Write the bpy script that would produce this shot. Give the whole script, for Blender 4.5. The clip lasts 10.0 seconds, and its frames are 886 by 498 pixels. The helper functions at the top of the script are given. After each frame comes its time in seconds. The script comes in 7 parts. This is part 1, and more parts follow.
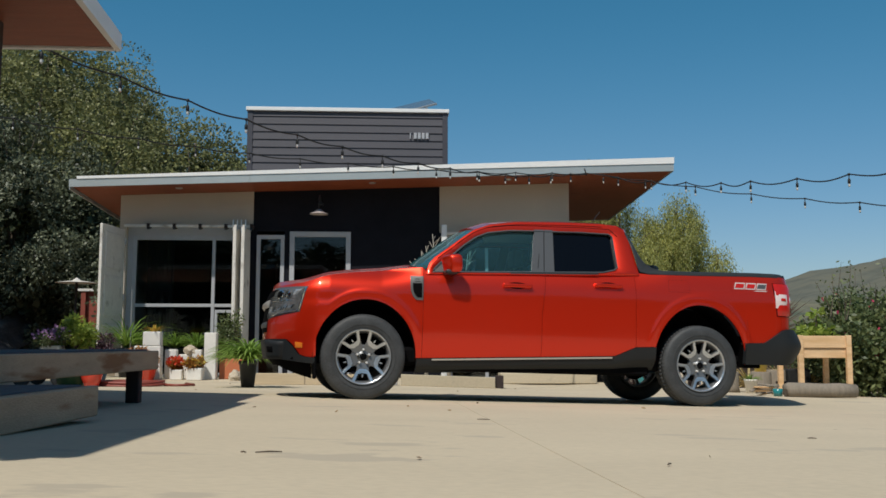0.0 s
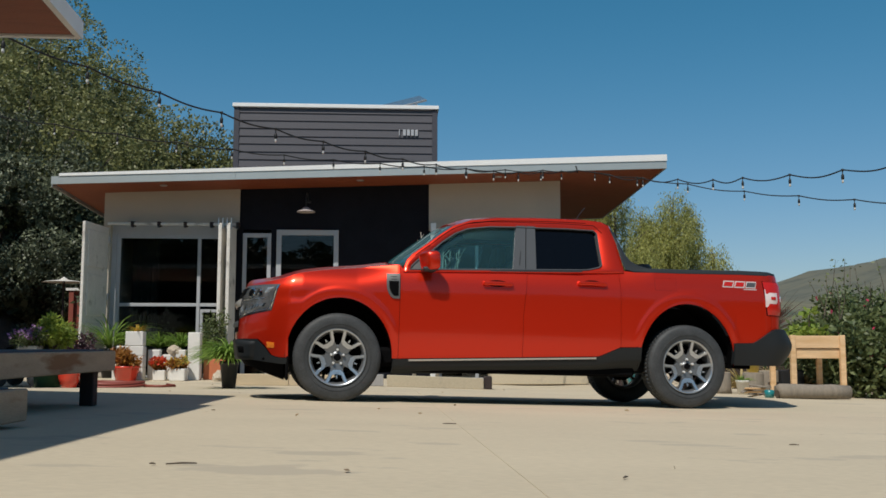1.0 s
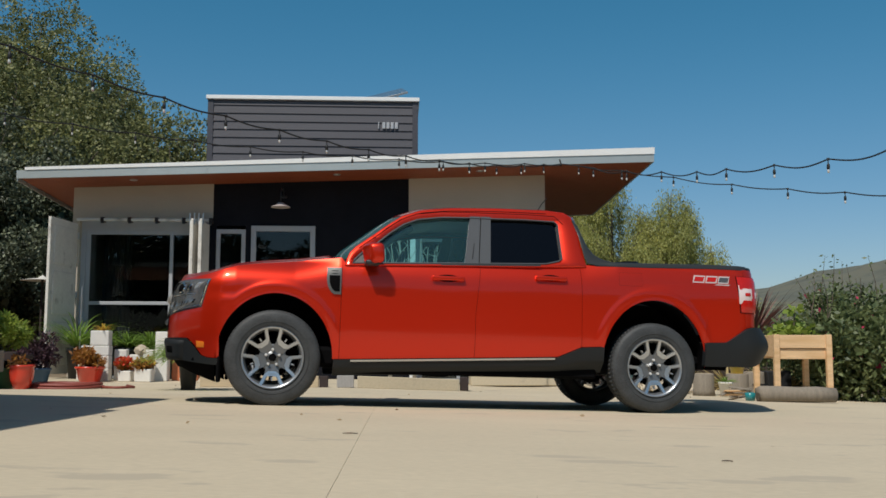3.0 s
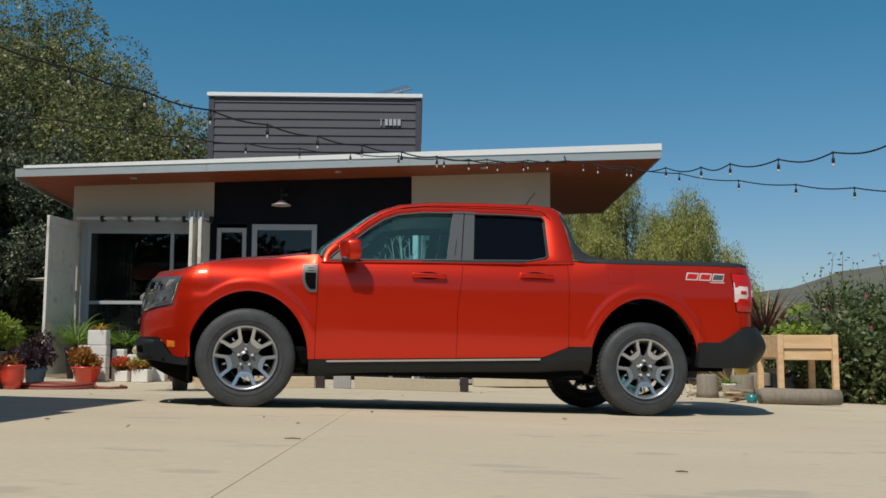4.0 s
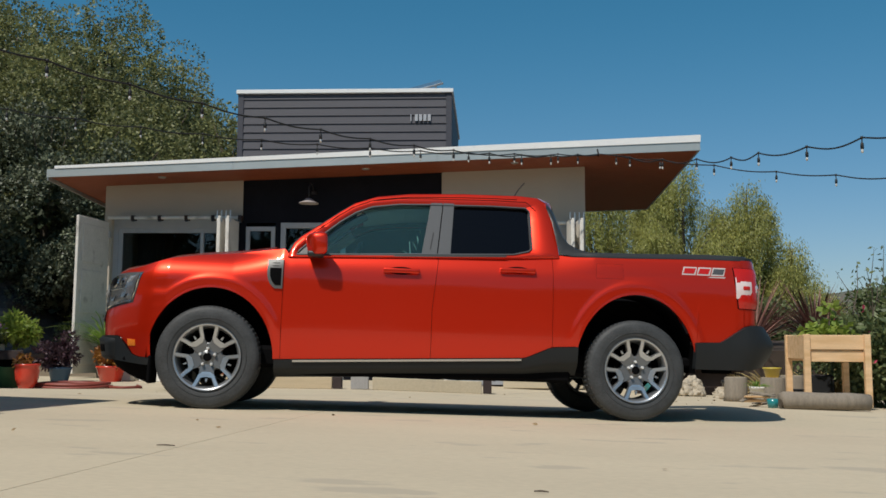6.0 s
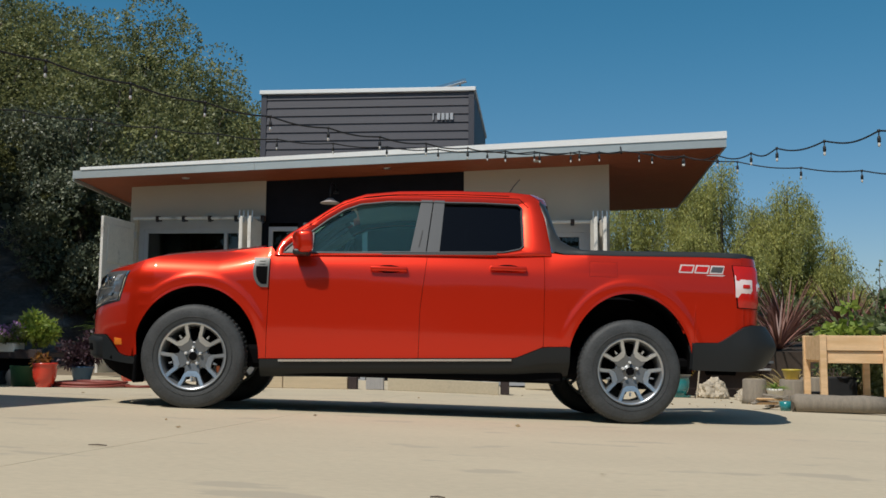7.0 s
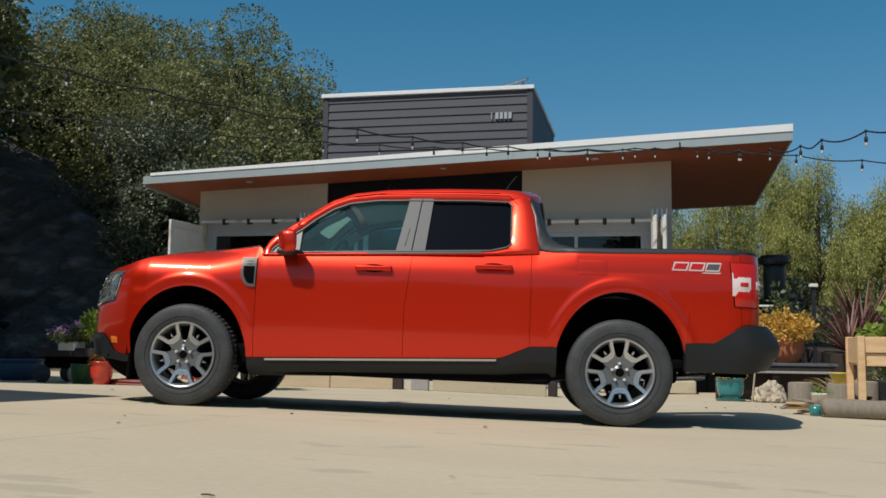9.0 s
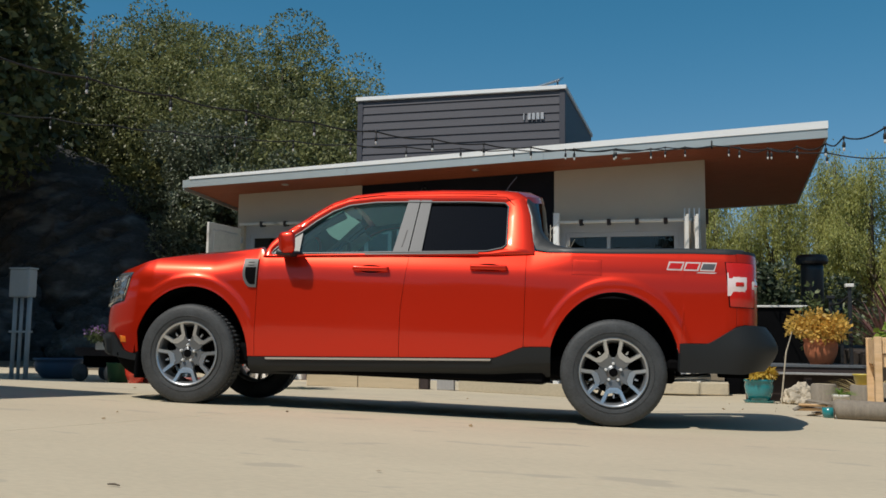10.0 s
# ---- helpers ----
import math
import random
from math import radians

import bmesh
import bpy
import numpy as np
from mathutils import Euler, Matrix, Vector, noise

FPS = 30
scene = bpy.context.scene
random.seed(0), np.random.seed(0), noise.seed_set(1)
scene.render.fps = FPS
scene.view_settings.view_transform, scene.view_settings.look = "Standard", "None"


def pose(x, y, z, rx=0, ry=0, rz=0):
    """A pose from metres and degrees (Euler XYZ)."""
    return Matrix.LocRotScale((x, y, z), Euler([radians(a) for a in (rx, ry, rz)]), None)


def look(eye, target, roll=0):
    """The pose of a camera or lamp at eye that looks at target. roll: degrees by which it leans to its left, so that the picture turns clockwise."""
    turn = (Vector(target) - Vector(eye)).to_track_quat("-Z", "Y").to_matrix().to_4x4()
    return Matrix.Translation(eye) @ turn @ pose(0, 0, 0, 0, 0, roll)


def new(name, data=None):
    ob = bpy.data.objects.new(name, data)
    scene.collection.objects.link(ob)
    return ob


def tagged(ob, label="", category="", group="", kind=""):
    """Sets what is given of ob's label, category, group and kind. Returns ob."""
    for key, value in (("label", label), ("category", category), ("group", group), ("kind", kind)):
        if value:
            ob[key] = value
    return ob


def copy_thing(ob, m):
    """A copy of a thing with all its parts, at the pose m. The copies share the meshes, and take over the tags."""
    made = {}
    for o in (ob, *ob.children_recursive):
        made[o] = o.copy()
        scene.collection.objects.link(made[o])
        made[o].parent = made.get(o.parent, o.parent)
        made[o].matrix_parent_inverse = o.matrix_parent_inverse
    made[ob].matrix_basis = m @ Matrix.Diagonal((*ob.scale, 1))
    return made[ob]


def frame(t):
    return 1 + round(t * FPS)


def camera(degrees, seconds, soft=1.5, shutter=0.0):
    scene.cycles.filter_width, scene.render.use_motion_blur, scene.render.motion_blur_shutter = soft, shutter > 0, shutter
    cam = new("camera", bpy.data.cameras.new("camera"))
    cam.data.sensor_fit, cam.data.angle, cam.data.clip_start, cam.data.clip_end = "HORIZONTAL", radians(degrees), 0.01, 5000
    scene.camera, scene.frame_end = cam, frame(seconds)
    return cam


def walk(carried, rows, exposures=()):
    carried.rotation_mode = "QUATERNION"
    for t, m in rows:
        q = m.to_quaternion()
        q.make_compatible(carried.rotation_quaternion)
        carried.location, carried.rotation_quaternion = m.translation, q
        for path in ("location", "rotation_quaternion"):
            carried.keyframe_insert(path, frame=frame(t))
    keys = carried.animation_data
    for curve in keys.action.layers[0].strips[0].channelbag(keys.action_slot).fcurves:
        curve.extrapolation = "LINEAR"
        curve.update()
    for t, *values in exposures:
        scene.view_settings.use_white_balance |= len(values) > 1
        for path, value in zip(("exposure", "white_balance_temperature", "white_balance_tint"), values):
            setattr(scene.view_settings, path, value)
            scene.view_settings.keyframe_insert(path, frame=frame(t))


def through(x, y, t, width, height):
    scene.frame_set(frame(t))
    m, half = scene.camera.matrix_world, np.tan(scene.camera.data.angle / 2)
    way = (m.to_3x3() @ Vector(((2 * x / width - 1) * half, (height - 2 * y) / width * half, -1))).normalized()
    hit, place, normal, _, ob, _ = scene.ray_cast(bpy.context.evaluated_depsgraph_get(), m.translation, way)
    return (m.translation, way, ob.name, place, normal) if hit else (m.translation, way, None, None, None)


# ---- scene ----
cam = camera(50.4, 10.0, soft=1.6)
METRES, EYE, TILT, LEAN, TURN = 4.12, 0.5, 0.0, 0.0, -3.2
ROWS = [
    (0.0, 0.0, 0.0, 0.0, -0.01, 5.75, -0.06),
    (0.5, 0.0211, 0.0347, -0.0, -0.03, 5.76, -0.06),
    (1.0, 0.0441, 0.0686, -0.0003, -0.07, 5.76, -0.07),
    (1.5, 0.0697, 0.104, -0.0007, -0.1, 5.76, -0.06),
    (2.0, 0.0975, 0.1396, -0.0006, -0.08, 5.76, -0.08),
    (2.5, 0.128, 0.1749, -0.001, 0.04, 5.76, -0.09),
    (4.0, 0.235, 0.2791, -0.0025, 1.57, 5.79, -0.16),
    (4.5, 0.275, 0.3101, -0.0027, 2.54, 5.79, -0.19),
    (5.0, 0.316, 0.3399, -0.0031, 3.58, 5.8, -0.2),
    (6.5, 0.4508, 0.4167, -0.0053, 7.27, 5.84, -0.36),
    (7.0, 0.4992, 0.438, -0.006, 8.72, 5.86, -0.43),
    (7.5, 0.5494, 0.4568, -0.006, 10.29, 5.86, -0.48),
    (8.0, 0.6, 0.4737, -0.0061, 11.91, 5.86, -0.55),
    (8.5, 0.6521, 0.4889, -0.0069, 13.62, 5.89, -0.61),
    (9.0, 0.7047, 0.5004, -0.0076, 15.36, 5.9, -0.68),
    (9.5, 0.7581, 0.5092, -0.0081, 17.1, 5.91, -0.74),
    (10.0, 0.8125, 0.5146, -0.0087, 18.88, 5.92, -0.8),
]
walk(cam, [(t, pose(0, 0, EYE, TILT, LEAN, TURN) @ pose(METRES * x, METRES * y, METRES * z, 90 + pitch, roll, yaw)) for t, x, y, z, yaw, pitch, roll in ROWS])

# ---- world, sun, exposure ----
SUN_WAY = Vector((0.93, 1.75, -2.88)).normalized()
world = bpy.data.worlds.new("sky")
scene.world = world
world.use_nodes = True
wn = world.node_tree.nodes
sky = wn.new("ShaderNodeTexSky")
sky.sky_type = "NISHITA"
sky.sun_disc = False
sky.sun_elevation = math.asin(-SUN_WAY.z)
sky.sun_rotation = math.atan2(-SUN_WAY.x, -SUN_WAY.y)
sky.air_density, sky.dust_density, sky.ozone_density = 1.0, 0.4, 2.0
wn["Background"].inputs["Strength"].default_value = 0.085
tint = wn.new("ShaderNodeMix")
tint.data_type, tint.blend_type = "RGBA", "MULTIPLY"
tint.inputs["Factor"].default_value = 1.0
way = wn.new("ShaderNodeTexCoord")
split = wn.new("ShaderNodeSeparateXYZ")
world.node_tree.links.new(way.outputs["Generated"], split.inputs[0])
haze = wn.new("ShaderNodeMapRange")
haze.interpolation_type = "SMOOTHSTEP"
haze.inputs[1].default_value, haze.inputs[2].default_value = -0.02, 0.40
world.node_tree.links.new(split.outputs["Z"], haze.inputs[0])
air = wn.new("ShaderNodeMix")
air.data_type = "RGBA"
air.inputs["A"].default_value, air.inputs["B"].default_value = (0.74, 0.80, 0.92, 1), (0.315, 0.895, 0.98, 1)
world.node_tree.links.new(haze.outputs[0], air.inputs["Factor"])
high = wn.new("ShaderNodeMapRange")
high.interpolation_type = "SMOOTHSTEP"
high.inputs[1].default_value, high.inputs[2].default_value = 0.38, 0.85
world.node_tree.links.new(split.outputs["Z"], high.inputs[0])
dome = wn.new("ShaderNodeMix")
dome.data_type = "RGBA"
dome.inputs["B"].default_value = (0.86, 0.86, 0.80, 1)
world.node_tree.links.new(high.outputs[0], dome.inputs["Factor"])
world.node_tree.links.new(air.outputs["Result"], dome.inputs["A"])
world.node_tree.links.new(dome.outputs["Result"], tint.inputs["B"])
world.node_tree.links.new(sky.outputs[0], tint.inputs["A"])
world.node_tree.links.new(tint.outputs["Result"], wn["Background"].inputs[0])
sun = new("sun", bpy.data.lights.new("sun", "SUN"))
sun.data.energy, sun.data.angle, sun.data.color = 3.6, radians(0.53), (1.0, 0.95, 0.87)
sun.matrix_world = look((-20, -30, 60), Vector((-20, -30, 60)) + SUN_WAY)
scene.view_settings.exposure = 0.0


# ---- materials ----
def material(name, colour, rough=0.6, metal=0.0, vary=0.25, scale=6.0, fine=80.0, bump=0.15, coat=0.0, spec=0.5, island=0.0,
             stretch=(1, 1, 1), second=None, second_scale=1.5, second_edge=(0.45, 0.62), subsurface=False):
    """A surface with two scales of colour variation and fine relief; second is a stain or patch colour."""
    m = bpy.data.materials.new(name)
    m.use_nodes = True
    nt = m.node_tree
    n, link = nt.nodes, nt.links.new
    b = n["Principled BSDF"]
    tc = n.new("ShaderNodeTexCoord")
    mp = n.new("ShaderNodeMapping")
    mp.inputs["Scale"].default_value = stretch
    link(tc.outputs["Object"], mp.inputs[0])
    big, small = n.new("ShaderNodeTexNoise"), n.new("ShaderNodeTexNoise")
    big.inputs["Scale"].default_value, big.inputs["Detail"].default_value = scale, 5
    small.inputs["Scale"].default_value, small.inputs["Detail"].default_value = fine, 3
    for t in (big, small):
        link(mp.outputs[0], t.inputs["Vector"])
    add = n.new("ShaderNodeMath")
    add.operation = "ADD"
    link(big.outputs[0], add.inputs[0])
    link(small.outputs[0], add.inputs[1])
    fac = add.outputs[0]
    if island:
        geo = n.new("ShaderNodeNewGeometry")
        mul = n.new("ShaderNodeMath")
        mul.operation = "MULTIPLY_ADD"
        link(geo.outputs["Random Per Island"], mul.inputs[0])
        mul.inputs[1].default_value = island
        link(fac, mul.inputs[2])
        fac = mul.outputs[0]
    rng = n.new("ShaderNodeMapRange")
    rng.inputs[1].default_value, rng.inputs[2].default_value = 0.6, 1.4 + island
    rng.inputs[3].default_value, rng.inputs[4].default_value = 1 - vary, 1 + vary
    link(fac, rng.inputs[0])
    hsv = n.new("ShaderNodeHueSaturation")
    hsv.inputs["Color"].default_value = (*colour, 1)
    link(rng.outputs[0], hsv.inputs["Value"])
    out = hsv.outputs[0]
    if second:
        st = n.new("ShaderNodeTexNoise")
        st.inputs["Scale"].default_value, st.inputs["Detail"].default_value = second_scale, 6
        link(mp.outputs[0], st.inputs["Vector"])
        edge = n.new("ShaderNodeMapRange")
        edge.inputs[1].default_value, edge.inputs[2].default_value = second_edge
        link(st.outputs[0], edge.inputs[0])
        mix = n.new("ShaderNodeMix")
        mix.data_type = "RGBA"
        link(edge.outputs[0], mix.inputs["Factor"])
        link(out, mix.inputs["A"])
        mix.inputs["B"].default_value = (*second, 1)
        out = mix.outputs["Result"]
    link(out, b.inputs["Base Color"])
    b.inputs["Roughness"].default_value, b.inputs["Metallic"].default_value = rough, metal
    b.inputs["Specular IOR Level"].default_value = spec
    b.inputs["Coat Weight"].default_value, b.inputs["Coat Roughness"].default_value = coat, 0.03
    if bump:
        bp = n.new("ShaderNodeBump")
        bp.inputs["Strength"].default_value, bp.inputs["Distance"].default_value = bump, 0.01
        link(small.outputs[0], bp.inputs["Height"])
        link(bp.outputs[0], b.inputs["Normal"])
    return m


def leafy(name, colour, other, through=0.35, grain=0.9, mixed=0.6):
    """Leaves: two tones mixed leaf by leaf, letting some light through."""
    m = bpy.data.materials.new(name)
    m.use_nodes = True
    nt = m.node_tree
    n, link = nt.nodes, nt.links.new
    b = n["Principled BSDF"]
    geo = n.new("ShaderNodeNewGeometry")
    tc = n.new("ShaderNodeTexCoord")
    ns = n.new("ShaderNodeTexNoise")
    ns.inputs["Scale"].default_value = grain
    link(tc.outputs["Object"], ns.inputs["Vector"])
    add = n.new("ShaderNodeMath")
    add.operation = "MULTIPLY_ADD"
    link(geo.outputs["Random Per Island"], add.inputs[0])
    add.inputs[1].default_value = mixed
    link(ns.outputs[0], add.inputs[2])
    rng = n.new("ShaderNodeMapRange")
    rng.inputs[1].default_value, rng.inputs[2].default_value = 0.35, 0.55 + mixed
    link(add.outputs[0], rng.inputs[0])
    mix = n.new("ShaderNodeMix")
    mix.data_type = "RGBA"
    link(rng.outputs[0], mix.inputs["Factor"])
    mix.inputs["A"].default_value, mix.inputs["B"].default_value = (*colour, 1), (*other, 1)
    link(mix.outputs["Result"], b.inputs["Base Color"])
    b.inputs["Roughness"].default_value = 0.5
    tr = n.new("ShaderNodeBsdfTranslucent")
    link(mix.outputs["Result"], tr.inputs[0])
    ms = n.new("ShaderNodeMixShader")
    ms.inputs[0].default_value = through
    link(b.outputs[0], ms.inputs[1])
    link(tr.outputs[0], ms.inputs[2])
    link(ms.outputs[0], n["Material Output"].inputs[0])
    return m


def glass(name, tint, gloss=1.0, veil=0.0):
    """A thin pane: tinted see-through with a mirror by Fresnel and a teal film painted in for reflected glare."""
    m = bpy.data.materials.new(name)
    m.use_nodes = True
    nt = m.node_tree
    n, link = nt.nodes, nt.links.new
    t = n.new("ShaderNodeBsdfTransparent")
    t.inputs[0].default_value = (*tint, 1)
    g = n.new("ShaderNodeBsdfGlossy")
    g.inputs["Roughness"].default_value = 0.01
    f = n.new("ShaderNodeFresnel")
    f.inputs[0].default_value = 1.0 + 0.5 * gloss
    ms = n.new("ShaderNodeMixShader")
    link(f.outputs[0], ms.inputs[0])
    link(t.outputs[0], ms.inputs[1])
    link(g.outputs[0], ms.inputs[2])
    if veil:
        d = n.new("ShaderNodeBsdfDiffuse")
        # teal diffuse colour stands in for the reflected veil of the surroundings
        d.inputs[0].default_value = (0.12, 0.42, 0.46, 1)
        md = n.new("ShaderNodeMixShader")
        md.inputs[0].default_value = veil
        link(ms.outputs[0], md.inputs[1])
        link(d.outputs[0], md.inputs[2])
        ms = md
    link(ms.outputs[0], n["Material Output"].inputs[0])
    return m


CONCRETE = material("concrete", (0.535, 0.458, 0.328), 0.9, vary=0.11, scale=0.7, fine=45, bump=0.12, second=(0.45, 0.39, 0.29), second_scale=2.9, second_edge=(0.615, 0.645), stretch=(0.6, 1.2, 1))
EARTH = material("earth", (0.20, 0.155, 0.10), 0.95, vary=0.35, scale=0.5, fine=12, bump=0.5)
STUCCO = material("beige_stucco", (0.47, 0.42, 0.345), 0.9, vary=0.06, scale=1.5, fine=120, bump=0.1)
BLACKWALL = material("black_board", (0.0085, 0.009, 0.0135), 0.75, vary=0.3, scale=4, fine=60, bump=0.1, spec=0.15)
SIDING = material("grey_siding", (0.075, 0.073, 0.085), 0.65, vary=0.12, scale=2, fine=60, bump=0.12, stretch=(0.3, 1, 4))
TRIMGREY = material("grey_trim", (0.055, 0.055, 0.068), 0.6, vary=0.12)
METAL = material("galvanised_flashing", (0.42, 0.46, 0.46), 0.45, 0.35, vary=0.08, scale=3, bump=0.05)
WHITECAP = material("white_cap", (0.82, 0.82, 0.80), 0.5, vary=0.05)
SOFFIT = material("stained_cedar", (0.265, 0.066, 0.027), 0.55, vary=0.3, scale=2.0, fine=40, bump=0.2, stretch=(1, 8, 8))
DARKROOF = material("roofing", (0.09, 0.09, 0.095), 0.8, vary=0.2)
FRAME = material("grey_window_frame", (0.42, 0.43, 0.45), 0.5, vary=0.06)
DOORWHITE = material("weathered_white_paint", (0.70, 0.67, 0.61), 0.75, vary=0.12, scale=3, fine=30, second=(0.36, 0.33, 0.29), second_scale=3.5, second_edge=(0.58, 0.75))
GREYWOOD = material("weathered_grey_slat", (0.33, 0.32, 0.31), 0.8, vary=0.2, scale=5, fine=60, stretch=(6, 6, 0.6))
STEEL = material("steel", (0.55, 0.55, 0.55), 0.35, 0.9, vary=0.1)
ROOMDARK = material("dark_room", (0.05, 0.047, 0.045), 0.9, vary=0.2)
CURTAIN = material("curtain", (0.10, 0.11, 0.12), 0.9, vary=0.2, scale=4, stretch=(8, 8, 0.3))
PANE = glass("window_glass", (0.55, 0.6, 0.6), 1.0)
TIMBER = material("weathered_timber", (0.44, 0.32, 0.215), 0.8, vary=0.2, scale=3, fine=50, bump=0.3, stretch=(5, 0.9, 5), second=(0.26, 0.125, 0.055), second_scale=1.3, second_edge=(0.575, 0.64))
DECKTOP = material("dark_deck_board", (0.09, 0.10, 0.11), 0.7, vary=0.25, scale=4, fine=50, stretch=(10, 0.6, 10))
POSTDARK = material("dark_timber_post", (0.035, 0.022, 0.02), 0.75, vary=0.3)
SHADEPALE = material("dull_lamp_enamel", (0.40, 0.34, 0.32), 0.6, vary=0.1)
CEDAR = material("raw_cedar", (0.744, 0.500, 0.280), 0.7, vary=0.18, scale=3, fine=50, bump=0.25, stretch=(1.0, 8, 8), second=(0.66, 0.42, 0.21), second_scale=2.0)
PLANK = material("pale_plank", (0.52, 0.42, 0.28), 0.8, vary=0.15, scale=3, fine=50, stretch=(1, 8, 8))
BARK = material("bark", (0.12, 0.095, 0.07), 0.95, vary=0.4, scale=6, fine=40, bump=0.8, stretch=(3, 3, 0.7))
STUMPM = material("grey_stump", (0.25, 0.215, 0.17), 0.9, vary=0.25, scale=8, fine=60, bump=0.6, stretch=(4, 4, 0.5))
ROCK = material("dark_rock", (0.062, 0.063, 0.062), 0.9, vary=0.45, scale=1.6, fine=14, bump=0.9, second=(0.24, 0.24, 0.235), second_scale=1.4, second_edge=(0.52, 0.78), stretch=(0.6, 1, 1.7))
PALEROCK = material("pale_stone", (0.48, 0.41, 0.31), 0.9, vary=0.2, scale=4, fine=30, bump=0.6)
WHITEBLOCK = material("white_concrete_block", (0.74, 0.72, 0.67), 0.85, vary=0.08, scale=5, fine=60, bump=0.2)
TERRA = material("terracotta", (0.52, 0.165, 0.07), 0.75, vary=0.15, scale=6)
REDGLAZE = material("red_glaze", (0.62, 0.045, 0.02), 0.25, vary=0.08, coat=0.6, bump=0)
TEALGLAZE = material("teal_glaze", (0.02, 0.22, 0.24), 0.25, vary=0.15, coat=0.6, bump=0)
YELLOWGLAZE = material("yellow_glaze", (0.55, 0.42, 0.06), 0.35, vary=0.1, coat=0.4, bump=0)
BLACKPOT = material("black_plastic", (0.02, 0.021, 0.023), 0.45, vary=0.15, bump=0.05)
SOIL = material("potting_soil", (0.05, 0.035, 0.025), 0.95, vary=0.4, fine=90, bump=0.8)
GREENTUB = material("green_plastic", (0.03, 0.10, 0.04), 0.5, vary=0.1)
BLUETUB = material("blue_plastic", (0.04, 0.09, 0.16), 0.45, vary=0.1)
HOSE = material("red_hose", (0.23, 0.05, 0.035), 0.5, vary=0.1)
GREYBOX = material("grey_metal_box", (0.38, 0.42, 0.44), 0.5, vary=0.06)
CABLE = material("black_cable", (0.012, 0.012, 0.012), 0.6, vary=0.1, bump=0)
HILL = material("dry_hillside", (0.105, 0.108, 0.080), 1.0, vary=0.34, scale=0.03, fine=0.22, bump=0, second=(0.128, 0.124, 0.086), second_scale=0.03)
FOOTHILL = material("dry_foothill", (0.15, 0.14, 0.085), 1.0, vary=0.4, scale=0.05, fine=0.4, bump=0, second=(0.07, 0.085, 0.05), second_scale=0.06)
REDWOOD = material("red_painted_wood", (0.24, 0.055, 0.035), 0.7, vary=0.15)
CANVAS = material("umbrella_canvas", (0.62, 0.60, 0.55), 0.9, vary=0.08)
LEAF_OAK = leafy("olive_leaf", (0.032, 0.050, 0.024), (0.335, 0.342, 0.130), 0.35, 0.5, 0.4)
LEAF_SLATE = leafy("grey_green_leaf", (0.018, 0.028, 0.015), (0.22, 0.25, 0.155), 0.2)
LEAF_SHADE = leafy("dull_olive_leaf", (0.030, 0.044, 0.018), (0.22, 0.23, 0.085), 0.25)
LEAF_STRAW = leafy("straw_blade", (0.34, 0.25, 0.10), (0.62, 0.50, 0.25), 0.2)
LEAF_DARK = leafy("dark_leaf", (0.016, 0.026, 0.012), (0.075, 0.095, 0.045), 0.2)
LEAF_PEPPER = leafy("pepper_tree_leaf", (0.078, 0.108, 0.031), (0.64, 0.625, 0.20), 0.5, 1.2)
LEAF_FERN = leafy("fern_leaf", (0.10, 0.20, 0.03), (0.30, 0.44, 0.09), 0.4)
LEAF_BUSH = leafy("bush_leaf", (0.045, 0.078, 0.027), (0.22, 0.255, 0.10), 0.3)
PETAL_PINK = leafy("pink_petal", (0.55, 0.03, 0.10), (0.75, 0.10, 0.20), 0.3)
LEAF_LIME = leafy("lime_leaf", (0.15, 0.24, 0.03), (0.44, 0.52, 0.10), 0.4)
LEAF_RUST = leafy("rust_leaf", (0.22, 0.07, 0.02), (0.42, 0.20, 0.03), 0.3)
LEAF_YELLOW = leafy("yellow_leaf", (0.42, 0.25, 0.03), (0.62, 0.42, 0.06), 0.3)
LEAF_FLAX = leafy("flax_blade", (0.05, 0.018, 0.017), (0.34, 0.17, 0.13), 0.15)
LEAF_ORANGE = leafy("orange_petal", (0.42, 0.26, 0.04), (0.86, 0.55, 0.13), 0.3)
PETAL_RED = leafy("red_petal", (0.55, 0.03, 0.02), (0.75, 0.12, 0.04), 0.3)
PETAL_PURPLE = leafy("purple_petal", (0.19, 0.03, 0.25), (0.66, 0.42, 0.66), 0.3)
DRYLEAF = leafy("dry_leaf", (0.16, 0.10, 0.05), (0.33, 0.24, 0.13), 0.1)


# ---- builders ----
def mesh_of(bm, name, mat, smooth=False):
    me = bpy.data.meshes.new(name)
    bmesh.ops.recalc_face_normals(bm, faces=bm.faces)
    for f in bm.faces:
        f.smooth = smooth
    bm.to_mesh(me)
    bm.free()
    me.materials.append(mat)
    return me


def thing(name, label, category, at=(0, 0, 0), turn=0.0, group="", kind=""):
    ob = new(name)
    ob.empty_display_size = 0.1
    ob.matrix_world = pose(*at, 0, 0, turn)
    return tagged(ob, label, category, group, kind)


def part(name, bm, mat, parent, label="", smooth=False):
    ob = new(name, mesh_of(bm, name, mat, smooth) if isinstance(bm, bmesh.types.BMesh) else bm)
    ob.parent = parent
    return tagged(ob, label)


def solid(name, bm, mat, label="", category="", kind="", smooth=False, group=""):
    """A thing that is one mesh."""
    return tagged(new(name, mesh_of(bm, name, mat, smooth)), label, category, group, kind)


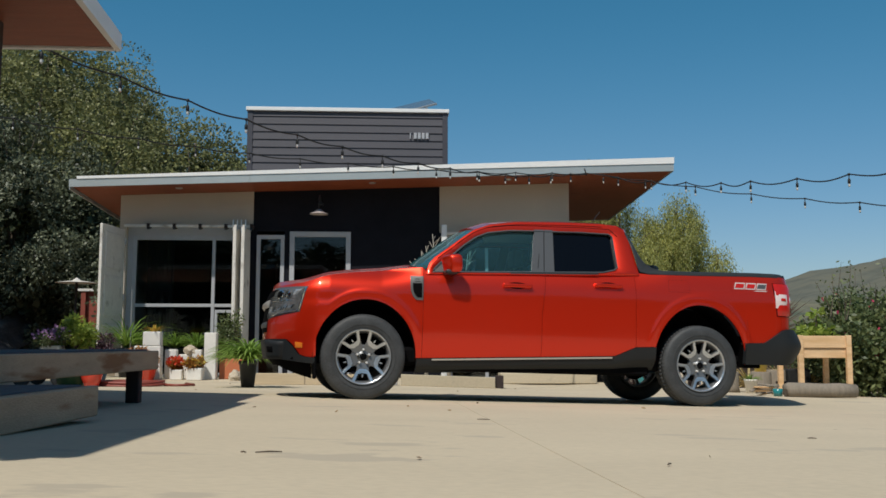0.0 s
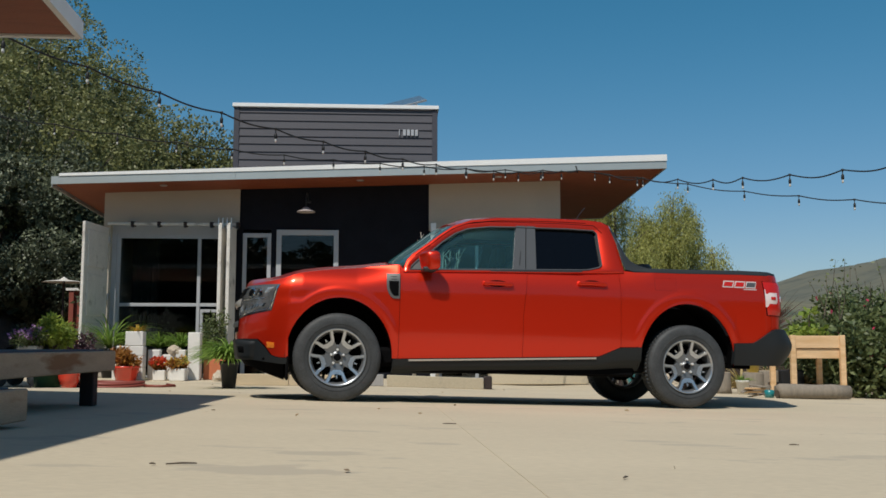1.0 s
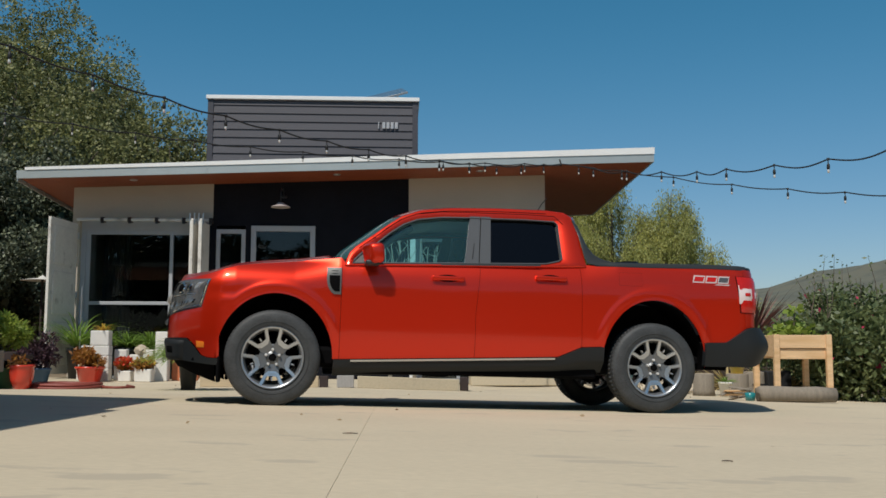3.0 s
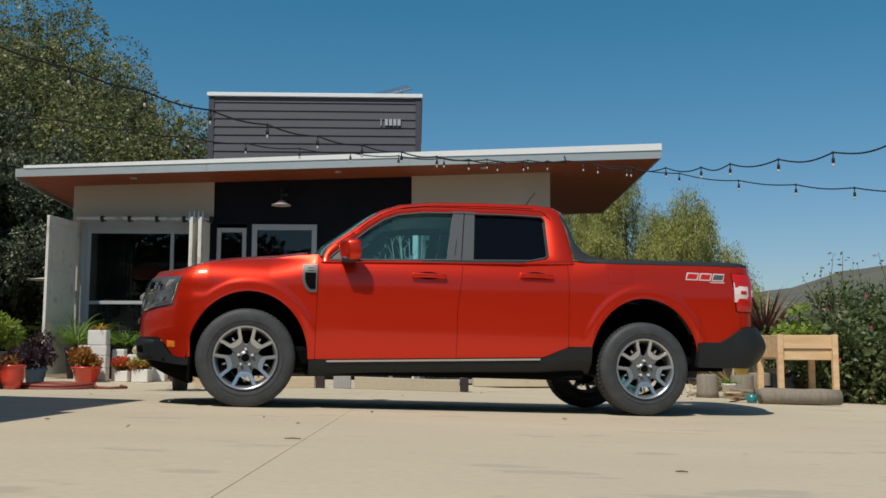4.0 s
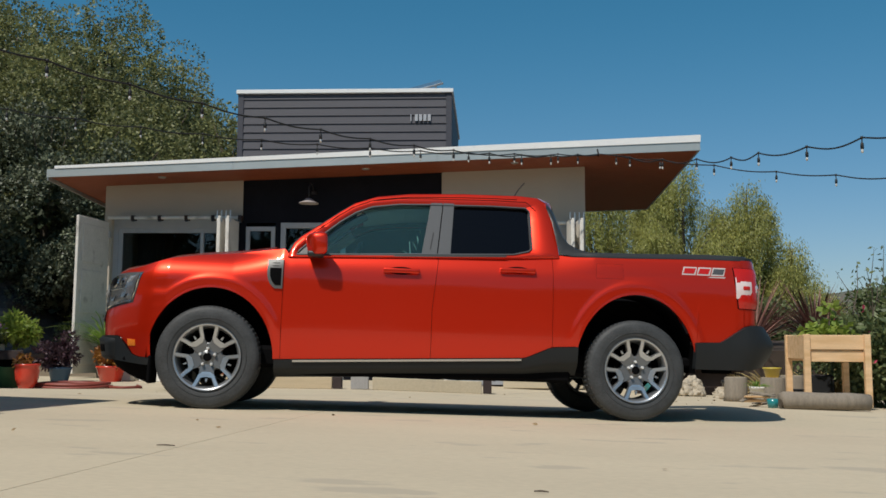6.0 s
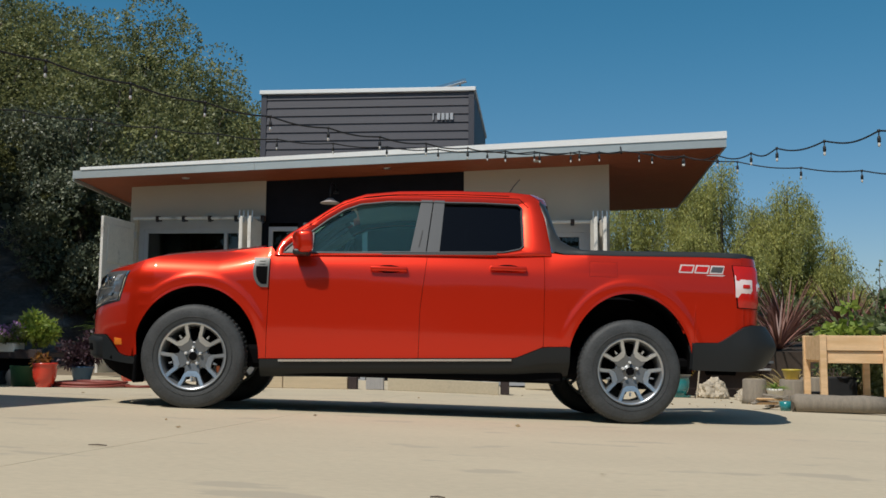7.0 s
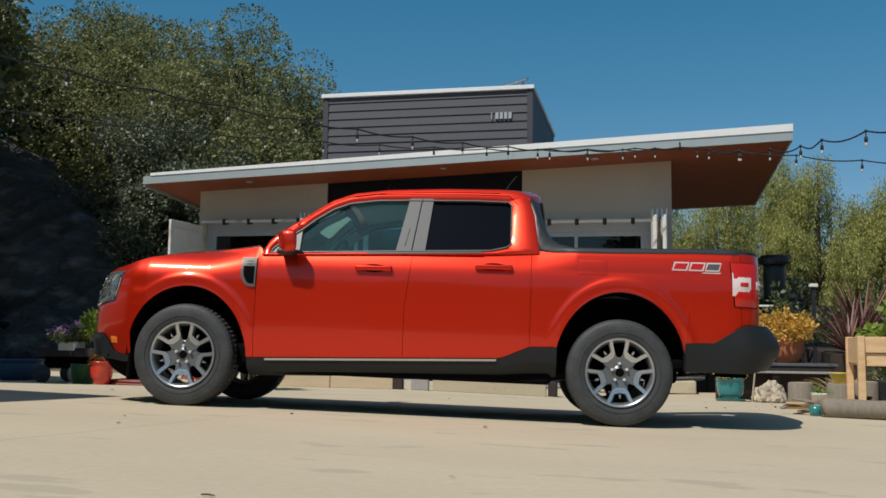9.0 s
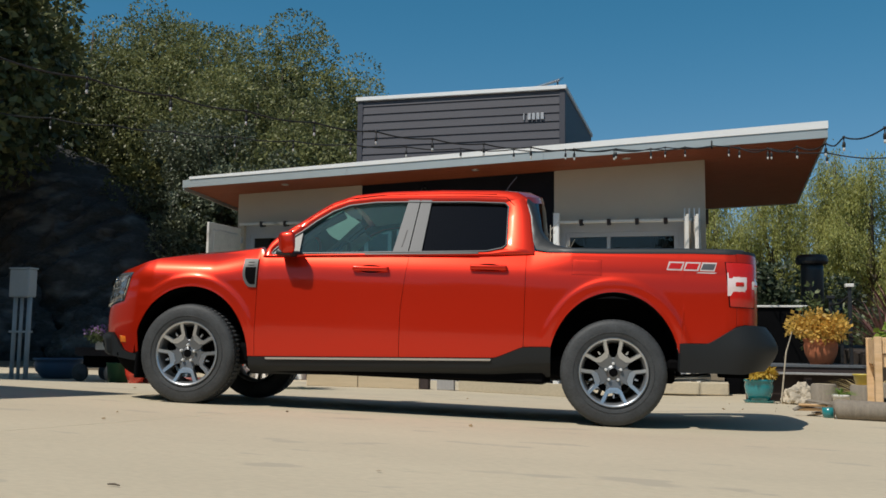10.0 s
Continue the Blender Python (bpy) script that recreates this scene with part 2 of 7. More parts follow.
def box(x0, x1, y0, y1, z0, z1, bevel=0.0, bm=None, seg=1):
    own = bmesh.new()
    bmesh.ops.create_cube(own, size=1)
    for v in own.verts:
        v.co = Vector(((x0 + x1) / 2 + v.co.x * (x1 - x0), (y0 + y1) / 2 + v.co.y * (y1 - y0), (z0 + z1) / 2 + v.co.z * (z1 - z0)))
    if bevel:
        bmesh.ops.bevel(own, geom=own.edges[:], offset=bevel, segments=seg, affect="EDGES", profile=0.6)
    return merge(bm, own)


def merge(bm, own):
    if bm is None:
        return own
    me = bpy.data.meshes.new("tmp")
    own.to_mesh(me)
    own.free()
    bm.from_mesh(me)
    bpy.data.meshes.remove(me)
    return bm


def lathe(profile, seg=24, bm=None, centre=(0, 0, 0)):
    """A body of revolution about z from (radius, height) pairs."""
    bm = bm or bmesh.new()
    rings = []
    for r, z in profile:
        if r < 1e-5:
            rings.append([bm.verts.new((centre[0], centre[1], centre[2] + z))])
        else:
            rings.append([bm.verts.new((centre[0] + r * math.cos(2 * math.pi * i / seg), centre[1] + r * math.sin(2 * math.pi * i / seg), centre[2] + z)) for i in range(seg)])
    for a, b in zip(rings, rings[1:]):
        for i in range(seg):
            j = (i + 1) % seg
            if len(a) == 1 and len(b) > 1:
                bm.faces.new((a[0], b[i], b[j]))
            elif len(b) == 1 and len(a) > 1:
                bm.faces.new((a[i], b[0], a[j]))
            elif len(a) > 1:
                bm.faces.new((a[i], b[i], b[j], a[j]))
    return bm


def tube(points, radius, seg=8, bm=None, taper=None, cap=True):
    """A tube through the points; radius may be a list."""
    bm = bm or bmesh.new()
    pts = [Vector(p) for p in points]
    rad = radius if isinstance(radius, (list, tuple)) else [radius] * len(pts)
    rings, side = [], None
    for i, p in enumerate(pts):
        d = (pts[min(i + 1, len(pts) - 1)] - pts[max(i - 1, 0)]).normalized()
        ref = side if side else (Vector((0, 0, 1)) if abs(d.z) < 0.9 else Vector((1, 0, 0)))
        a = (ref - d * ref.dot(d)).normalized()
        side = a
        b = d.cross(a)
        rings.append([bm.verts.new(p + rad[i] * (a * math.cos(2 * math.pi * k / seg) + b * math.sin(2 * math.pi * k / seg))) for k in range(seg)])
    for r, s in zip(rings, rings[1:]):
        for k in range(seg):
            bm.faces.new((r[k], r[(k + 1) % seg], s[(k + 1) % seg], s[k]))
    if cap:
        bm.faces.new(rings[0][::-1])
        bm.faces.new(rings[-1])
    return bm


def sheet(grid, bm=None, thick=None):
    """A quad sheet over rows of points; thick: a vector by which a back sheet lies behind it, closed at the edges."""
    bm = bm or bmesh.new()
    rows = [[bm.verts.new(p) for p in row] for row in grid]
    for r, s in zip(rows, rows[1:]):
        for i in range(len(r) - 1):
            bm.faces.new((r[i], r[i + 1], s[i + 1], s[i]))
    if thick is not None:
        t = Vector(thick)
        back = [[bm.verts.new(v.co + t) for v in row] for row in rows]
        for r, s in zip(back, back[1:]):
            for i in range(len(r) - 1):
                bm.faces.new((r[i], s[i], s[i + 1], r[i + 1]))
        rim = rows[0] + [r[-1] for r in rows[1:]] + rows[-1][-2::-1] + [r[0] for r in rows[-2:0:-1]]
        rimb = back[0] + [r[-1] for r in back[1:]] + back[-1][-2::-1] + [r[0] for r in back[-2:0:-1]]
        rim, rimb = [bm.verts.new(v.co) for v in rim], [bm.verts.new(v.co) for v in rimb]
        for i in range(len(rim)):
            j = (i + 1) % len(rim)
            bm.faces.new((rim[i], rimb[i], rimb[j], rim[j]))
    return bm


def leaf_mesh(name, centres, size, mat, rng, aspect=0.45, droop=0.0, spread=0.5, outward=None):
    """One small four-cornered leaf at each centre."""
    n = len(centres)
    axis = rng.normal(size=(n, 3))
    if outward is not None:
        axis = axis * spread + outward
    axis[:, 2] -= droop
    axis /= np.linalg.norm(axis, axis=1)[:, None]
    side = np.cross(axis, rng.normal(size=(n, 3)))
    side /= np.linalg.norm(side, axis=1)[:, None] + 1e-9
    length = size * rng.uniform(0.6, 1.3, n)[:, None]
    a = centres
    c = centres + axis * length
    mid = centres + axis * length * 0.45
    w = side * length * aspect * 0.5
    verts = np.stack([a, mid + w, c, mid - w], axis=1).reshape(-1, 3)
    me = bpy.data.meshes.new(name)
    me.vertices.add(4 * n)
    me.vertices.foreach_set("co", verts.ravel().astype(np.float32))
    me.loops.add(4 * n)
    me.loops.foreach_set("vertex_index", np.arange(4 * n, dtype=np.int32))
    me.polygons.add(n)
    me.polygons.foreach_set("loop_start", np.arange(0, 4 * n, 4, dtype=np.int32))
    me.update(calc_edges=True)
    me.materials.append(mat)
    return me


def clump_points(clumps, n, rng, shell=0.55):
    """n points spread over ball-shaped clumps (x, y, z, r, rz), denser near their skins; and their outward ways."""
    c = np.array(clumps, float)
    share = c[:, 3] ** 2
    pick = rng.choice(len(c), n, p=share / share.sum())
    d = rng.normal(size=(n, 3))
    d /= np.linalg.norm(d, axis=1)[:, None]
    r = rng.uniform(shell, 1.0, n) ** 0.7
    k = c[pick]
    return k[:, :3] + d * r[:, None] * np.stack([k[:, 3], k[:, 3], k[:, 4]], axis=1), d


def crown_clumps(rng, radius, height, base, count, size):
    """Clumps over an egg-shaped crown with an uneven outline."""
    out = []
    for _ in range(count):
        d = rng.normal(size=3)
        d /= np.linalg.norm(d)
        k = rng.uniform(0.45, 1.0)
        s = size * rng.uniform(0.6, 1.35)
        out.append((d[0] * radius * k, d[1] * radius * k, base + height * (0.5 + 0.5 * d[2] * k), s, s * 0.8))
    return out


def ease(f):
    f = max(0.0, min(1.0, f))
    return f * f * (3 - 2 * f)


def gz(x, y):
    """Height of the ground: it falls a little to the right and towards the house, and swells by the planter."""
    side = 0.0275 - (0.0215 * max(0.0, min(1.0, (y - 9) / 4)) if x < 0 else 0.0)
    far = 13.6 + 1.9 * max(0.0, min(1.0, x / 3))
    swell = 0.075 * ease((x - 2.4) / 1.9) * ease((y - 8.0) / 2.5)
    return 0.237 - side * max(-14, min(14, x)) - 0.0266 * max(-12, min(far, y)) + swell

# ---- ground ----
def coords(lo, hi, near_lo, near_hi, step, far):
    out = [lo + (near_lo - lo) * (1 - (1 - i / far) ** 0.35) for i in range(far)]
    k = int((near_hi - near_lo) / step)
    out += [near_lo + (near_hi - near_lo) * i / k for i in range(k)]
    out += [near_hi + (hi - near_hi) * (i / far) ** 3 for i in range(far + 1)]
    return out


gx = coords(-2500, 2500, -20, 20, 2.0, 8)
gy = coords(-2500, 2500, -16, 26, 2.0, 8)
solid("ground", sheet([[(x, y, gz(x, y) - 0.06) for x in gx] for y in gy]), EARTH, "bare brown earth round the concrete yard", "ground", "structure")
yard = thing("pavement", "pale sun-lit concrete yard in large slabs", "pavement", kind="structure")
xs = [-13.6, -9.1, -4.5, 0.555, 5.6, 10.4, 15.0]
ys = [-9.5, -4.9, 0.3, 5.12, 9.9, 14.6, 17.6]
for i in range(len(xs) - 1):
    for j in range(len(ys) - 1):
        x0, x1, y0, y1 = xs[i] + 0.0018, xs[i + 1] - 0.0018, ys[j] + 0.001, ys[j + 1] - 0.001
        grid = [[(x0 + (x1 - x0) * p / 10, y0 + (y1 - y0) * q / 10, gz(x0 + (x1 - x0) * p / 10, y0 + (y1 - y0) * q / 10)) for p in range(11)] for q in range(11)]
        part("slab", sheet(grid, thick=(0, 0, -0.055)), CONCRETE, yard)

JOINT = material("joint_filler", (0.51, 0.44, 0.32), 0.95, vary=0.2)
for x in xs[1:-1]:
    grid = [[(x + d, ys[0] + (ys[-1] - ys[0]) * q / 40, gz(x, ys[0] + (ys[-1] - ys[0]) * q / 40) - 0.0015) for d in (-0.0018, 0.0018)] for q in range(41)]
    part("joint", sheet(grid, thick=(0, 0, -0.04)), JOINT, yard)

# ---- house ----
WALLY = 17.88


def wall_strip(name, x0, x1, z0, z1, mat, label, y0=WALLY, y1=WALLY + 0.2):
    return solid(name, box(x0, x1, y0, y1, z0, z1), mat, label, "wall", "structure")


def soff(x, y):
    return 3.30 + (x + 5.76) * 0.0375 - (y - 17.0) * 0.045


def slope_box(x0, x1, y0, y1, dz0, dz1):
    b = box(x0, x1, y0, y1, 0, 1)
    for v in b.verts:
        v.co.z = soff(v.co.x, v.co.y) + (dz0 if v.co.z < 0.5 else dz1)
    return b


def wall_to_roof(name, x0, x1, y0, y1, z0, mat, label):
    b = box(x0, x1, y0, y1, z0, 9)
    for v in b.verts:
        if v.co.z > 8:
            v.co.z = soff(v.co.x, v.co.y) - 0.003
    return solid(name, b, mat, label, "wall", "structure")


LG0, LG1, LGT = -4.95, -2.66, 2.72
RG0, RG1, RGT = 1.0, 3.22, 2.62
wall_to_roof("wall_front_1", -5.08, -2.6, WALLY, WALLY + 0.2, LGT, STUCCO, "beige stucco wall over the garage opening")
wall_strip("wall_front_2", -5.08, LG0, -0.4, LGT, STUCCO, "narrow beige stucco wall beside the opening")
wall_to_roof("wall_front_3", -2.6, 0.935, WALLY + 0.03, WALLY + 0.2, 2.62, BLACKWALL, "black boarded wall over the entrance")
wall_to_roof("wall_front_4", 0.935, 3.44, WALLY, WALLY + 0.2, RGT, STUCCO, "beige stucco wall over the second opening")
wall_strip("wall_front_5", RG1, 3.44, -0.5, RGT, STUCCO, "narrow beige stucco wall at the corner")
wall_strip("wall_front_6", LG1, -2.53, -0.4, 2.62, BLACKWALL, "black boarded pier", WALLY + 0.03)
wall_strip("wall_front_7", -2.01, -1.91, -0.4, 2.62, BLACKWALL, "black boarded pier", WALLY + 0.03)
wall_strip("wall_front_8", -0.757, RG0, -0.4, 2.62, BLACKWALL, "black boarded wall beside the door", WALLY + 0.03)
wall_to_roof("wall_side_1", 3.24, 3.44, WALLY + 0.2, 23.6, -0.5, STUCCO, "beige stucco side wall")
wall_to_roof("wall_side_2", -5.08, -4.9, WALLY + 0.2, 23.6, -0.4, STUCCO, "beige stucco side wall")
wall_to_roof("wall_back", -4.9, 3.24, 23.4, 23.6, -0.5, STUCCO, "beige stucco back wall")
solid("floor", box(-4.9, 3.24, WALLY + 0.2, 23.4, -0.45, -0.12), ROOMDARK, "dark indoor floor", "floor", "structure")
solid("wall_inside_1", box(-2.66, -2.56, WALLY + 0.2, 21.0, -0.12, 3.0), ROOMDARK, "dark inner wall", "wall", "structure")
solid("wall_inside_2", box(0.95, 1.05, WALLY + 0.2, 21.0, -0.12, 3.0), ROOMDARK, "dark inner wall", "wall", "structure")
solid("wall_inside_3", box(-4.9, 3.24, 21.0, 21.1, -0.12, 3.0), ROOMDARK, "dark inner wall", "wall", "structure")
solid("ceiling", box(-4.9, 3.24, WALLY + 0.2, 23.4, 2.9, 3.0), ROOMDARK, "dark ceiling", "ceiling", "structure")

roof = thing("roof", "low sloping roof with a metal fascia, white cap and wide stained-wood soffit", "roof", kind="structure")
part("deck", slope_box(-5.70, 5.2, 17.05, 22.2, 0.02, 0.14), DARKROOF, roof)
part("deck", slope_box(-5.2, 3.5, 22.2, 24.2, 0.02, 0.14), DARKROOF, roof)
nb = 30
soffit_boards = bmesh.new()
for i in range(nb):
    y0 = 17.03 + (22.2 - 17.03) * i / nb
    y1 = 17.03 + (22.2 - 17.03) * (i + 1) / nb - 0.008
    merge(soffit_boards, slope_box(-5.72, 5.22, y0, y1, 0.0, 0.019))
part("soffit", soffit_boards, SOFFIT, roof, "red-brown stained cedar boards")


def fascia(x0, x1, y0, y1, lo, hi0, hi1):
    b = box(x0, x1, y0, y1, 0, 1, 0.0)
    for v in b.verts:
        f = (v.co.x + 5.76) / 11.0
        v.co.z = soff(v.co.x, v.co.y) + (lo if v.co.z < 0.5 else hi0 + (hi1 - hi0) * f)
    return b


xm = [-5.76, -2.55, 0.9, 5.25]
for i in range(3):
    part("fascia_board", fascia(xm[i] + 0.002, xm[i + 1] - 0.002, 17.0, 17.03, -0.012, 0.125, 0.185), METAL, roof, "galvanised metal fascia")
part("cap", fascia(-5.62, 5.255, 16.985, 17.09, 0.128, 0.175, 0.245), WHITECAP, roof, "white metal roof edge")
part("side_fascia", fascia(5.225, 5.25, 17.03, 22.22, -0.012, 0.125, 0.185), METAL, roof)
part("side_fascia", fascia(-5.76, -5.735, 17.03, 22.22, -0.055, 0.125, 0.16), METAL, roof)
part("back_fascia", fascia(-5.735, 5.225, 22.205, 22.23, -0.012, 0.125, 0.16), METAL, roof)
for x in (-3.9, -0.35, 2.2):
    part("downlight", lathe([(0.0, 0.0), (0.055, 0.0), (0.07, 0.012), (0.07, 0.02)], 16, centre=(x, 17.4, soff(x, 17.4) - 0.014)), STEEL, roof)

# tower
tower = thing("roof_tower", "dark grey clapboard box rising above the roof with a white metal coping", "tower", kind="structure")
TX0, TX1, TY0, TY1, TT = -2.774, 1.097, 18.05, 21.9, 5.05
part("core", box(TX0 + 0.03, TX1 - 0.02, TY0 + 0.03, TY1, 3.2, TT - 0.02), SIDING, tower)
part("side_panel", box(TX1 - 0.02, TX1, TY0, TY1, 3.3, TT - 0.06), TRIMGREY, tower)
part("side_panel", box(TX0, TX0 + 0.03, TY0, TY1, 3.2, TT - 0.06), TRIMGREY, tower)
z, n = 3.375, 0
while z < TT - 0.08:
    top = min(z + 0.158, TT - 0.06)
    b = bmesh.new()
    prof = [(TY0 + 0.03, z), (TY0 - 0.004, z), (TY0 + 0.016, top), (TY0 + 0.03, top)]
    a = [b.verts.new((TX0 + 0.1, y, zz)) for y, zz in prof]
    c = [b.verts.new((TX1 - 0.1, y, zz)) for y, zz in prof]
    for i in range(4):
        b.faces.new((a[i], a[(i + 1) % 4], c[(i + 1) % 4], c[i]))
    b.faces.new(a)
    b.faces.new(c)
    part("clapboard", b, SIDING, tower)
    z += 0.1515
for x0, x1 in ((TX0 - 0.004, TX0 + 0.1), (TX1 - 0.1, TX1 + 0.004)):
    part("corner_board", box(x0, x1, TY0 - 0.012, TY0 + 0.03, 3.3, TT - 0.06, 0.004), TRIMGREY, tower)
part("coping", box(TX0 - 0.03, TX1 + 0.03, TY0 - 0.05, TY1 + 0.03, TT - 0.06, TT + 0.012, 0.006), WHITECAP, tower, "white metal coping")
for i in range(5):
    part("number_bar", box(0.36 + i * 0.077, 0.36 + i * 0.077 + (0.02 if i == 0 else 0.058), TY0 - 0.03, TY0 - 0.005, 4.47, 4.59, 0.004), FRAME, tower)

solar = thing("solar_panel", "tilted solar panel on the tower roof", "solar panel", (0.42, 19.2, TT + 0.01))
b = box(-0.62, 0.46, -0.62, 0.62, -0.02, 0.02, 0.004)
bmesh.ops.rotate(b, verts=b.verts, matrix=Matrix.Rotation(radians(-15), 3, "Y") @ Matrix.Rotation(radians(19), 3, "X"), cent=(0, 0, 0))
bmesh.ops.translate(b, verts=b.verts, vec=(0, 0, 0.34))
part("panel", b, material("solar_cells", (0.13, 0.16, 0.19), 0.25, vary=0.15, scale=9, coat=0.5, bump=0), solar)
for x, y, h in ((-0.3, -0.45, 0.06), (0.3, -0.45, 0.21), (-0.3, 0.45, 0.42), (0.3, 0.45, 0.56)):
    part("strut", box(x - 0.015, x + 0.015, y - 0.015, y + 0.015, 0, h), STEEL, solar)


def glazed(name, x0, x1, z0, z1, y, bars_x, bars_z, label, w=0.07):
    """A window or glazed door with a frame, bars and panes."""
    t = thing(name, label, "window", kind="structure")
    part("frame", box(x0, x0 + w, y, y + 0.08, z0, z1, 0.004), FRAME, t)
    part("frame", box(x1 - w, x1, y, y + 0.08, z0, z1, 0.004), FRAME, t)
    part("frame", box(x0 + w, x1 - w, y, y + 0.08, z1 - w * 1.1, z1, 0.004), FRAME, t)
    part("frame", box(x0 + w, x1 - w, y, y + 0.08, z0, z0 + w, 0.004), FRAME, t)
    cx = [x0 + w] + list(bars_x) + [x1 - w]
    cz = [z0 + w] + list(bars_z) + [z1 - w * 1.1]
    for x in bars_x:
        part("mullion", box(x - 0.03, x + 0.03, y - 0.01, y + 0.07, z0 + w, z1 - w, 0.004), FRAME, t)
    for z in bars_z:
        part("transom", box(x0 + w, x1 - w, y - 0.004, y + 0.066, z - 0.03, z + 0.03, 0.004), FRAME, t)
    for a, b in zip(cx, cx[1:]):
        for c, d in zip(cz, cz[1:]):
            p = part("pane", box(a, b, y + 0.035, y + 0.041, c, d), PANE, t)
            p.visible_shadow = False
    return t


def garage(name, x0, x1, top, wx0, wx1, wtop, bars_x, bars_z, label):
    """A garage opening: a plain surround set back from the wall and a window wall in it."""
    s = thing(name, label, "garage front", kind="structure")
    y = WALLY + 0.1
    part("surround", box(x0, wx0, y, y + 0.1, -0.35, top), FRAME, s)
    part("surround", box(wx1, x1, y, y + 0.1, -0.35, top), FRAME, s)
    part("surround", box(wx0, wx1, y, y + 0.1, wtop, top), FRAME, s)
    n = 5
    for i in range(n):
        a, b = x0 - 0.05 + (x1 - x0 + 0.1) * i / n, x0 - 0.05 + (x1 - x0 + 0.1) * (i + 1) / n
        part("track_cover", box(a + 0.035, b - 0.035, WALLY - 0.17, WALLY - 0.1, top - 0.035, top + 0.012, 0.006), DOORWHITE, s, "white board over the door track")
        part("bracket", box(b - 0.03, b + 0.03, WALLY - 0.155, WALLY, top - 0.05, top + 0.035, 0.006), POSTDARK, s, "dark hanger bracket")
        part("roller", lathe([(0, -0.012), (0.028, -0.012), (0.028, 0.012), (0, 0.012)], 12, centre=(b, WALLY - 0.13, top - 0.062)), BLACKPOT, s)
    return s


garage("garage_front_1", LG0, LG1, LGT - 0.02, -4.86, -2.90, 2.53, (), (), "grey framed garage front in the beige wall")
glazed("window_1", -4.86, -2.90, -0.15, 2.53, WALLY + 0.11, (-3.345,), (1.215,), "tall grey-framed window wall with dark panes")
glazed("window_2", -3.30, -2.93, -0.10, 1.13, WALLY + 0.085, (), (), "small grey-framed glazed door leaf", 0.05)
garage("garage_front_2", RG0, RG1, RGT - 0.02, 1.12, 3.0, 2.44, (), (), "grey framed garage front in the second beige wall")
glazed("window_3", 1.12, 3.0, -0.2, 2.44, WALLY + 0.11, (1.85,), (1.2,), "grey-framed window wall with dark panes")
glazed("window_4", -2.53, -2.01, -0.2, 2.55, WALLY + 0.0, (), (), "narrow grey-framed sidelight")
glazed("door_1", -1.91, -0.757, -0.2, 2.62, WALLY + 0.0, (), (), "grey-framed glazed entrance door", 0.09)
for x0, x1 in ((-4.72, -4.2), (2.5, 2.9)):
    n = 26
    solid("curtain", sheet([[(x0 + (x1 - x0) * i / n, 18.55 + 0.04 * math.sin(i * 1.9), z) for i in range(n + 1)] for z in (-0.05, 2.5)], thick=(0, 0.012, 0)), CURTAIN, "dark hanging curtain behind the window", "curtain", smooth=True)

# open shutter panel and folded stacks
sh = thing("garage_shutter", "open weathered white panel door of the garage", "shutter", (-5.08, 17.80, 0), 0)
part("leaf", box(-0.05, 0.0, -0.98, 0.0, -0.02, 2.62, 0.005), DOORWHITE, sh)
for z0, z1 in ((0.12, 0.86), (0.98, 1.72), (1.84, 2.5)):
    part("panel", box(-0.005, 0.018, -0.86, -0.12, z0, z1, 0.012), DOORWHITE, sh)
for z in (0.3, 1.35, 2.4):
    part("hinge", box(-0.06, 0.025, -0.02, 0.03, z - 0.06, z + 0.06, 0.006), STEEL, sh)
sh.matrix_world = pose(-4.96, 17.80, 0, 0, 0, -7)


def folded(x, y, z1, label):
    t = thing("folded_shutter", label, "shutter", (x, y, 0))
    for i in range(4):
        b = box(-0.02, 0.02, -0.55, 0.0, -0.1, z1 - 0.04 * (i % 2), 0.004)
        bmesh.ops.rotate(b, verts=b.verts, matrix=Matrix.Rotation(radians((-1) ** i * 5), 3, "Z"), cent=(0, 0, 0))
        bmesh.ops.translate(b, verts=b.verts, vec=(i * 0.075, 0, 0))
        part("leaf", b, DOORWHITE, t)
        part("pin", tube([(i * 0.075, -0.5, z1 - 0.1), (i * 0.075, -0.5, z1 + 0.1)], 0.012), STEEL, t)
    return t


folded(-2.88, 17.80, 2.66, "stack of folded weathered white panel doors")
folded(3.12, 17.70, 2.60, "stack of folded weathered white panel doors")

# barn lamp over the door
lamp = thing("wall_lamp", "barn wall lamp with a pale shade on a curved arm", "lamp", (-1.33, WALLY + 0.03, 2.93))
part("shade", lathe([(0.02, 0.08), (0.045, 0.075), (0.07, 0.055), (0.11, 0.022), (0.165, 0.002), (0.17, -0.012), (0.16, -0.01), (0.06, 0.035), (0.0, 0.035)], 28, centre=(0, -0.5, -0.03)), SHADEPALE, lamp, smooth=True)
part("arm", tube([(0, 0, 0.22), (0, -0.16, 0.33), (0, -0.36, 0.33), (0, -0.48, 0.24), (0, -0.5, 0.07)], 0.012), BLACKPOT, lamp, smooth=True)
part("mount", lathe([(0, -0.02), (0.05, -0.02), (0.05, 0.02), (0, 0.02)], 16, centre=(0, -0.02, 0.22)), BLACKPOT, lamp)

# ---- near building at the left: eave, post, deck ----
EV = lambda y: -2.083 + (7.2 - y) * 0.045
eave = thing("eave", "wide eave of a neighbouring building with a red-brown soffit and white fascia", "eave", kind="structure")


def eave_box(x0, inset, y0, y1, z0, z1):
    b = box(0, 1, y0, y1, z0, z1)
    for v in b.verts:
        v.co.x = x0 if v.co.x < 0.5 else EV(v.co.y) + inset
    return b


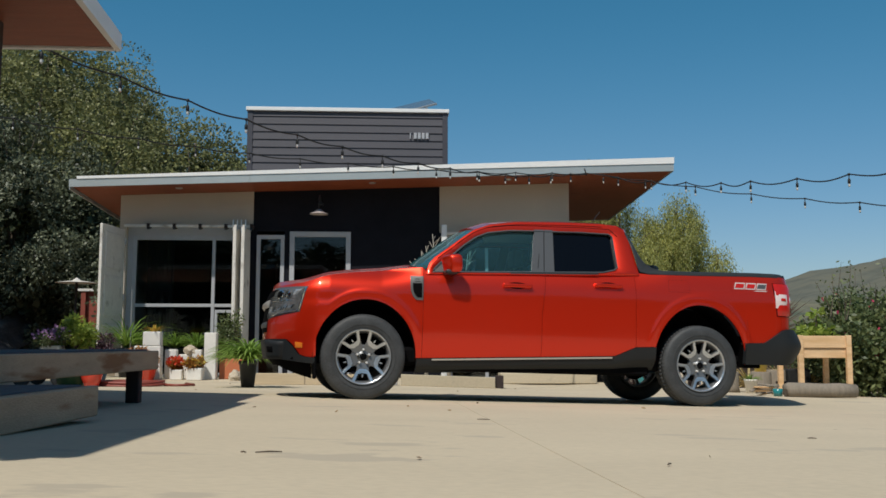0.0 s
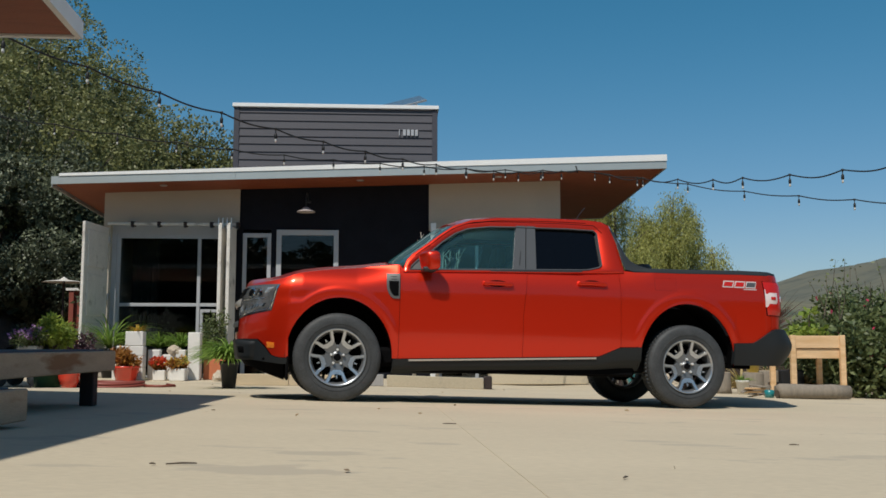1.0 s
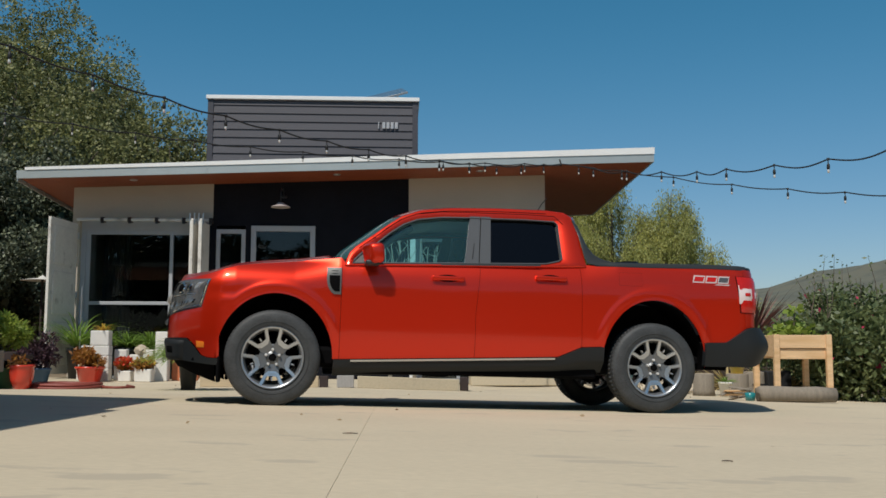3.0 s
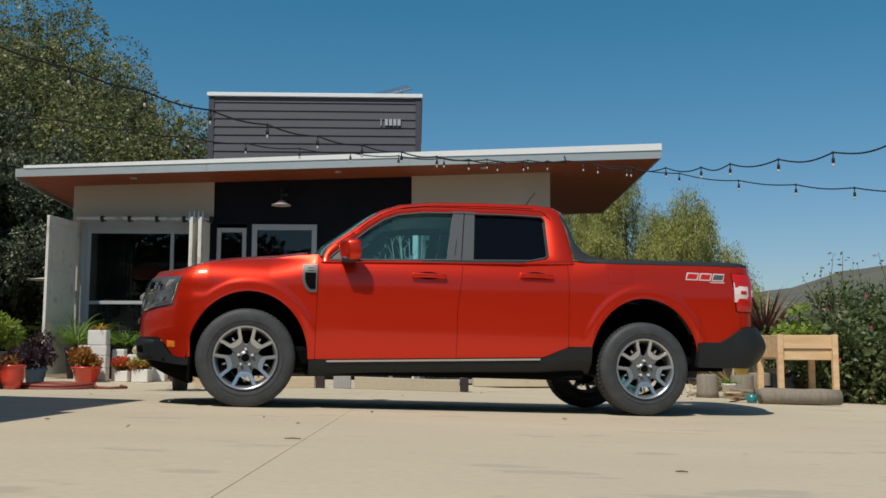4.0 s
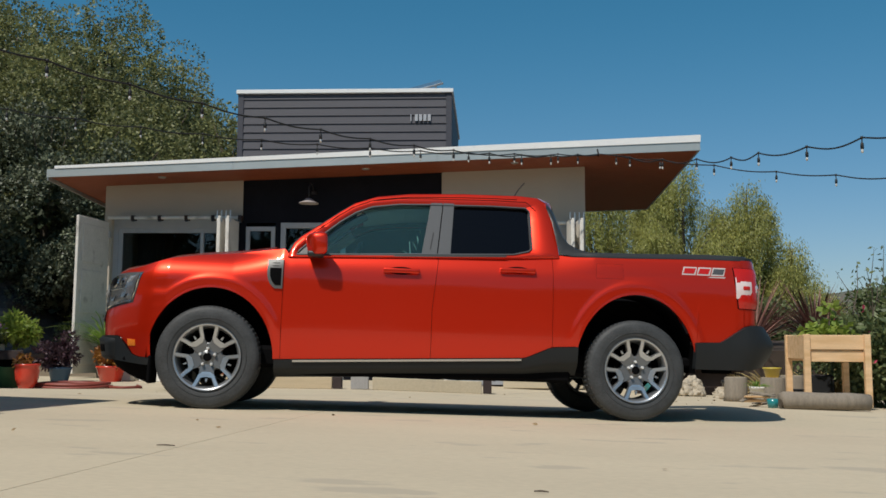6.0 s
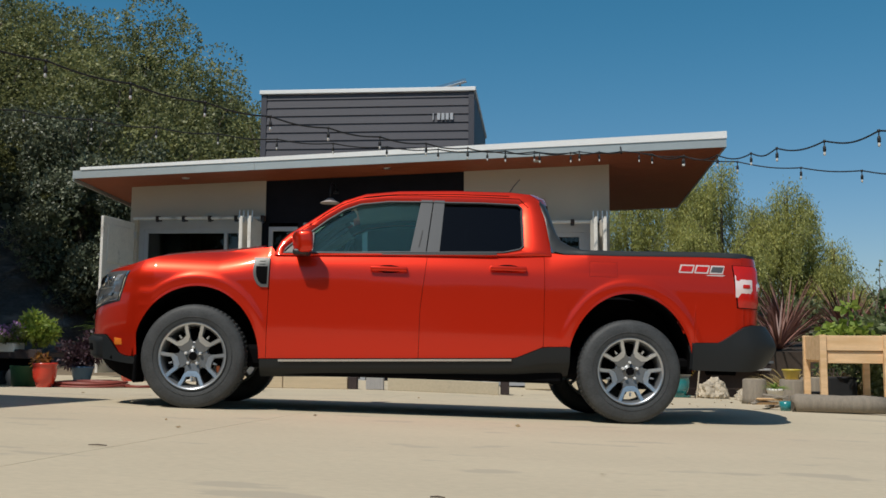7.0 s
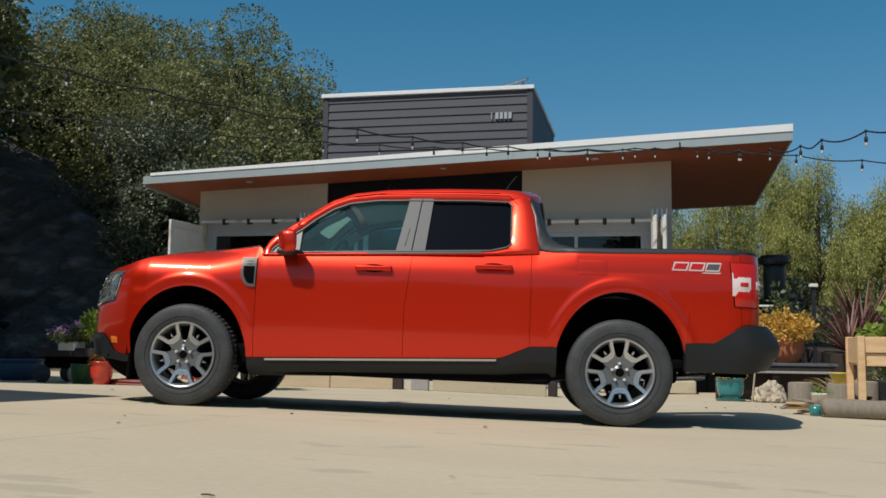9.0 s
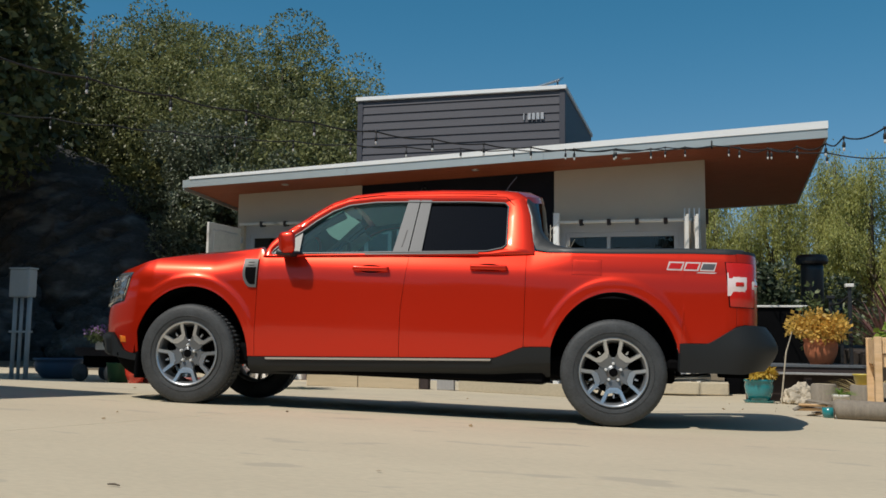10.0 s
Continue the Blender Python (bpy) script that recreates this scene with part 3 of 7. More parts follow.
part("soffit", eave_box(-9, -0.06, 1.03, 7.14, 2.756, 2.775), SOFFIT, eave, "red-brown stained board soffit")
part("deck", eave_box(-9, -0.05, 1.03, 7.15, 2.777, 2.862), DARKROOF, eave)
part("roofing", eave_box(-9, -0.05, 1.0, 7.2, 2.876, 2.919), DARKROOF, eave)
b = box(0, 1, 1.0, 7.2, 2.742, 2.874)
for v in b.verts:
    v.co.x = EV(v.co.y) + (-0.045 if v.co.x < 0.5 else 0.0)
part("fascia_board", b, WHITECAP, eave, "white painted fascia")
part("fascia_board", box(-9, -2.13, 7.15, 7.2, 2.742, 2.874), WHITECAP, eave, "white painted fascia")
# strip added above the view; it steps the eave's shadow outward
part("eave_shadow_strip", eave_box(-2.2, 0.085, 1.05, 5.12, 2.82, 2.90), METAL, eave, "unseen metal strip added to the near eave to widen its shadow")
solid("post", box(-2.95, -2.735, 6.4, 6.62, gz(-2.9, 6.6), 2.756, 0.01), POSTDARK, "dark timber post under the eave", "post", "structure")
# wall added out of view, close in, to block skylight under the eave
solid("shade_wall_left", box(-4.5, -4.3, -6, 5.5, 0.1, 2.752), ROOMDARK, "unseen dark wall added to dim the ground under the eave", "wall", "structure")

deck = thing("wooden_deck", "low weathered timber deck with a dark board top", "deck")


def skew_box(x0, x1, y0, y1, z0, z1, bevel=0.006):
    """A box whose sides lean with the deck's line."""
    b = box(x0, x1, y0, y1, z0, z1, bevel)
    for v in b.verts:
        v.co.x -= (6.4 - v.co.y) * 0.05 - 0.07
    return b


part("rim_beam", skew_box(-1.66, -1.605, -1.0, 6.4, 0.330, 0.453), TIMBER, deck, "weathered timber beam with dark stains")
part("rim_beam", skew_box(-5.2, -1.665, 6.35, 6.4, 0.330, 0.453), TIMBER, deck)
for i in range(24):
    x1 = -1.665 - i * 0.145
    part("board", skew_box(x1 - 0.14, x1, -1.0, 6.345, 0.435, 0.462, 0.004), DECKTOP, deck)
for x, y in ((-1.66, 6.28), (-3.4, 6.28), (-1.75, 2.6), (-3.4, 2.6), (-5.0, 6.28)):
    part("leg", box(x - 0.042, x + 0.042, y - 0.045, y + 0.045, gz(x, y), 0.343, 0.006), POSTDARK, deck, "dark timber leg")
step = thing("deck_step", "low weathered timber step in front of the deck", "step")
part("riser", skew_box(-1.29, -1.24, -1.0, 4.26, 0.185, 0.316), TIMBER, step)
part("riser", skew_box(-1.6, -1.295, 4.21, 4.26, 0.185, 0.316), TIMBER, step)
for i in range(3):
    part("tread", skew_box(-1.42 - i * 0.13, -1.295 - i * 0.13, -1.0, 4.206, 0.30, 0.322, 0.004), DECKTOP, step)
for y in (4.0, 2.6, 1.0):
    x = -1.36 - (6.4 - y) * 0.05
    part("block", box(x - 0.08, x + 0.08, y - 0.1, y + 0.1, gz(x, y) - 0.01, 0.172), POSTDARK, step)

# ---- pickup truck ----
PAINT = bpy.data.materials.new("orange_red_car_paint")
PAINT.use_nodes = True
pn = PAINT.node_tree.nodes
pb = pn["Principled BSDF"]
pb.inputs["Base Color"].default_value = (0.71, 0.0235, 0.0020, 1)
pb.inputs["Metallic"].default_value = 0.66
pb.inputs["Roughness"].default_value = 0.32
pb.inputs["Coat Weight"].default_value = 0.85
pb.inputs["Coat Roughness"].default_value = 0.08
pb.inputs["Coat IOR"].default_value = 1.42
flake = pn.new("ShaderNodeTexNoise")
flake.inputs["Scale"].default_value = 900
fr = pn.new("ShaderNodeMapRange")
fr.inputs[3].default_value, fr.inputs[4].default_value = 0.30, 0.44
PAINT.node_tree.links.new(flake.outputs[0], fr.inputs[0])
PAINT.node_tree.links.new(fr.outputs[0], pb.inputs["Roughness"])
CLAD = material("dark_grey_cladding", (0.013, 0.0155, 0.0175), 0.55, spec=0.35, vary=0.12, scale=3, fine=300, bump=0.08)
RAIL = material("satin_black_rail", (0.027, 0.030, 0.031), 0.40, spec=0.5, vary=0.10, scale=3, fine=300, bump=0.05)
STRIP = material("bright_strip", (0.55, 0.53, 0.50), 0.3, 0.5, vary=0.05, bump=0)
SATIN = material("satin_grey_pillar", (0.068, 0.073, 0.079), 0.45, 0.0, vary=0.05, bump=0)
RUBBER = material("tyre_rubber", (0.041, 0.044, 0.046), 0.62, vary=0.4, scale=11, fine=90, bump=0.2)
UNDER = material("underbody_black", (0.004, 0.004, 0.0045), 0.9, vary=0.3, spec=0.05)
ALLOY = material("machined_alloy", (0.57, 0.59, 0.61), 0.3, 0.85, vary=0.05, bump=0)
GUNMETAL = material("dark_alloy", (0.175, 0.183, 0.19), 0.36, 0.5, vary=0.06, bump=0)
CHROME = material("chrome", (0.8, 0.8, 0.8), 0.08, 1.0, vary=0.0, bump=0)
CABIN = material("cabin_grey", (0.09, 0.09, 0.095), 0.8, vary=0.15)
# pale headliner colour, also used for the sunlight painted on the far pillar
CABINLIGHT = material("cabin_pale_sunlit_trim", (0.60, 0.60, 0.57), 0.7, vary=0.1)
REDLENS = material("red_lens", (0.50, 0.012, 0.006), 0.2, vary=0.05, coat=0.3, bump=0)
WHITELENS = material("clear_lens", (0.75, 0.62, 0.60), 0.2, vary=0.05, coat=1.0, bump=0)
AMBER = material("amber_lens", (0.75, 0.20, 0.02), 0.2, vary=0.05, coat=1.0, bump=0)
LAMPGLASS = material("headlamp_reflector", (0.20, 0.205, 0.21), 0.2, 0.6, coat=1.0, vary=0.35, scale=22, fine=60, bump=0.0)
LAMPSILVER = material("headlamp_silver", (0.64, 0.66, 0.67), 0.15, 0.7, coat=1.0, vary=0.3, scale=30, bump=0)
LAMPDARK = material("headlamp_black", (0.02, 0.022, 0.025), 0.15, 0.3, coat=1.0, vary=0.2, bump=0)
# the last value of side glass and windscreen sets the painted reflection veil
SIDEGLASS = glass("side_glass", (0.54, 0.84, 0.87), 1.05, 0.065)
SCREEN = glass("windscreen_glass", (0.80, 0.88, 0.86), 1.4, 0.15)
PRIVACY = glass("privacy_glass", (0.016, 0.019, 0.024), 1.15)
NUT = material("bright_nut", (0.72, 0.72, 0.70), 0.3, 0.2, vary=0.05, bump=0)
VENTGREY = material("satin_vent", (0.115, 0.115, 0.11), 0.45, 0.2, vary=0.05, bump=0)
BADGE = material("badge_grey", (0.58, 0.50, 0.48), 0.45, 0.0, vary=0.05, bump=0)

TRUCK = Matrix(((0.99145, -0.12814, 0.02455, -0.34940), (0.12750, 0.99150, 0.02622, 8.94380), (-0.02770, -0.02287, 0.99935, 0.00870), (0, 0, 0, 1)))


def lerp_table(tab, v):
    if v <= tab[0][0]:
        return tab[0][1]
    for (a, p), (b, q) in zip(tab, tab[1:]):
        if v <= b:
            return p + (q - p) * (v - a) / (b - a)
    return tab[-1][1]


def smooth_table(tab, v, h=0.045):
    """The table rounded off at its corners."""
    w = (1, 4, 8, 11, 12, 11, 8, 4, 1)
    return sum(c * lerp_table(tab, v + h * (k - 4) / 3) for k, c in enumerate(w)) / 60


FC, FA, FB = (0.018, 0.36), 0.442, 0.494
RC, RA, RB = (3.088, 0.375), 0.450, 0.537
WTAB = [(0.2, 0.785), (0.3, 0.811), (0.42, 0.837), (0.50, 0.8515), (0.56, 0.858), (0.75, 0.8603), (0.90, 0.862), (0.95, 0.861), (1.0, 0.857), (1.05, 0.847), (1.10, 0.826), (1.15, 0.800), (1.25, 0.745)]
NOSE = [(-0.30, 1.0), (-0.42, 0.978), (-0.52, 0.93), (-0.62, 0.86), (-0.70, 0.78), (-0.765, 0.68), (-0.81, 0.55), (-0.835, 0.38), (-0.848, 0.2), (-0.85, 0.0)]
NZ = [(0.2, 0.06), (0.32, 0.03), (0.5, 0.0), (0.64, 0.0), (0.72, 0.012), (0.93, 0.045), (1.0, 0.12), (1.08, 0.22)]
TAIL = [(3.84, 1.0), (3.92, 0.985), (3.985, 0.95), (4.027, 0.89), (4.062, 0.78), (4.09, 0.6), (4.105, 0.35), (4.11, 0.0)]


def rounded(tab, n=6):
    """A plan curve with smooth bends through its points."""
    out = []
    for i in range(len(tab) - 1):
        p = [Vector(tab[max(0, min(len(tab) - 1, i + k))]) for k in (-1, 0, 1, 2)]
        for j in range(n):
            t = j / n
            q = 0.5 * (2 * p[1] + (p[2] - p[0]) * t + (2 * p[0] - 5 * p[1] + 4 * p[2] - p[3]) * t * t + (3 * p[1] - p[0] - 3 * p[2] + p[3]) * t ** 3)
            out.append((q.x, q.y))
    return out + [tab[-1]]


NOSE, TAIL = rounded(NOSE), rounded(TAIL)


def arc(tab, s):
    """The point of a plan curve (x, share of half width) at an arc length s."""
    run = 0
    for (a, p), (b, q) in zip(tab, tab[1:]):
        l = math.hypot(b - a, (q - p) * 0.9)
        if s <= run + l or (b, q) == tab[-1]:
            f = min(1.0, max(0.0, (s - run) / l))
            return a + (b - a) * f, p + (q - p) * f
        run += l


def arc_len(tab):
    return sum(math.hypot(b - a, (q - p) * 0.9) for (a, p), (b, q) in zip(tab, tab[1:]))


NL, TL = arc_len(NOSE), arc_len(TAIL)
S0, S1 = -0.30 - NL, 3.84 + TL


def flare(x, z, c, a, b):
    e = math.hypot((x - c[0]) / a, max(0, z - c[1]) / b) - 1
    d = e * 0.46
    if z < c[1] - 0.1:
        return 0.0
    lip = 0.0105 / (1 + math.exp((d - 0.079) / 0.007))
    fade = max(0.0, min(1.0, (z - c[1] - 0.02) / 0.32))
    lip *= fade * fade * (3 - 2 * fade)
    return lip * (1 - 0.40 * max(0.0, min(1.0, (0.095 - d) / 0.095)) ** 1.5) + 0.003 * math.exp(-(d / 0.012) ** 2)


def width(x, z):
    w = smooth_table(WTAB, z)
    if x > 2.5:
        w += 0.03 * max(0, min(1, (z - 1.05) / 0.12)) * min(1, (x - 2.5) / 0.28)
    if z > 0.90 and x < 0.5:
        q = min(1.0, (z - 0.90) / 0.22)
        w -= 0.10 * q ** 2 * max(0.0, min(1.0, (0.50 - x) / 0.35))
    return w + flare(x, z, FC, FA, FB) + flare(x, z, RC, RA, RB)


def skin(s, z, out=0.0):
    """A point of the truck's near side at s (metres back from the front axle, running round nose and tail) and height z, proud by out."""
    if s >= -0.30 and s <= 3.84:
        return Vector((s, -(width(s, z) + out), z))
    if s < -0.30:
        x, f = arc(NOSE, -0.30 - s)
        w = width(-0.30, z)
        k = min(1.0, (-0.30 - s) / 0.5)
        x2, f2 = arc(NOSE, min(NL, -0.30 - s + 0.06))
        x1, f1 = arc(NOSE, max(0, -0.30 - s - 0.06))
        n = Vector((-(f1 - f2) * w, -(x1 - x2), 0)).normalized()
        p = Vector((x + smooth_table(NZ, z) * k, -w * f, z))
        return p + n * out
    x, f = arc(TAIL, s - 3.84)
    w = width(3.84, z)
    x2, f2 = arc(TAIL, min(TL, s - 3.84 + 0.06))
    x1, f1 = arc(TAIL, max(0, s - 3.84 - 0.06))
    n = Vector(((f1 - f2) * w, -(x2 - x1), 0)).normalized()
    return Vector((x, -w * f, z)) + n * out


HOODTAB = [(S0, 0.955), (-1.0, 0.962), (-0.62, 0.984), (-0.50, 1.015), (-0.351, 1.05), (-0.155, 1.085), (0.043, 1.108), (0.241, 1.128), (0.439, 1.150), (0.52, 1.158)]


def top(s):
    if s < 0.515:
        return smooth_table(HOODTAB, s, 0.08)
    if s < 2.50:
        return lerp_table([(0.515, 1.093), (1.5, 1.128), (2.17, 1.150), (2.5, 1.165)], s)
    return lerp_table([(2.5, 1.19), (2.63, 1.188), (3.03, 1.192), (3.62, 1.208), (3.92, 1.208), (S1, 1.205)], s)


def arch(s, c, a, b):
    q = 1 - ((s - c[0]) / a) ** 2
    return c[1] + b * math.sqrt(q) if q > 0 else None


FRONTCLAD = [(S0, 0.50), (-0.95, 0.50), (-0.68, 0.498), (-0.62, 0.45), (-0.555, 0.37), (-0.50, 0.352), (-0.40, 0.346)]
REARCLAD = [(3.5, 0.578), (3.72, 0.585), (3.90, 0.705), (3.96, 0.72), (S1, 0.72)]
ROCKTOP = [(0.46, 0.362), (2.27, 0.427), (2.465, 0.512), (2.66, 0.52)]
ROCKBOT = [(0.46, 0.235), (2.27, 0.29), (2.66, 0.312)]


def low(s):
    f = arch(s, FC, FA, FB)
    r = arch(s, RC, RA, RB)
    if f is not None:
        return f
    if r is not None:
        return r
    if s < -0.3:
        return lerp_table(FRONTCLAD, s)
    if s < 2.7:
        return lerp_table(ROCKTOP, s)
    return lerp_table(REARCLAD, s)


def stations(a, b, step):
    """Evenly spaced stations from a to b, with extra ones at the ends of the wheel arches."""
    n = max(2, int(abs(b - a) / step))
    out = {round(a + (b - a) * i / n, 5) for i in range(n + 1)}
    for c, r in ((FC[0], FA), (RC[0], RA)):
        for k in range(0, 13):
            for sgn in (-1, 1):
                v = c + sgn * r * math.cos(math.radians(k * 3.0))
                for q in (v, c + sgn * r * 1.00001):
                    if a < q < b:
                        out.add(round(q, 5))
    return sorted(out)


def skin_panel(a, b, lo, hi, step=0.02, rows=26, out=0.0, lean=None, thick=0.012):
    """A body panel between stations a and b and heights lo(s) and hi(s), with its edge turned inward. lean: shift of s by height."""
    st = stations(a, b, step)
    grid = []
    for k in range(rows + 1):
        r = k / rows
        row = []
        for i, s in enumerate(st):
            z0, z1 = lo(s), hi(s)
            z = z0 + (z1 - z0) * r
            d = 0.0
            if lean:
                f = (s - a) / (b - a)
                d = lean[0](z) * (1 - f) + lean[1](z) * f
            row.append(skin(s + d, z, out))
        grid.append(row)
    return sheet(grid, thick=(0, thick, 0))


def both(name, bm, mat, parent, label="", smooth=True):
    """The part and its mirror image on the far side."""
    me = mesh_of(bm, name, mat, smooth)
    me2 = me.copy()
    me2.transform(Matrix.Diagonal((1, -1, 1, 1)))
    me2.flip_normals()
    a = part(name, me, mat, parent, label)
    b = part(name, me2, mat, parent, label)
    return a, b


truck = thing("pickup_truck", "glossy orange-red pickup truck with dark grey cladding on concrete", "pickup truck")
truck.matrix_world = TRUCK
no = lambda z: 0.0
both("front_fender", skin_panel(-0.403, 0.5085, low, top, 0.013, 36), PAINT, truck)
both("front_fascia", skin_panel(S0, -0.403, lambda s: lerp_table(FRONTCLAD, s), top, 0.03, 20), PAINT, truck)
both("front_door", skin_panel(0.5115, 1.5805, low, top, 0.04, 26, lean=(no, lambda z: 0.04 * max(0, (z - 0.75) / 0.38))), PAINT, truck)
both("rear_door", skin_panel(1.5835, 2.4635, low, top, 0.03, 26, lean=(lambda z: 0.04 * max(0, (z - 0.75) / 0.38), no)), PAINT, truck)
both("bed_side", skin_panel(2.4665, 3.9005, low, top, 0.013, 36), PAINT, truck)
both("tailgate_half", skin_panel(3.903, S1, low, top, 0.03, 16), PAINT, truck)
rows = []
for f in (0.0, 0.12, 0.28, 0.42, 0.5, 0.75, 1.0):
    tuck = 0.012 - 0.075 * max(0.0, 1 - f / 0.46) ** 1.2
    rows.append([skin(q, lerp_table(ROCKBOT, q) + (lerp_table(ROCKTOP, q) - 0.004 - lerp_table(ROCKBOT, q)) * f, tuck) for q in [0.468 + 2.187 * i / 44 for i in range(45)]])
both("rocker_cladding", sheet(rows, thick=(0, 0.05, 0)), CLAD, truck)
both("rocker_strip", skin_panel(0.60, 2.24, lambda s: lerp_table(ROCKTOP, s) - 0.022, lambda s: lerp_table(ROCKTOP, s) - 0.008, 0.2, 2, 0.022, thick=0.02), STRIP, truck, "bright trim strip")
both("front_bumper", skin_panel(S0, -0.408, lambda s: lerp_table([(S0, 0.33), (-0.8, 0.33), (-0.45, 0.295)], s), lambda s: lerp_table(FRONTCLAD, s) - 0.003, 0.03, 10, 0.02, thick=0.05), CLAD, truck)
rows = []
for k in range(13):
    f = k / 12
    row = []
    for s in stations(3.53, S1, 0.03):
        z0 = lerp_table([(3.5, 0.383), (3.95, 0.385), (4.05, 0.41), (S1, 0.43)], s)
        z1 = smooth_table(REARCLAD, s, 0.02) - 0.003
        z = z0 + (z1 - z0) * f
        q = max(0.0, min(1.0, (s - 3.80) / 0.17))
        q = q * q * (3 - 2 * q)
        q2 = max(0.0, min(1.0, (s - 3.93) / 0.30))
        q2 = q2 * q2 * (3 - 2 * q2)
        row.append(skin(s, z, 0.02 + (0.03 * q + 0.09 * q2) * max(0.0, 1 - abs((z - 0.57) / 0.19) ** 1.6)))
    rows.append(row)
both("rear_bumper", sheet(rows, thick=(-0.01, 0.04, 0)), CLAD, truck)
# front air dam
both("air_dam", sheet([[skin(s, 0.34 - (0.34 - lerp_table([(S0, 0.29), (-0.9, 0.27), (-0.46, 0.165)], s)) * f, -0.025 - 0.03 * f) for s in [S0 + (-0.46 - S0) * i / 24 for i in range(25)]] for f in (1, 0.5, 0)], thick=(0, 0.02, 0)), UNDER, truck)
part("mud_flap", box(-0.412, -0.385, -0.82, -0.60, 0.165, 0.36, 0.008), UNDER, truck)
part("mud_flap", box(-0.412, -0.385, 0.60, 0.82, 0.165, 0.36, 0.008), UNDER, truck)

# wheel wells
for c, a, b in ((FC, FA, FB), (RC, RA, RB)):
    g = []
    for k in range(25):
        t = math.pi * k / 24
        x, z = c[0] + (a + 0.004) * math.cos(t), c[1] - 0.02 + (b + 0.022) * math.sin(t)
        g.append([(x, -y, z) for y in (0.815, 0.70, 0.45)])
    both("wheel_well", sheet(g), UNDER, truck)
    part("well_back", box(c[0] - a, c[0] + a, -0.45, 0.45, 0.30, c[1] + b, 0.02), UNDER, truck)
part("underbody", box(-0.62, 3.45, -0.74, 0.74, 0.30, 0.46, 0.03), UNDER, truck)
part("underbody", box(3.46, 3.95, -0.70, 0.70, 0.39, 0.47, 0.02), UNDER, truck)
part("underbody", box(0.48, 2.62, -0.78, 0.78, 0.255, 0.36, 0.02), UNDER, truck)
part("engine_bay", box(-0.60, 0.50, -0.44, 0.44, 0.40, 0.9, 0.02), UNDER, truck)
part("tow_hitch", box(3.9, 4.12, -0.06, 0.06, 0.36, 0.44, 0.01), UNDER, truck)
part("exhaust", tube([(2.2, 0.3, 0.29), (3.5, 0.35, 0.33), (3.9, 0.5, 0.36)], 0.03), STEEL, truck, smooth=True)

# bonnet
g = []
st = [S0 + 0.02 + (0.515 - S0 - 0.02) * (i / 44) for i in range(45)]
for s in st:
    p = skin(s, top(s))
    row = []
    for k in range(25):
        b = -1 + 2 * k / 24
        crown = 0.055 * min(1, abs(p.y) / 0.5) * (1 - abs(b) ** 3.0) + 0.012 * math.exp(-((abs(b) - 0.62) / 0.10) ** 2)
        cow = -0.10 * (1 - b * b) * max(0, min(1, (s - 0.2) / 0.3))
        row.append((p.x + cow, p.y * -b, p.z + crown))
    g.append(row)
part("bonnet", sheet(g, thick=(0, 0, -0.02)), PAINT, truck, smooth=True)
part("cowl", box(0.36, 0.60, -0.66, 0.66, 1.02, 1.115, 0.02), UNDER, truck)

# greenhouse
GY = lambda z: -0.82 + 0.42 * (z - 1.12)
OUTER = [(0.545, 1.150), (0.57, 1.205), (0.618, 1.258), (0.767, 1.371), (0.899, 1.473), (0.996, 1.540), (1.157, 1.601), (1.404, 1.635), (1.819, 1.656), (2.235, 1.661), (2.375, 1.649), (2.437, 1.611), (2.481, 1.472), (2.506, 1.297), (2.52, 1.169), (2.17, 1.150), (1.5, 1.128), (0.9, 1.107), (0.53, 1.094)]
INNER = [(0.59, 1.112), (0.602, 1.152), (0.66, 1.210), (0.787, 1.302), (0.887, 1.390), (1.002, 1.472), (1.121, 1.523), (1.326, 1.554), (1.565, 1.563), (1.73, 1.565), (2.028, 1.572), (2.285, 1.568), (2.318, 1.535), (2.322, 1.235), (2.29, 1.205), (2.174, 1.176), (1.714, 1.158), (1.435, 1.148), (1.036, 1.130)]


def star(poly, centre, angle):
    """Where a ray from the centre at an angle crosses the outline."""
    d = (math.cos(angle), math.sin(angle))
    best = None
    for (x0, z0), (x1, z1) in zip(poly, poly[1:] + poly[:1]):
        ex, ez = x1 - x0, z1 - z0
        den = d[0] * ez - d[1] * ex
        if abs(den) < 1e-9:
            continue
        px, pz = x0 - centre[0], z0 - centre[1]
        t, u = (px * ez - pz * ex) / den, (px * d[1] - pz * d[0]) / den
        if t > 0 and -1e-6 <= u <= 1 + 1e-6 and (best is None or t > best):
            best = t
    return (centre[0] + d[0] * best, centre[1] + d[1] * best)


def ring(outer, inner, out=0.0, depth=0.05, centre=(1.45, 1.34)):
    """A band between two outlines on the leaning side of the cabin."""
    ang = sorted({round(math.atan2(z - centre[1], x - centre[0]), 5) for x, z in outer + inner} | {round(-math.pi + 2 * math.pi * k / 48, 5) for k in range(48)})
    rows = []
    for f in (0.0, 0.25, 0.75, 1.0):
        row = []
        for a in ang + ang[:1]:
            o, i = star(outer, centre, a), star(inner, centre, a)
            x, z = o[0] + (i[0] - o[0]) * f, o[1] + (i[1] - o[1]) * f
            bulge = out + (0.012 if 0 < f < 1 else 0.0)
            row.append((x, GY(z) - bulge, z))
        rows.append(row)
    return sheet(rows, thick=(0, depth, -0.004))


both("cab_frame", ring(OUTER, INNER), PAINT, truck)
both("frame_trim", ring(OUTER, INNER, -0.066, 0.006), CABIN, truck)
ditch = []
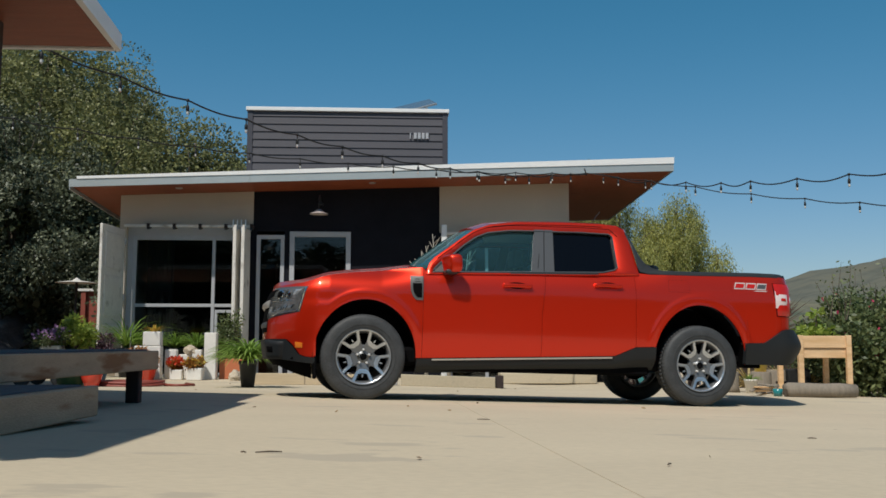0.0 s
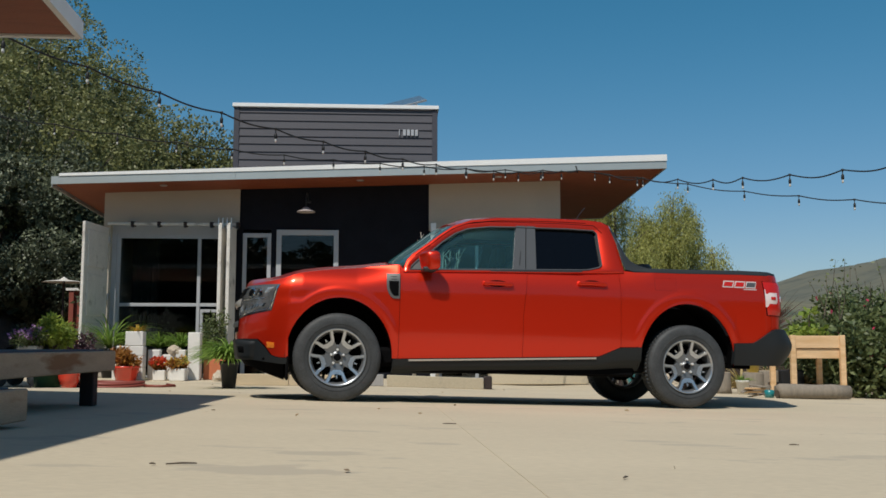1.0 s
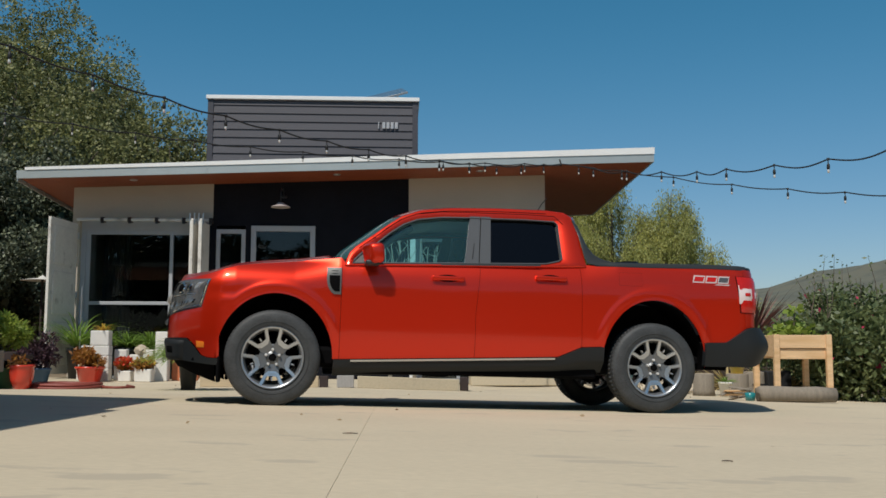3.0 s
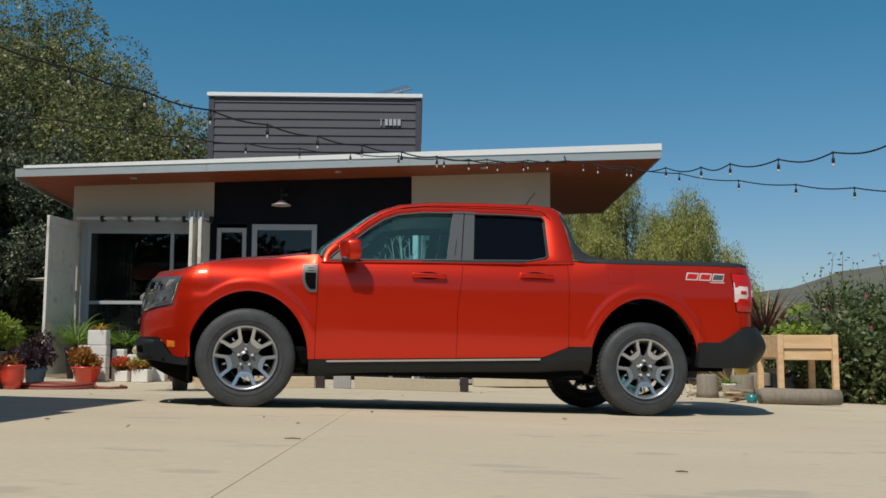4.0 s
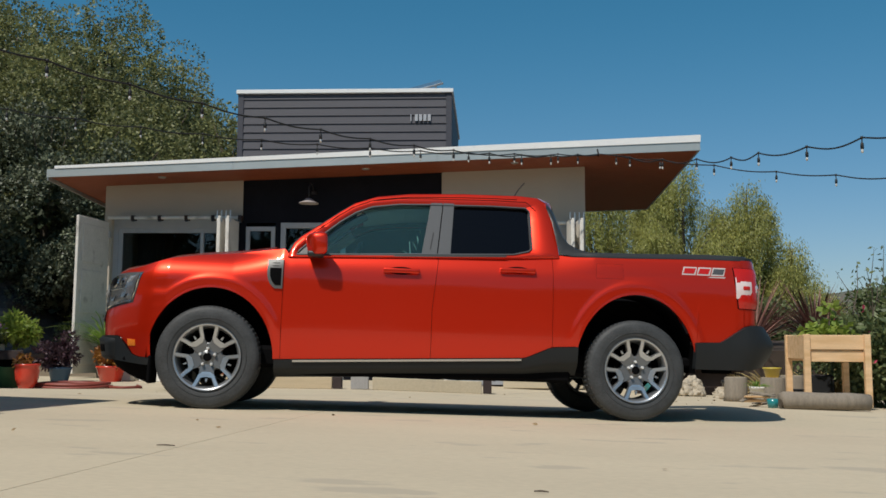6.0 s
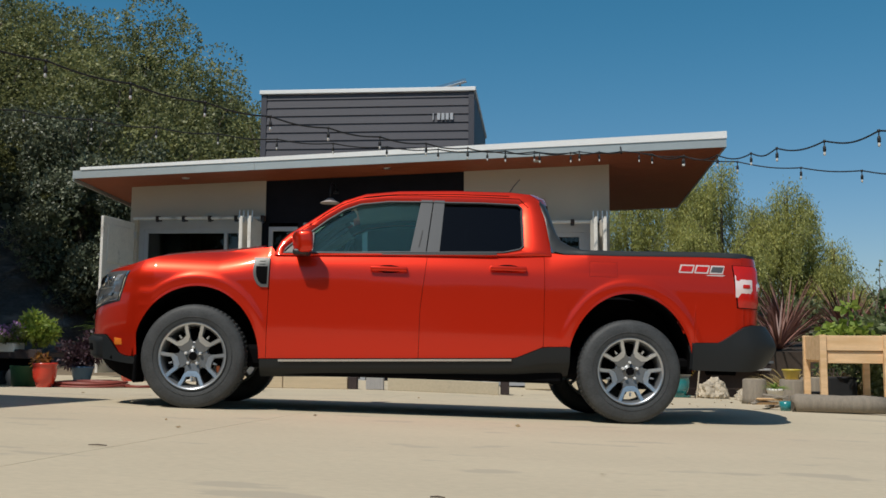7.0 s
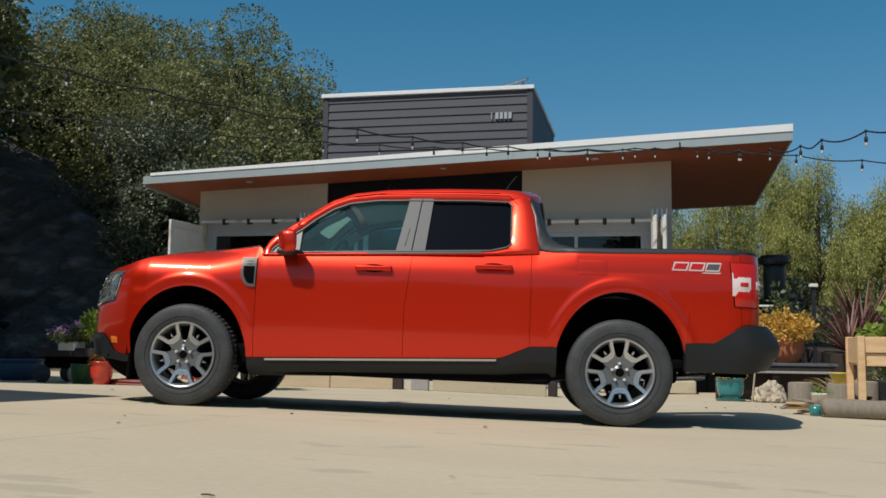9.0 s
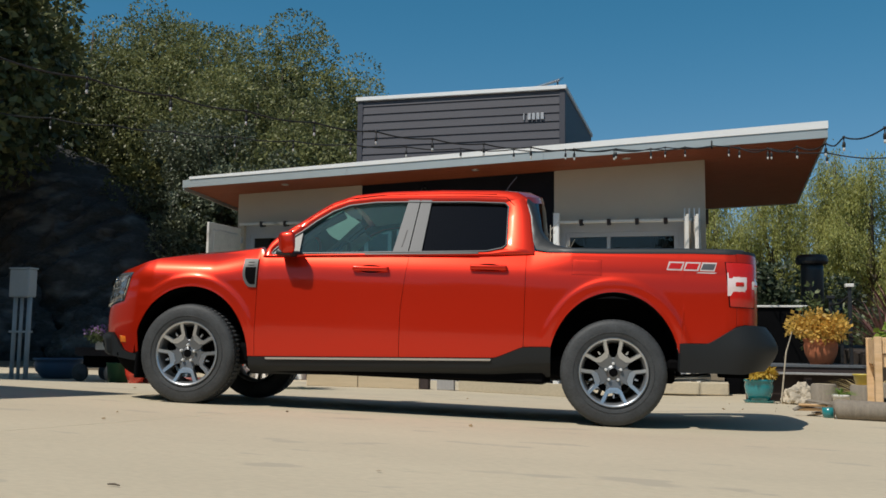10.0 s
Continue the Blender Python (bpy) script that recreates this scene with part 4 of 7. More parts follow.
for i in range(34):
    x = 0.64 + 1.58 * i / 33
    zo, zi = lerp_table(OUTER[:10], x), lerp_table(INNER[:12], x)
    z = zo + 0.36 * (zi - zo)
    ditch.append((x, GY(z) - 0.0115, z))
both("roof_seam", tube(ditch, 0.0035, 6), UNDER, truck)


def shrink(poly, d, centre=(1.45, 1.34)):
    out = []
    n = len(poly)
    for i in range(n):
        (a, b), (c, e), (f, g2) = poly[i - 1], poly[i], poly[(i + 1) % n]
        t = Vector((f - a, g2 - b)).normalized()
        nrm = Vector((-t.y, t.x))
        if nrm.dot(Vector((centre[0] - c, centre[1] - e))) < 0:
            nrm = -nrm
        out.append((c + nrm.x * d, e + nrm.y * d))
    return out


both("window_seal", ring(INNER, shrink(INNER, 0.013), 0.0, 0.03), SATIN, truck, smooth=False)
both("door_seam", tube([(x, GY(z) - 0.0115, z) for x, z in shrink(INNER, -0.040)[3:13]], 0.0032, 6), UNDER, truck, "dark gap over the doors")


def pane(name, poly, mat, inset=0.02):
    b = bmesh.new()
    b.faces.new([b.verts.new((x, GY(z) + inset, z)) for x, z in poly])
    r = both(name, b, mat, truck, smooth=False)
    return r


pane("front_window", [(0.71, 1.124), (0.753, 1.225), (0.80, 1.30), (0.891, 1.383), (1.005, 1.464), (1.122, 1.514), (1.326, 1.546), (1.58, 1.555), (1.51, 1.148)], SIDEGLASS)
pane("rear_window", [(1.73, 1.557), (2.028, 1.564), (2.28, 1.56), (2.311, 1.532), (2.315, 1.238), (2.287, 1.212), (2.172, 1.182), (1.70, 1.156)], PRIVACY)


def pillar(name, quad, mat, out=0.006):
    b = bmesh.new()
    f = [b.verts.new((x, GY(z) - out, z)) for x, z in quad]
    k = [b.verts.new((x, GY(z) + 0.03, z)) for x, z in quad]
    b.faces.new(f)
    b.faces.new(k[::-1])
    for i in range(4):
        j = (i + 1) % 4
        b.faces.new((f[i], k[i], k[j], f[j]))
    both(name, b, mat, truck, "satin dark grey pillar trim", smooth=False)


pillar("pillar", [(1.494, 1.143), (1.606, 1.147), (1.652, 1.572), (1.565, 1.570)], SATIN)
pillar("pillar", [(1.614, 1.147), (1.706, 1.150), (1.739, 1.573), (1.660, 1.572)], SATIN)
pillar("sail_trim", [(0.60, 1.115), (0.80, 1.124), (0.80, 1.300), (0.664, 1.206)], VENTGREY, 0.002)
pillar("pillar_slot", [(1.555, 1.20), (1.562, 1.20), (1.585, 1.33), (1.578, 1.33)], BLACKPOT, 0.010)
both("belt_strip", sheet([[(0.70 + 1.42 * i / 24, GY(z) - 0.003, z + 1.42 * i / 24 * 0.036) for i in range(25)] for z in (1.108, 1.120)], thick=(0, 0.02, 0)), BLACKPOT, truck, "black strip under the windows", smooth=False)


def across(points, bulge, n=20, lift=0.0):
    """A surface across the cabin from its near edge (x, z) to the far one; bulge: how far its middle moves (dx, dz)."""
    rows = []
    for x, z in points:
        w = -GY(z) + 0.004
        row = []
        for k in range(n + 1):
            b = -1 + 2 * k / n
            q = 1 - b * b
            row.append((x + bulge[0] * q, w * b, z + lift + bulge[1] * q * (0.6 + 0.4 * q)))
        rows.append(row)
    return rows


roof_rows = across(OUTER[5:12], (0.0, 0.082))
for row in roof_rows:
    for k, (x, y, z) in enumerate(row):
        b = -1 + 2 * k / (len(row) - 1)
        row[k] = (x + 0.10 * (1 - b ** 4) * max(0.0, min(1.0, (x - 2.20) / 0.237)), y, z)
part("roof_panel", sheet(roof_rows, thick=(0, 0, -0.02)), PAINT, truck, smooth=True)
part("windscreen", sheet(across(OUTER[0:6], (-0.085, 0.03))), SCREEN, truck, smooth=True)
back = across([(2.437, 1.604), (2.452, 1.56), (2.470, 1.47), (2.495, 1.297), (2.51, 1.16)], (0.0, 0.0))
for i, row in enumerate(back):
    for k, (x, y, z) in enumerate(row):
        b = -1 + 2 * k / (len(row) - 1)
        row[k] = (x + 0.10 * (1 - b ** 4), y, z + (0.07 * (1 - b * b) if i < 2 else 0.0))
part("rear_header", sheet(back[:2], thick=(-0.02, 0, 0)), PAINT, truck, smooth=True)
part("rear_windscreen", sheet(back[1:]), PRIVACY, truck, smooth=True)
part("cab_back", box(2.46, 2.50, -0.75, 0.75, 0.5, 1.165), PAINT, truck)
part("antenna", tube([(2.24, -0.25, 1.70), (2.29, -0.25, 1.78), (2.335, -0.25, 1.835)], 0.004, 6), BLACKPOT, truck)

# bed rail caps, sail trims, bed
cap = []
for s in [2.60 + (3.965 - 2.60) * i / 40 for i in range(41)]:
    p = skin(min(s, 3.84), top(s))
    y = p.y + (0.0 if s < 3.84 else 0.05 * ((s - 3.84) / 0.125) ** 2)
    h = 0.034
    cap.append([(s, y - 0.006, p.z - 0.006), (s, y - 0.004, p.z + h * 0.7), (s, y + 0.02, p.z + h), (s, y + 0.09, p.z + h), (s, y + 0.10, p.z - 0.01)])
both("bed_rail_cap", sheet(cap), RAIL, truck, "black bed rail cap")
SAIL = [(2.437, 1.600), (2.470, 1.545), (2.502, 1.440), (2.532, 1.350), (2.575, 1.285), (2.64, 1.245), (2.72, 1.224), (2.82, 1.212)]
sail = []
for i, (x, z) in enumerate(SAIL):
    q = i / (len(SAIL) - 1)
    bx, bz = [(2.450, 1.55), (2.478, 1.46), (2.492, 1.36), (2.507, 1.26), (2.53, 1.205), (2.60, 1.189), (2.70, 1.188), (2.82, 1.190)][i]
    e = q * q * (3 - 2 * q)
    capy = skin(x, 1.19).y - 0.0065
    yo = (GY(z) - 0.002) * (1 - e) + (capy + 0.004) * e
    sail.append([(bx, (GY(bz) - 0.006) * (1 - e) + capy * e, bz), (x, yo, z), (x + 0.018, yo + 0.025, z + 0.003), (x + 0.045 - 0.02 * q, yo + 0.08, z + 0.003)])
both("sail_panel", sheet(sail), RAIL, truck)
both("bed_wall", sheet([[(x, -0.755, z) for x in (2.5, 3.2, 3.95)] for z in (0.93, 1.2)], thick=(0, 0.04, 0)), CLAD, truck, smooth=False)
part("bed_floor", box(2.5, 4.0, -0.44, 0.44, 0.60, 0.66), CLAD, truck)
part("tailgate_inner", box(3.96, 4.0, -0.71, 0.71, 0.66, 1.20), CLAD, truck)
part("tailgate_cap", sheet([[skin(s, 1.205), skin(s, 1.232, -0.004), skin(s, 1.236, -0.05), skin(s, 1.20, -0.06)] for s in [3.96 + (S1 - 3.96) * i / 16 for i in range(17)]]), CLAD, truck)
me = bpy.data.objects["tailgate_cap"].data.copy()
me.transform(Matrix.Diagonal((1, -1, 1, 1)))
part("tailgate_cap", me, CLAD, truck)

# lamps, badge, vent, handles, fuel flap
def patch(name, corner, mat, out, n=(8, 8), thick=0.015, label="", parent=None):
    """A piece on the skin between four corners (s, z), proud by out."""
    (a, b, c, d) = corner
    rows = []
    for j in range(n[1] + 1):
        v = j / n[1]
        row = []
        for i in range(n[0] + 1):
            u = i / n[0]
            s = (a[0] * (1 - u) + b[0] * u) * (1 - v) + (d[0] * (1 - u) + c[0] * u) * v
            z = (a[1] * (1 - u) + b[1] * u) * (1 - v) + (d[1] * (1 - u) + c[1] * u) * v
            edge = min(u, 1 - u, v, 1 - v)
            row.append(skin(s, z, out * min(1, 0.45 + edge * 5)))
        rows.append(row)
    return both(name, sheet(rows, thick=(0.004, thick, 0)), mat, parent or truck, label)


patch("headlamp_bezel", [(-1.03, 0.664), (-0.568, 0.732), (-0.524, 0.952), (-1.05, 0.950)], SATIN, 0.006, (16, 6))
patch("headlamp_trim", [(-0.588, 0.745), (-0.574, 0.738), (-0.530, 0.944), (-0.545, 0.938)], CHROME, 0.018, (2, 8), label="bright chrome trim")
patch("headlamp_trim", [(-0.90, 0.694), (-0.588, 0.738), (-0.588, 0.748), (-0.90, 0.704)], CHROME, 0.017, (8, 2), label="bright chrome trim")
patch("headlamp", [(-1.01, 0.680), (-0.588, 0.748), (-0.545, 0.938), (-1.02, 0.936)], LAMPGLASS, 0.014, (20, 8), label="clear headlamp with bright reflectors")
def lamp_disc(name, sc, zc, r, mat, out):
    """A round piece on the skin."""
    rows = [[skin(sc + r * q * math.cos(math.tau * k / 20), zc + r * q * math.sin(math.tau * k / 20), out + (1 - q) * r * 0.35) for k in range(21)] for q in (0.05, 0.4, 0.8, 1.0)]
    both(name, sheet(rows, thick=(0.003, 0.01, 0)), mat, truck)


for s0, s1, z0, z1, m in ((-1.0, -0.885, 0.850, 0.930, UNDER), (-0.86, -0.765, 0.838, 0.926, LAMPDARK), (-0.755, -0.665, 0.838, 0.926, LAMPDARK), (-0.655, -0.572, 0.862, 0.928, LAMPSILVER), (-0.99, -0.885, 0.700, 0.795, LAMPSILVER), (-0.872, -0.842, 0.716, 0.786, LAMPDARK), (-0.765, -0.748, 0.73, 0.786, UNDER), (-0.735, -0.722, 0.735, 0.786, LAMPDARK), (-0.70, -0.690, 0.742, 0.792, LAMPDARK), (-0.650, -0.612, 0.752, 0.800, LAMPDARK)):
    patch("headlamp_insert", [(s0 - 0.026, z0), (s1 - 0.026, z0 + 0.008), (s1, z1), (s0, z1)], m, 0.017, (4, 4))
lamp_disc("headlamp_ring", -0.81, 0.882, 0.042, CHROME, 0.019)
lamp_disc("headlamp_lens", -0.81, 0.882, 0.030, UNDER, 0.028)
lamp_disc("headlamp_ring", -0.70, 0.882, 0.038, LAMPGLASS, 0.019)
lamp_disc("headlamp_lens", -0.70, 0.882, 0.026, CHROME, 0.026)
patch("headlamp_bar", [(-1.0, 0.815), (-0.61, 0.828), (-0.61, 0.838), (-1.0, 0.828)], CHROME, 0.020, (10, 2))
patch("grille", [(S0, 0.56), (-1.0, 0.56), (-1.0, 0.93), (S0, 0.93)], UNDER, 0.01, (10, 8))
patch("grille_bar", [(S0, 0.775), (-0.99, 0.775), (-0.99, 0.84), (S0, 0.84)], STRIP, 0.04, (10, 3))
patch("grille_bar", [(S0, 0.60), (-0.99, 0.60), (-0.99, 0.65), (S0, 0.65)], SATIN, 0.02, (10, 3))
patch("bumper_corner", [(-0.99, 0.325), (-0.735, 0.325), (-0.70, 0.475), (-0.99, 0.495)], CLAD, 0.045, (10, 8))
patch("fog_vent", [(-0.93, 0.365), (-0.80, 0.36), (-0.79, 0.45), (-0.93, 0.455)], UNDER, 0.049, (5, 4))
patch("side_marker", [(-0.595, 0.425), (-0.525, 0.425), (-0.525, 0.468), (-0.595, 0.475)], AMBER, 0.008, (4, 2), label="amber side marker")
def vent_sheet(inset, z0, z1, out):
    """The fender vent's outline: upright behind, rounded in front below; inset from its rim."""
    rows = []
    for k in range(19):
        z = z0 + (z1 - z0) * k / 18
        q = max(0.0, min(1.0, (0.985 - z) / (0.985 - 0.858 - inset)))
        left = 0.394 + inset + (0.080 - inset * 0.6) * (1 - math.sqrt(max(0.0, 1 - q * q)))
        rows.append([skin(left + (0.506 - inset * 0.55 - left) * i / 6, z, out) for i in range(7)])
    return sheet(rows, thick=(0, 0.02, 0))


both("fender_vent", vent_sheet(0.0, 0.862, 1.075, 0.012), VENTGREY, truck, "satin grey fender vent")
both("vent_recess", vent_sheet(0.020, 0.885, 1.010, 0.0145), UNDER, truck)
for zz in (1.022, 1.044):
    patch("vent_slat", [(0.412, zz), (0.498, zz), (0.498, zz + 0.007), (0.409, zz + 0.007)], UNDER, 0.0165, (3, 2))
patch("fuel_flap_gap", [(2.786, 1.026), (2.991, 1.026), (2.989, 1.137), (2.791, 1.137)], UNDER, 0.0012, (8, 8), 0.003)
patch("fuel_flap", [(2.787, 1.027), (2.990, 1.027), (2.988, 1.136), (2.792, 1.136)], PAINT, 0.0028, (12, 12), 0.003)
patch("tail_lamp_surround", [(3.850, 0.835), (4.06, 0.833), (4.065, 1.147), (3.822, 1.147)], UNDER, 0.003, (8, 8))
patch("tail_lamp", [(3.856, 0.840), (4.055, 0.838), (4.06, 1.143), (3.828, 1.143)], REDLENS, 0.018, (8, 8), label="red tail lamp")
for s0, s1, z0, z1, m, o in ((3.837, 3.985, 0.912, 1.072, WHITELENS, 0.024), (3.872, 3.955, 0.966, 1.018, REDLENS, 0.029), (3.985, 4.085, 0.938, 1.046, WHITELENS, 0.021), (4.01, 4.085, 0.982, 0.998, REDLENS, 0.025)):
    patch("tail_lamp_segment", [(s0, z0), (s1, z0), (s1, z1), (s0, z1)], m, o, (4, 3))
for s0, s1, z0, z1, m in ((3.432, 3.535, 1.078, 1.140, BADGE), (3.545, 3.645, 1.078, 1.140, BADGE), (3.655, 3.752, 1.078, 1.140, BADGE), (3.442, 3.525, 1.088, 1.130, REDLENS), (3.555, 3.635, 1.088, 1.130, REDLENS), (3.663, 3.745, 1.088, 1.130, SATIN), (3.63, 3.752, 1.062, 1.070, BADGE)):
    patch("badge_shape", [(s0, z0), (s1, z0), (s1 + 0.018, z1), (s0 + 0.018, z1)], m, 0.004 if m is BADGE else 0.007, (2, 2), 0.004)
for x0, x1 in ((1.222, 1.482), (2.072, 2.332)):
    zc = 1.022 + (x0 - 1.222) * 0.041
    ys = -width(x0 + 0.1, zc)
    # flat black ellipsoid painted in for the shade of the handle's recess
    b = bmesh.new()
    bmesh.ops.create_uvsphere(b, u_segments=20, v_segments=12, radius=1)
    for v in b.verts:
        v.co = Vector(((x0 + x1) / 2 + v.co.x * 0.105, ys + 0.004 + v.co.y * 0.010, zc - 0.006 + v.co.z * 0.038))
    both("handle_recess_shade", b, UNDER, truck)
    hb = box(x0, x1, ys - 0.034, ys - 0.012, zc - 0.016, zc + 0.018, 0.010, seg=3)
    box(x0, x0 + 0.05, ys - 0.026, ys + 0.02, zc - 0.018, zc + 0.02, 0.008, hb, 2)
    box(x1 - 0.06, x1, ys - 0.026, ys + 0.02, zc - 0.018, zc + 0.02, 0.008, hb, 2)
    both("door_handle", hb, PAINT, truck)
    both("handle_lock", box(x1 - 0.034, x1 - 0.018, ys - 0.0295, ys - 0.025, zc - 0.008, zc + 0.010, 0.002), STRIP, truck, "small bright lock cover")

# mirrors
mb = bmesh.new()
bmesh.ops.create_uvsphere(mb, u_segments=28, v_segments=18, radius=1)
for v in mb.verts:
    q = [math.copysign(abs(c) ** 0.52, c) for c in v.co]
    v.co = Vector((0.735 + 0.066 * q[0] * (0.93 + 0.07 * q[2]) - 0.030 * q[1] + 0.008 * (1 - q[2]), -0.947 + 0.082 * q[1], 1.184 + 0.082 * q[2] + 0.006 * q[0]))
both("door_mirror", mb, PAINT, truck)
both("mirror_foot", box(0.68, 0.79, -0.91, -0.795, 1.098, 1.14, 0.015, seg=2), BLACKPOT, truck)
both("mirror_base", box(0.68, 0.79, -1.0, -0.88, 1.090, 1.13, 0.015, seg=2), BLACKPOT, truck)

# cabin
def seat(x, y):
    b = box(x - 0.25, x + 0.25, y - 0.25, y + 0.25, 0.62, 0.78, 0.05, seg=3)
    k = box(x + 0.2, x + 0.34, y - 0.24, y + 0.24, 0.72, 1.28, 0.05, None, 3)
    for v in k.verts:
        v.co.x += (v.co.z - 0.72) * 0.22
    merge(b, k)
    h = box(x + 0.33, x + 0.43, y - 0.13, y + 0.13, 1.32, 1.50, 0.04, None, 3)
    merge(b, h)
    part("seat", b, CABIN, truck, smooth=True)


for y in (-0.4, 0.4):
    seat(1.28, y)
part("rear_seat", box(2.02, 2.5, -0.66, 0.66, 0.62, 0.80, 0.05, seg=3), CABIN, truck, smooth=True)
part("rear_seat_back", box(2.34, 2.47, -0.66, 0.66, 0.75, 1.36, 0.05, seg=3), CABIN, truck, smooth=True)
part("cabin_floor", box(0.5, 2.5, -0.80, 0.80, 0.45, 0.50), CABIN, truck)
part("door_card", box(0.55, 2.45, -0.81, -0.79, 0.5, 1.09), CABIN, truck)
part("door_card", box(0.55, 2.45, 0.79, 0.81, 0.5, 1.09), CABIN, truck)
part("dashboard", box(0.50, 0.90, -0.76, 0.76, 0.80, 1.12, 0.05, seg=3), CABIN, truck, smooth=True)
b = tube([(0.98 + 0.07 * math.sin(a), -0.40 + 0.185 * math.cos(a), 1.10 + 0.17 * math.sin(a)) for a in [2 * math.pi * i / 28 for i in range(29)]], 0.016, 8, cap=False)
tube([(0.88, -0.40, 1.05), (0.985, -0.40, 1.10)], 0.035, 10, b)
tube([(0.98, -0.58, 1.10), (0.98, -0.22, 1.10)], 0.014, 6, b)
part("steering_wheel", b, CABIN, truck, smooth=True)
part("pillar_trim", tube([(0.72, -0.71, 1.17), (0.93, -0.65, 1.36), (1.08, -0.615, 1.45)], 0.03, 8), CABIN, truck)
# far trim paler and thicker: sun through the windscreen put into its colour
part("pillar_trim", tube([(0.60, 0.735, 1.21), (0.78, 0.685, 1.35), (0.97, 0.635, 1.475)], 0.05, 8), CABINLIGHT, truck)
part("headliner", sheet(across([(1.05, 1.535), (1.4, 1.585), (1.9, 1.60), (2.35, 1.58)], (0, 0.06))), CABINLIGHT, truck)

# wheels
def wheel_meshes():
    R = 0.366
    tyre = lathe([(0.222, 0.09), (0.226, 0.105), (0.25, 0.116), (0.29, 0.12), (0.33, 0.116), (0.352, 0.106), (R - 0.004, 0.088), (R - 0.004, -0.088), (0.352, -0.106), (0.33, -0.116), (0.26, -0.118), (0.222, -0.09), (0.215, 0.0), (0.222, 0.09)], 64)
    lugs = 66
    for k in range(lugs):
        for y0, y1, off in ((0.058, 0.100, 0.0), (-0.100, -0.058, 0.5), (-0.05, 0.05, 0.25)):
            a = 2 * math.pi * (k + off) / lugs
            d = 2 * math.pi / lugs * 0.33
            vs = []
            for rr in (R - 0.02, R):
                for aa in (a - d, a + d):
                    for y in (y0, y1):
                        shr = rr - (0.009 if abs(y) > 0.09 and rr > R - 0.01 else 0)
                        vs.append(tyre.verts.new((shr * math.cos(aa), shr * math.sin(aa), y)))
            for f in ((0, 1, 3, 2), (4, 6, 7, 5), (0, 4, 5, 1), (2, 3, 7, 6), (0, 2, 6, 4), (1, 5, 7, 3)):
                tyre.faces.new([vs[i] for i in f])
    # raised side ring
    for r0, r1 in ((0.272, 0.276), (0.236, 0.240)):
        lathe([(r0, 0.112), (r0 + 0.001, 0.122), (r1, 0.1225), (r1 + 0.002, 0.112)], 64, tyre)
    barrel = lathe([(0.236, 0.104), (0.236, 0.112), (0.228, 0.114), (0.216, 0.105), (0.208, 0.08), (0.20, -0.02), (0.205, -0.1), (0.225, -0.11), (0.228, -0.10)], 56)
    lip = lathe([(0.238, 0.110), (0.238, 0.1165), (0.231, 0.1185), (0.221, 0.112), (0.2205, 0.10)], 56)
    drum = lathe([(0, 0.02), (0.14, 0.02), (0.145, 0.012), (0.145, -0.02), (0.0, -0.02)], 40)
    face, bright, pocket = [], [], []
    N = 5
    for k in range(N):
        a0 = 2 * math.pi * k / N - math.pi / 2
        f, g = bmesh.new(), bmesh.new()

        def P(r, ang, z):
            return Vector((r * math.cos(a0 + ang), r * math.sin(a0 + ang), z))
        # a forked spoke: a broad foot at the hub and two arms to the rim
        slab(f, [P(0.06, -0.55, 0.080), P(0.06, 0.55, 0.080), P(0.098, 0.53, 0.086), P(0.128, 0.42, 0.090), P(0.148, 0.36, 0.0925), P(0.140, 0.12, 0.0915), P(0.140, -0.12, 0.0915), P(0.148, -0.36, 0.0925), P(0.128, -0.42, 0.090), P(0.098, -0.53, 0.086)], 0.03)
        for sg in (-1, 1):
            slab(f, [P(0.13, sg * 0.16, 0.090), P(0.13, sg * 0.41, 0.090), P(0.185, sg * 0.42, 0.098), P(0.226, sg * 0.44, 0.105), P(0.226, sg * 0.29, 0.105), P(0.185, sg * 0.265, 0.098), P(0.152, sg * 0.235, 0.093)], 0.04)
            slab(g, [P(0.136, sg * 0.27, 0.0935), P(0.128, sg * 0.40, 0.092), P(0.150, sg * 0.418, 0.096), P(0.190, sg * 0.412, 0.103), P(0.228, sg * 0.430, 0.1100), P(0.228, sg * 0.325, 0.1100), P(0.190, sg * 0.300, 0.103), P(0.156, sg * 0.27, 0.097)], 0.009)
        slab(g, [P(0.108, -0.26, 0.0895), P(0.108, 0.26, 0.0895), P(0.130, 0.38, 0.0925), P(0.152, 0.29, 0.0965), P(0.140, 0.0, 0.0945), P(0.152, -0.29, 0.0965), P(0.130, -0.38, 0.0925)], 0.007)
        slab(g, [P(0.150, -0.05, 0.088), P(0.150, 0.05, 0.088), P(0.176, 0.02, 0.090), P(0.176, -0.02, 0.090)], 0.02)
        face.append(f)
        bright.append(g)
    hub = lathe([(0.030, 0.092), (0.034, 0.090), (0.036, 0.080), (0.070, 0.077), (0.092, 0.081), (0.099, 0.080), (0.104, 0.072), (0.104, 0.04)], 40)
    nuts = []
    for k in range(5):
        a = 2 * math.pi * k / 5 + math.pi / 2
        nuts.append(lathe([(0.011, 0.07), (0.011, 0.098), (0.008, 0.107), (0, 0.108)], 8, None, (0.053 * math.cos(a), 0.061 * math.sin(a), 0)))
    cap = lathe([(0, 0.090), (0.024, 0.090), (0.030, 0.086), (0.030, 0.07)], 24)
    return tyre, barrel, lip, drum, hub, face, bright, nuts, cap


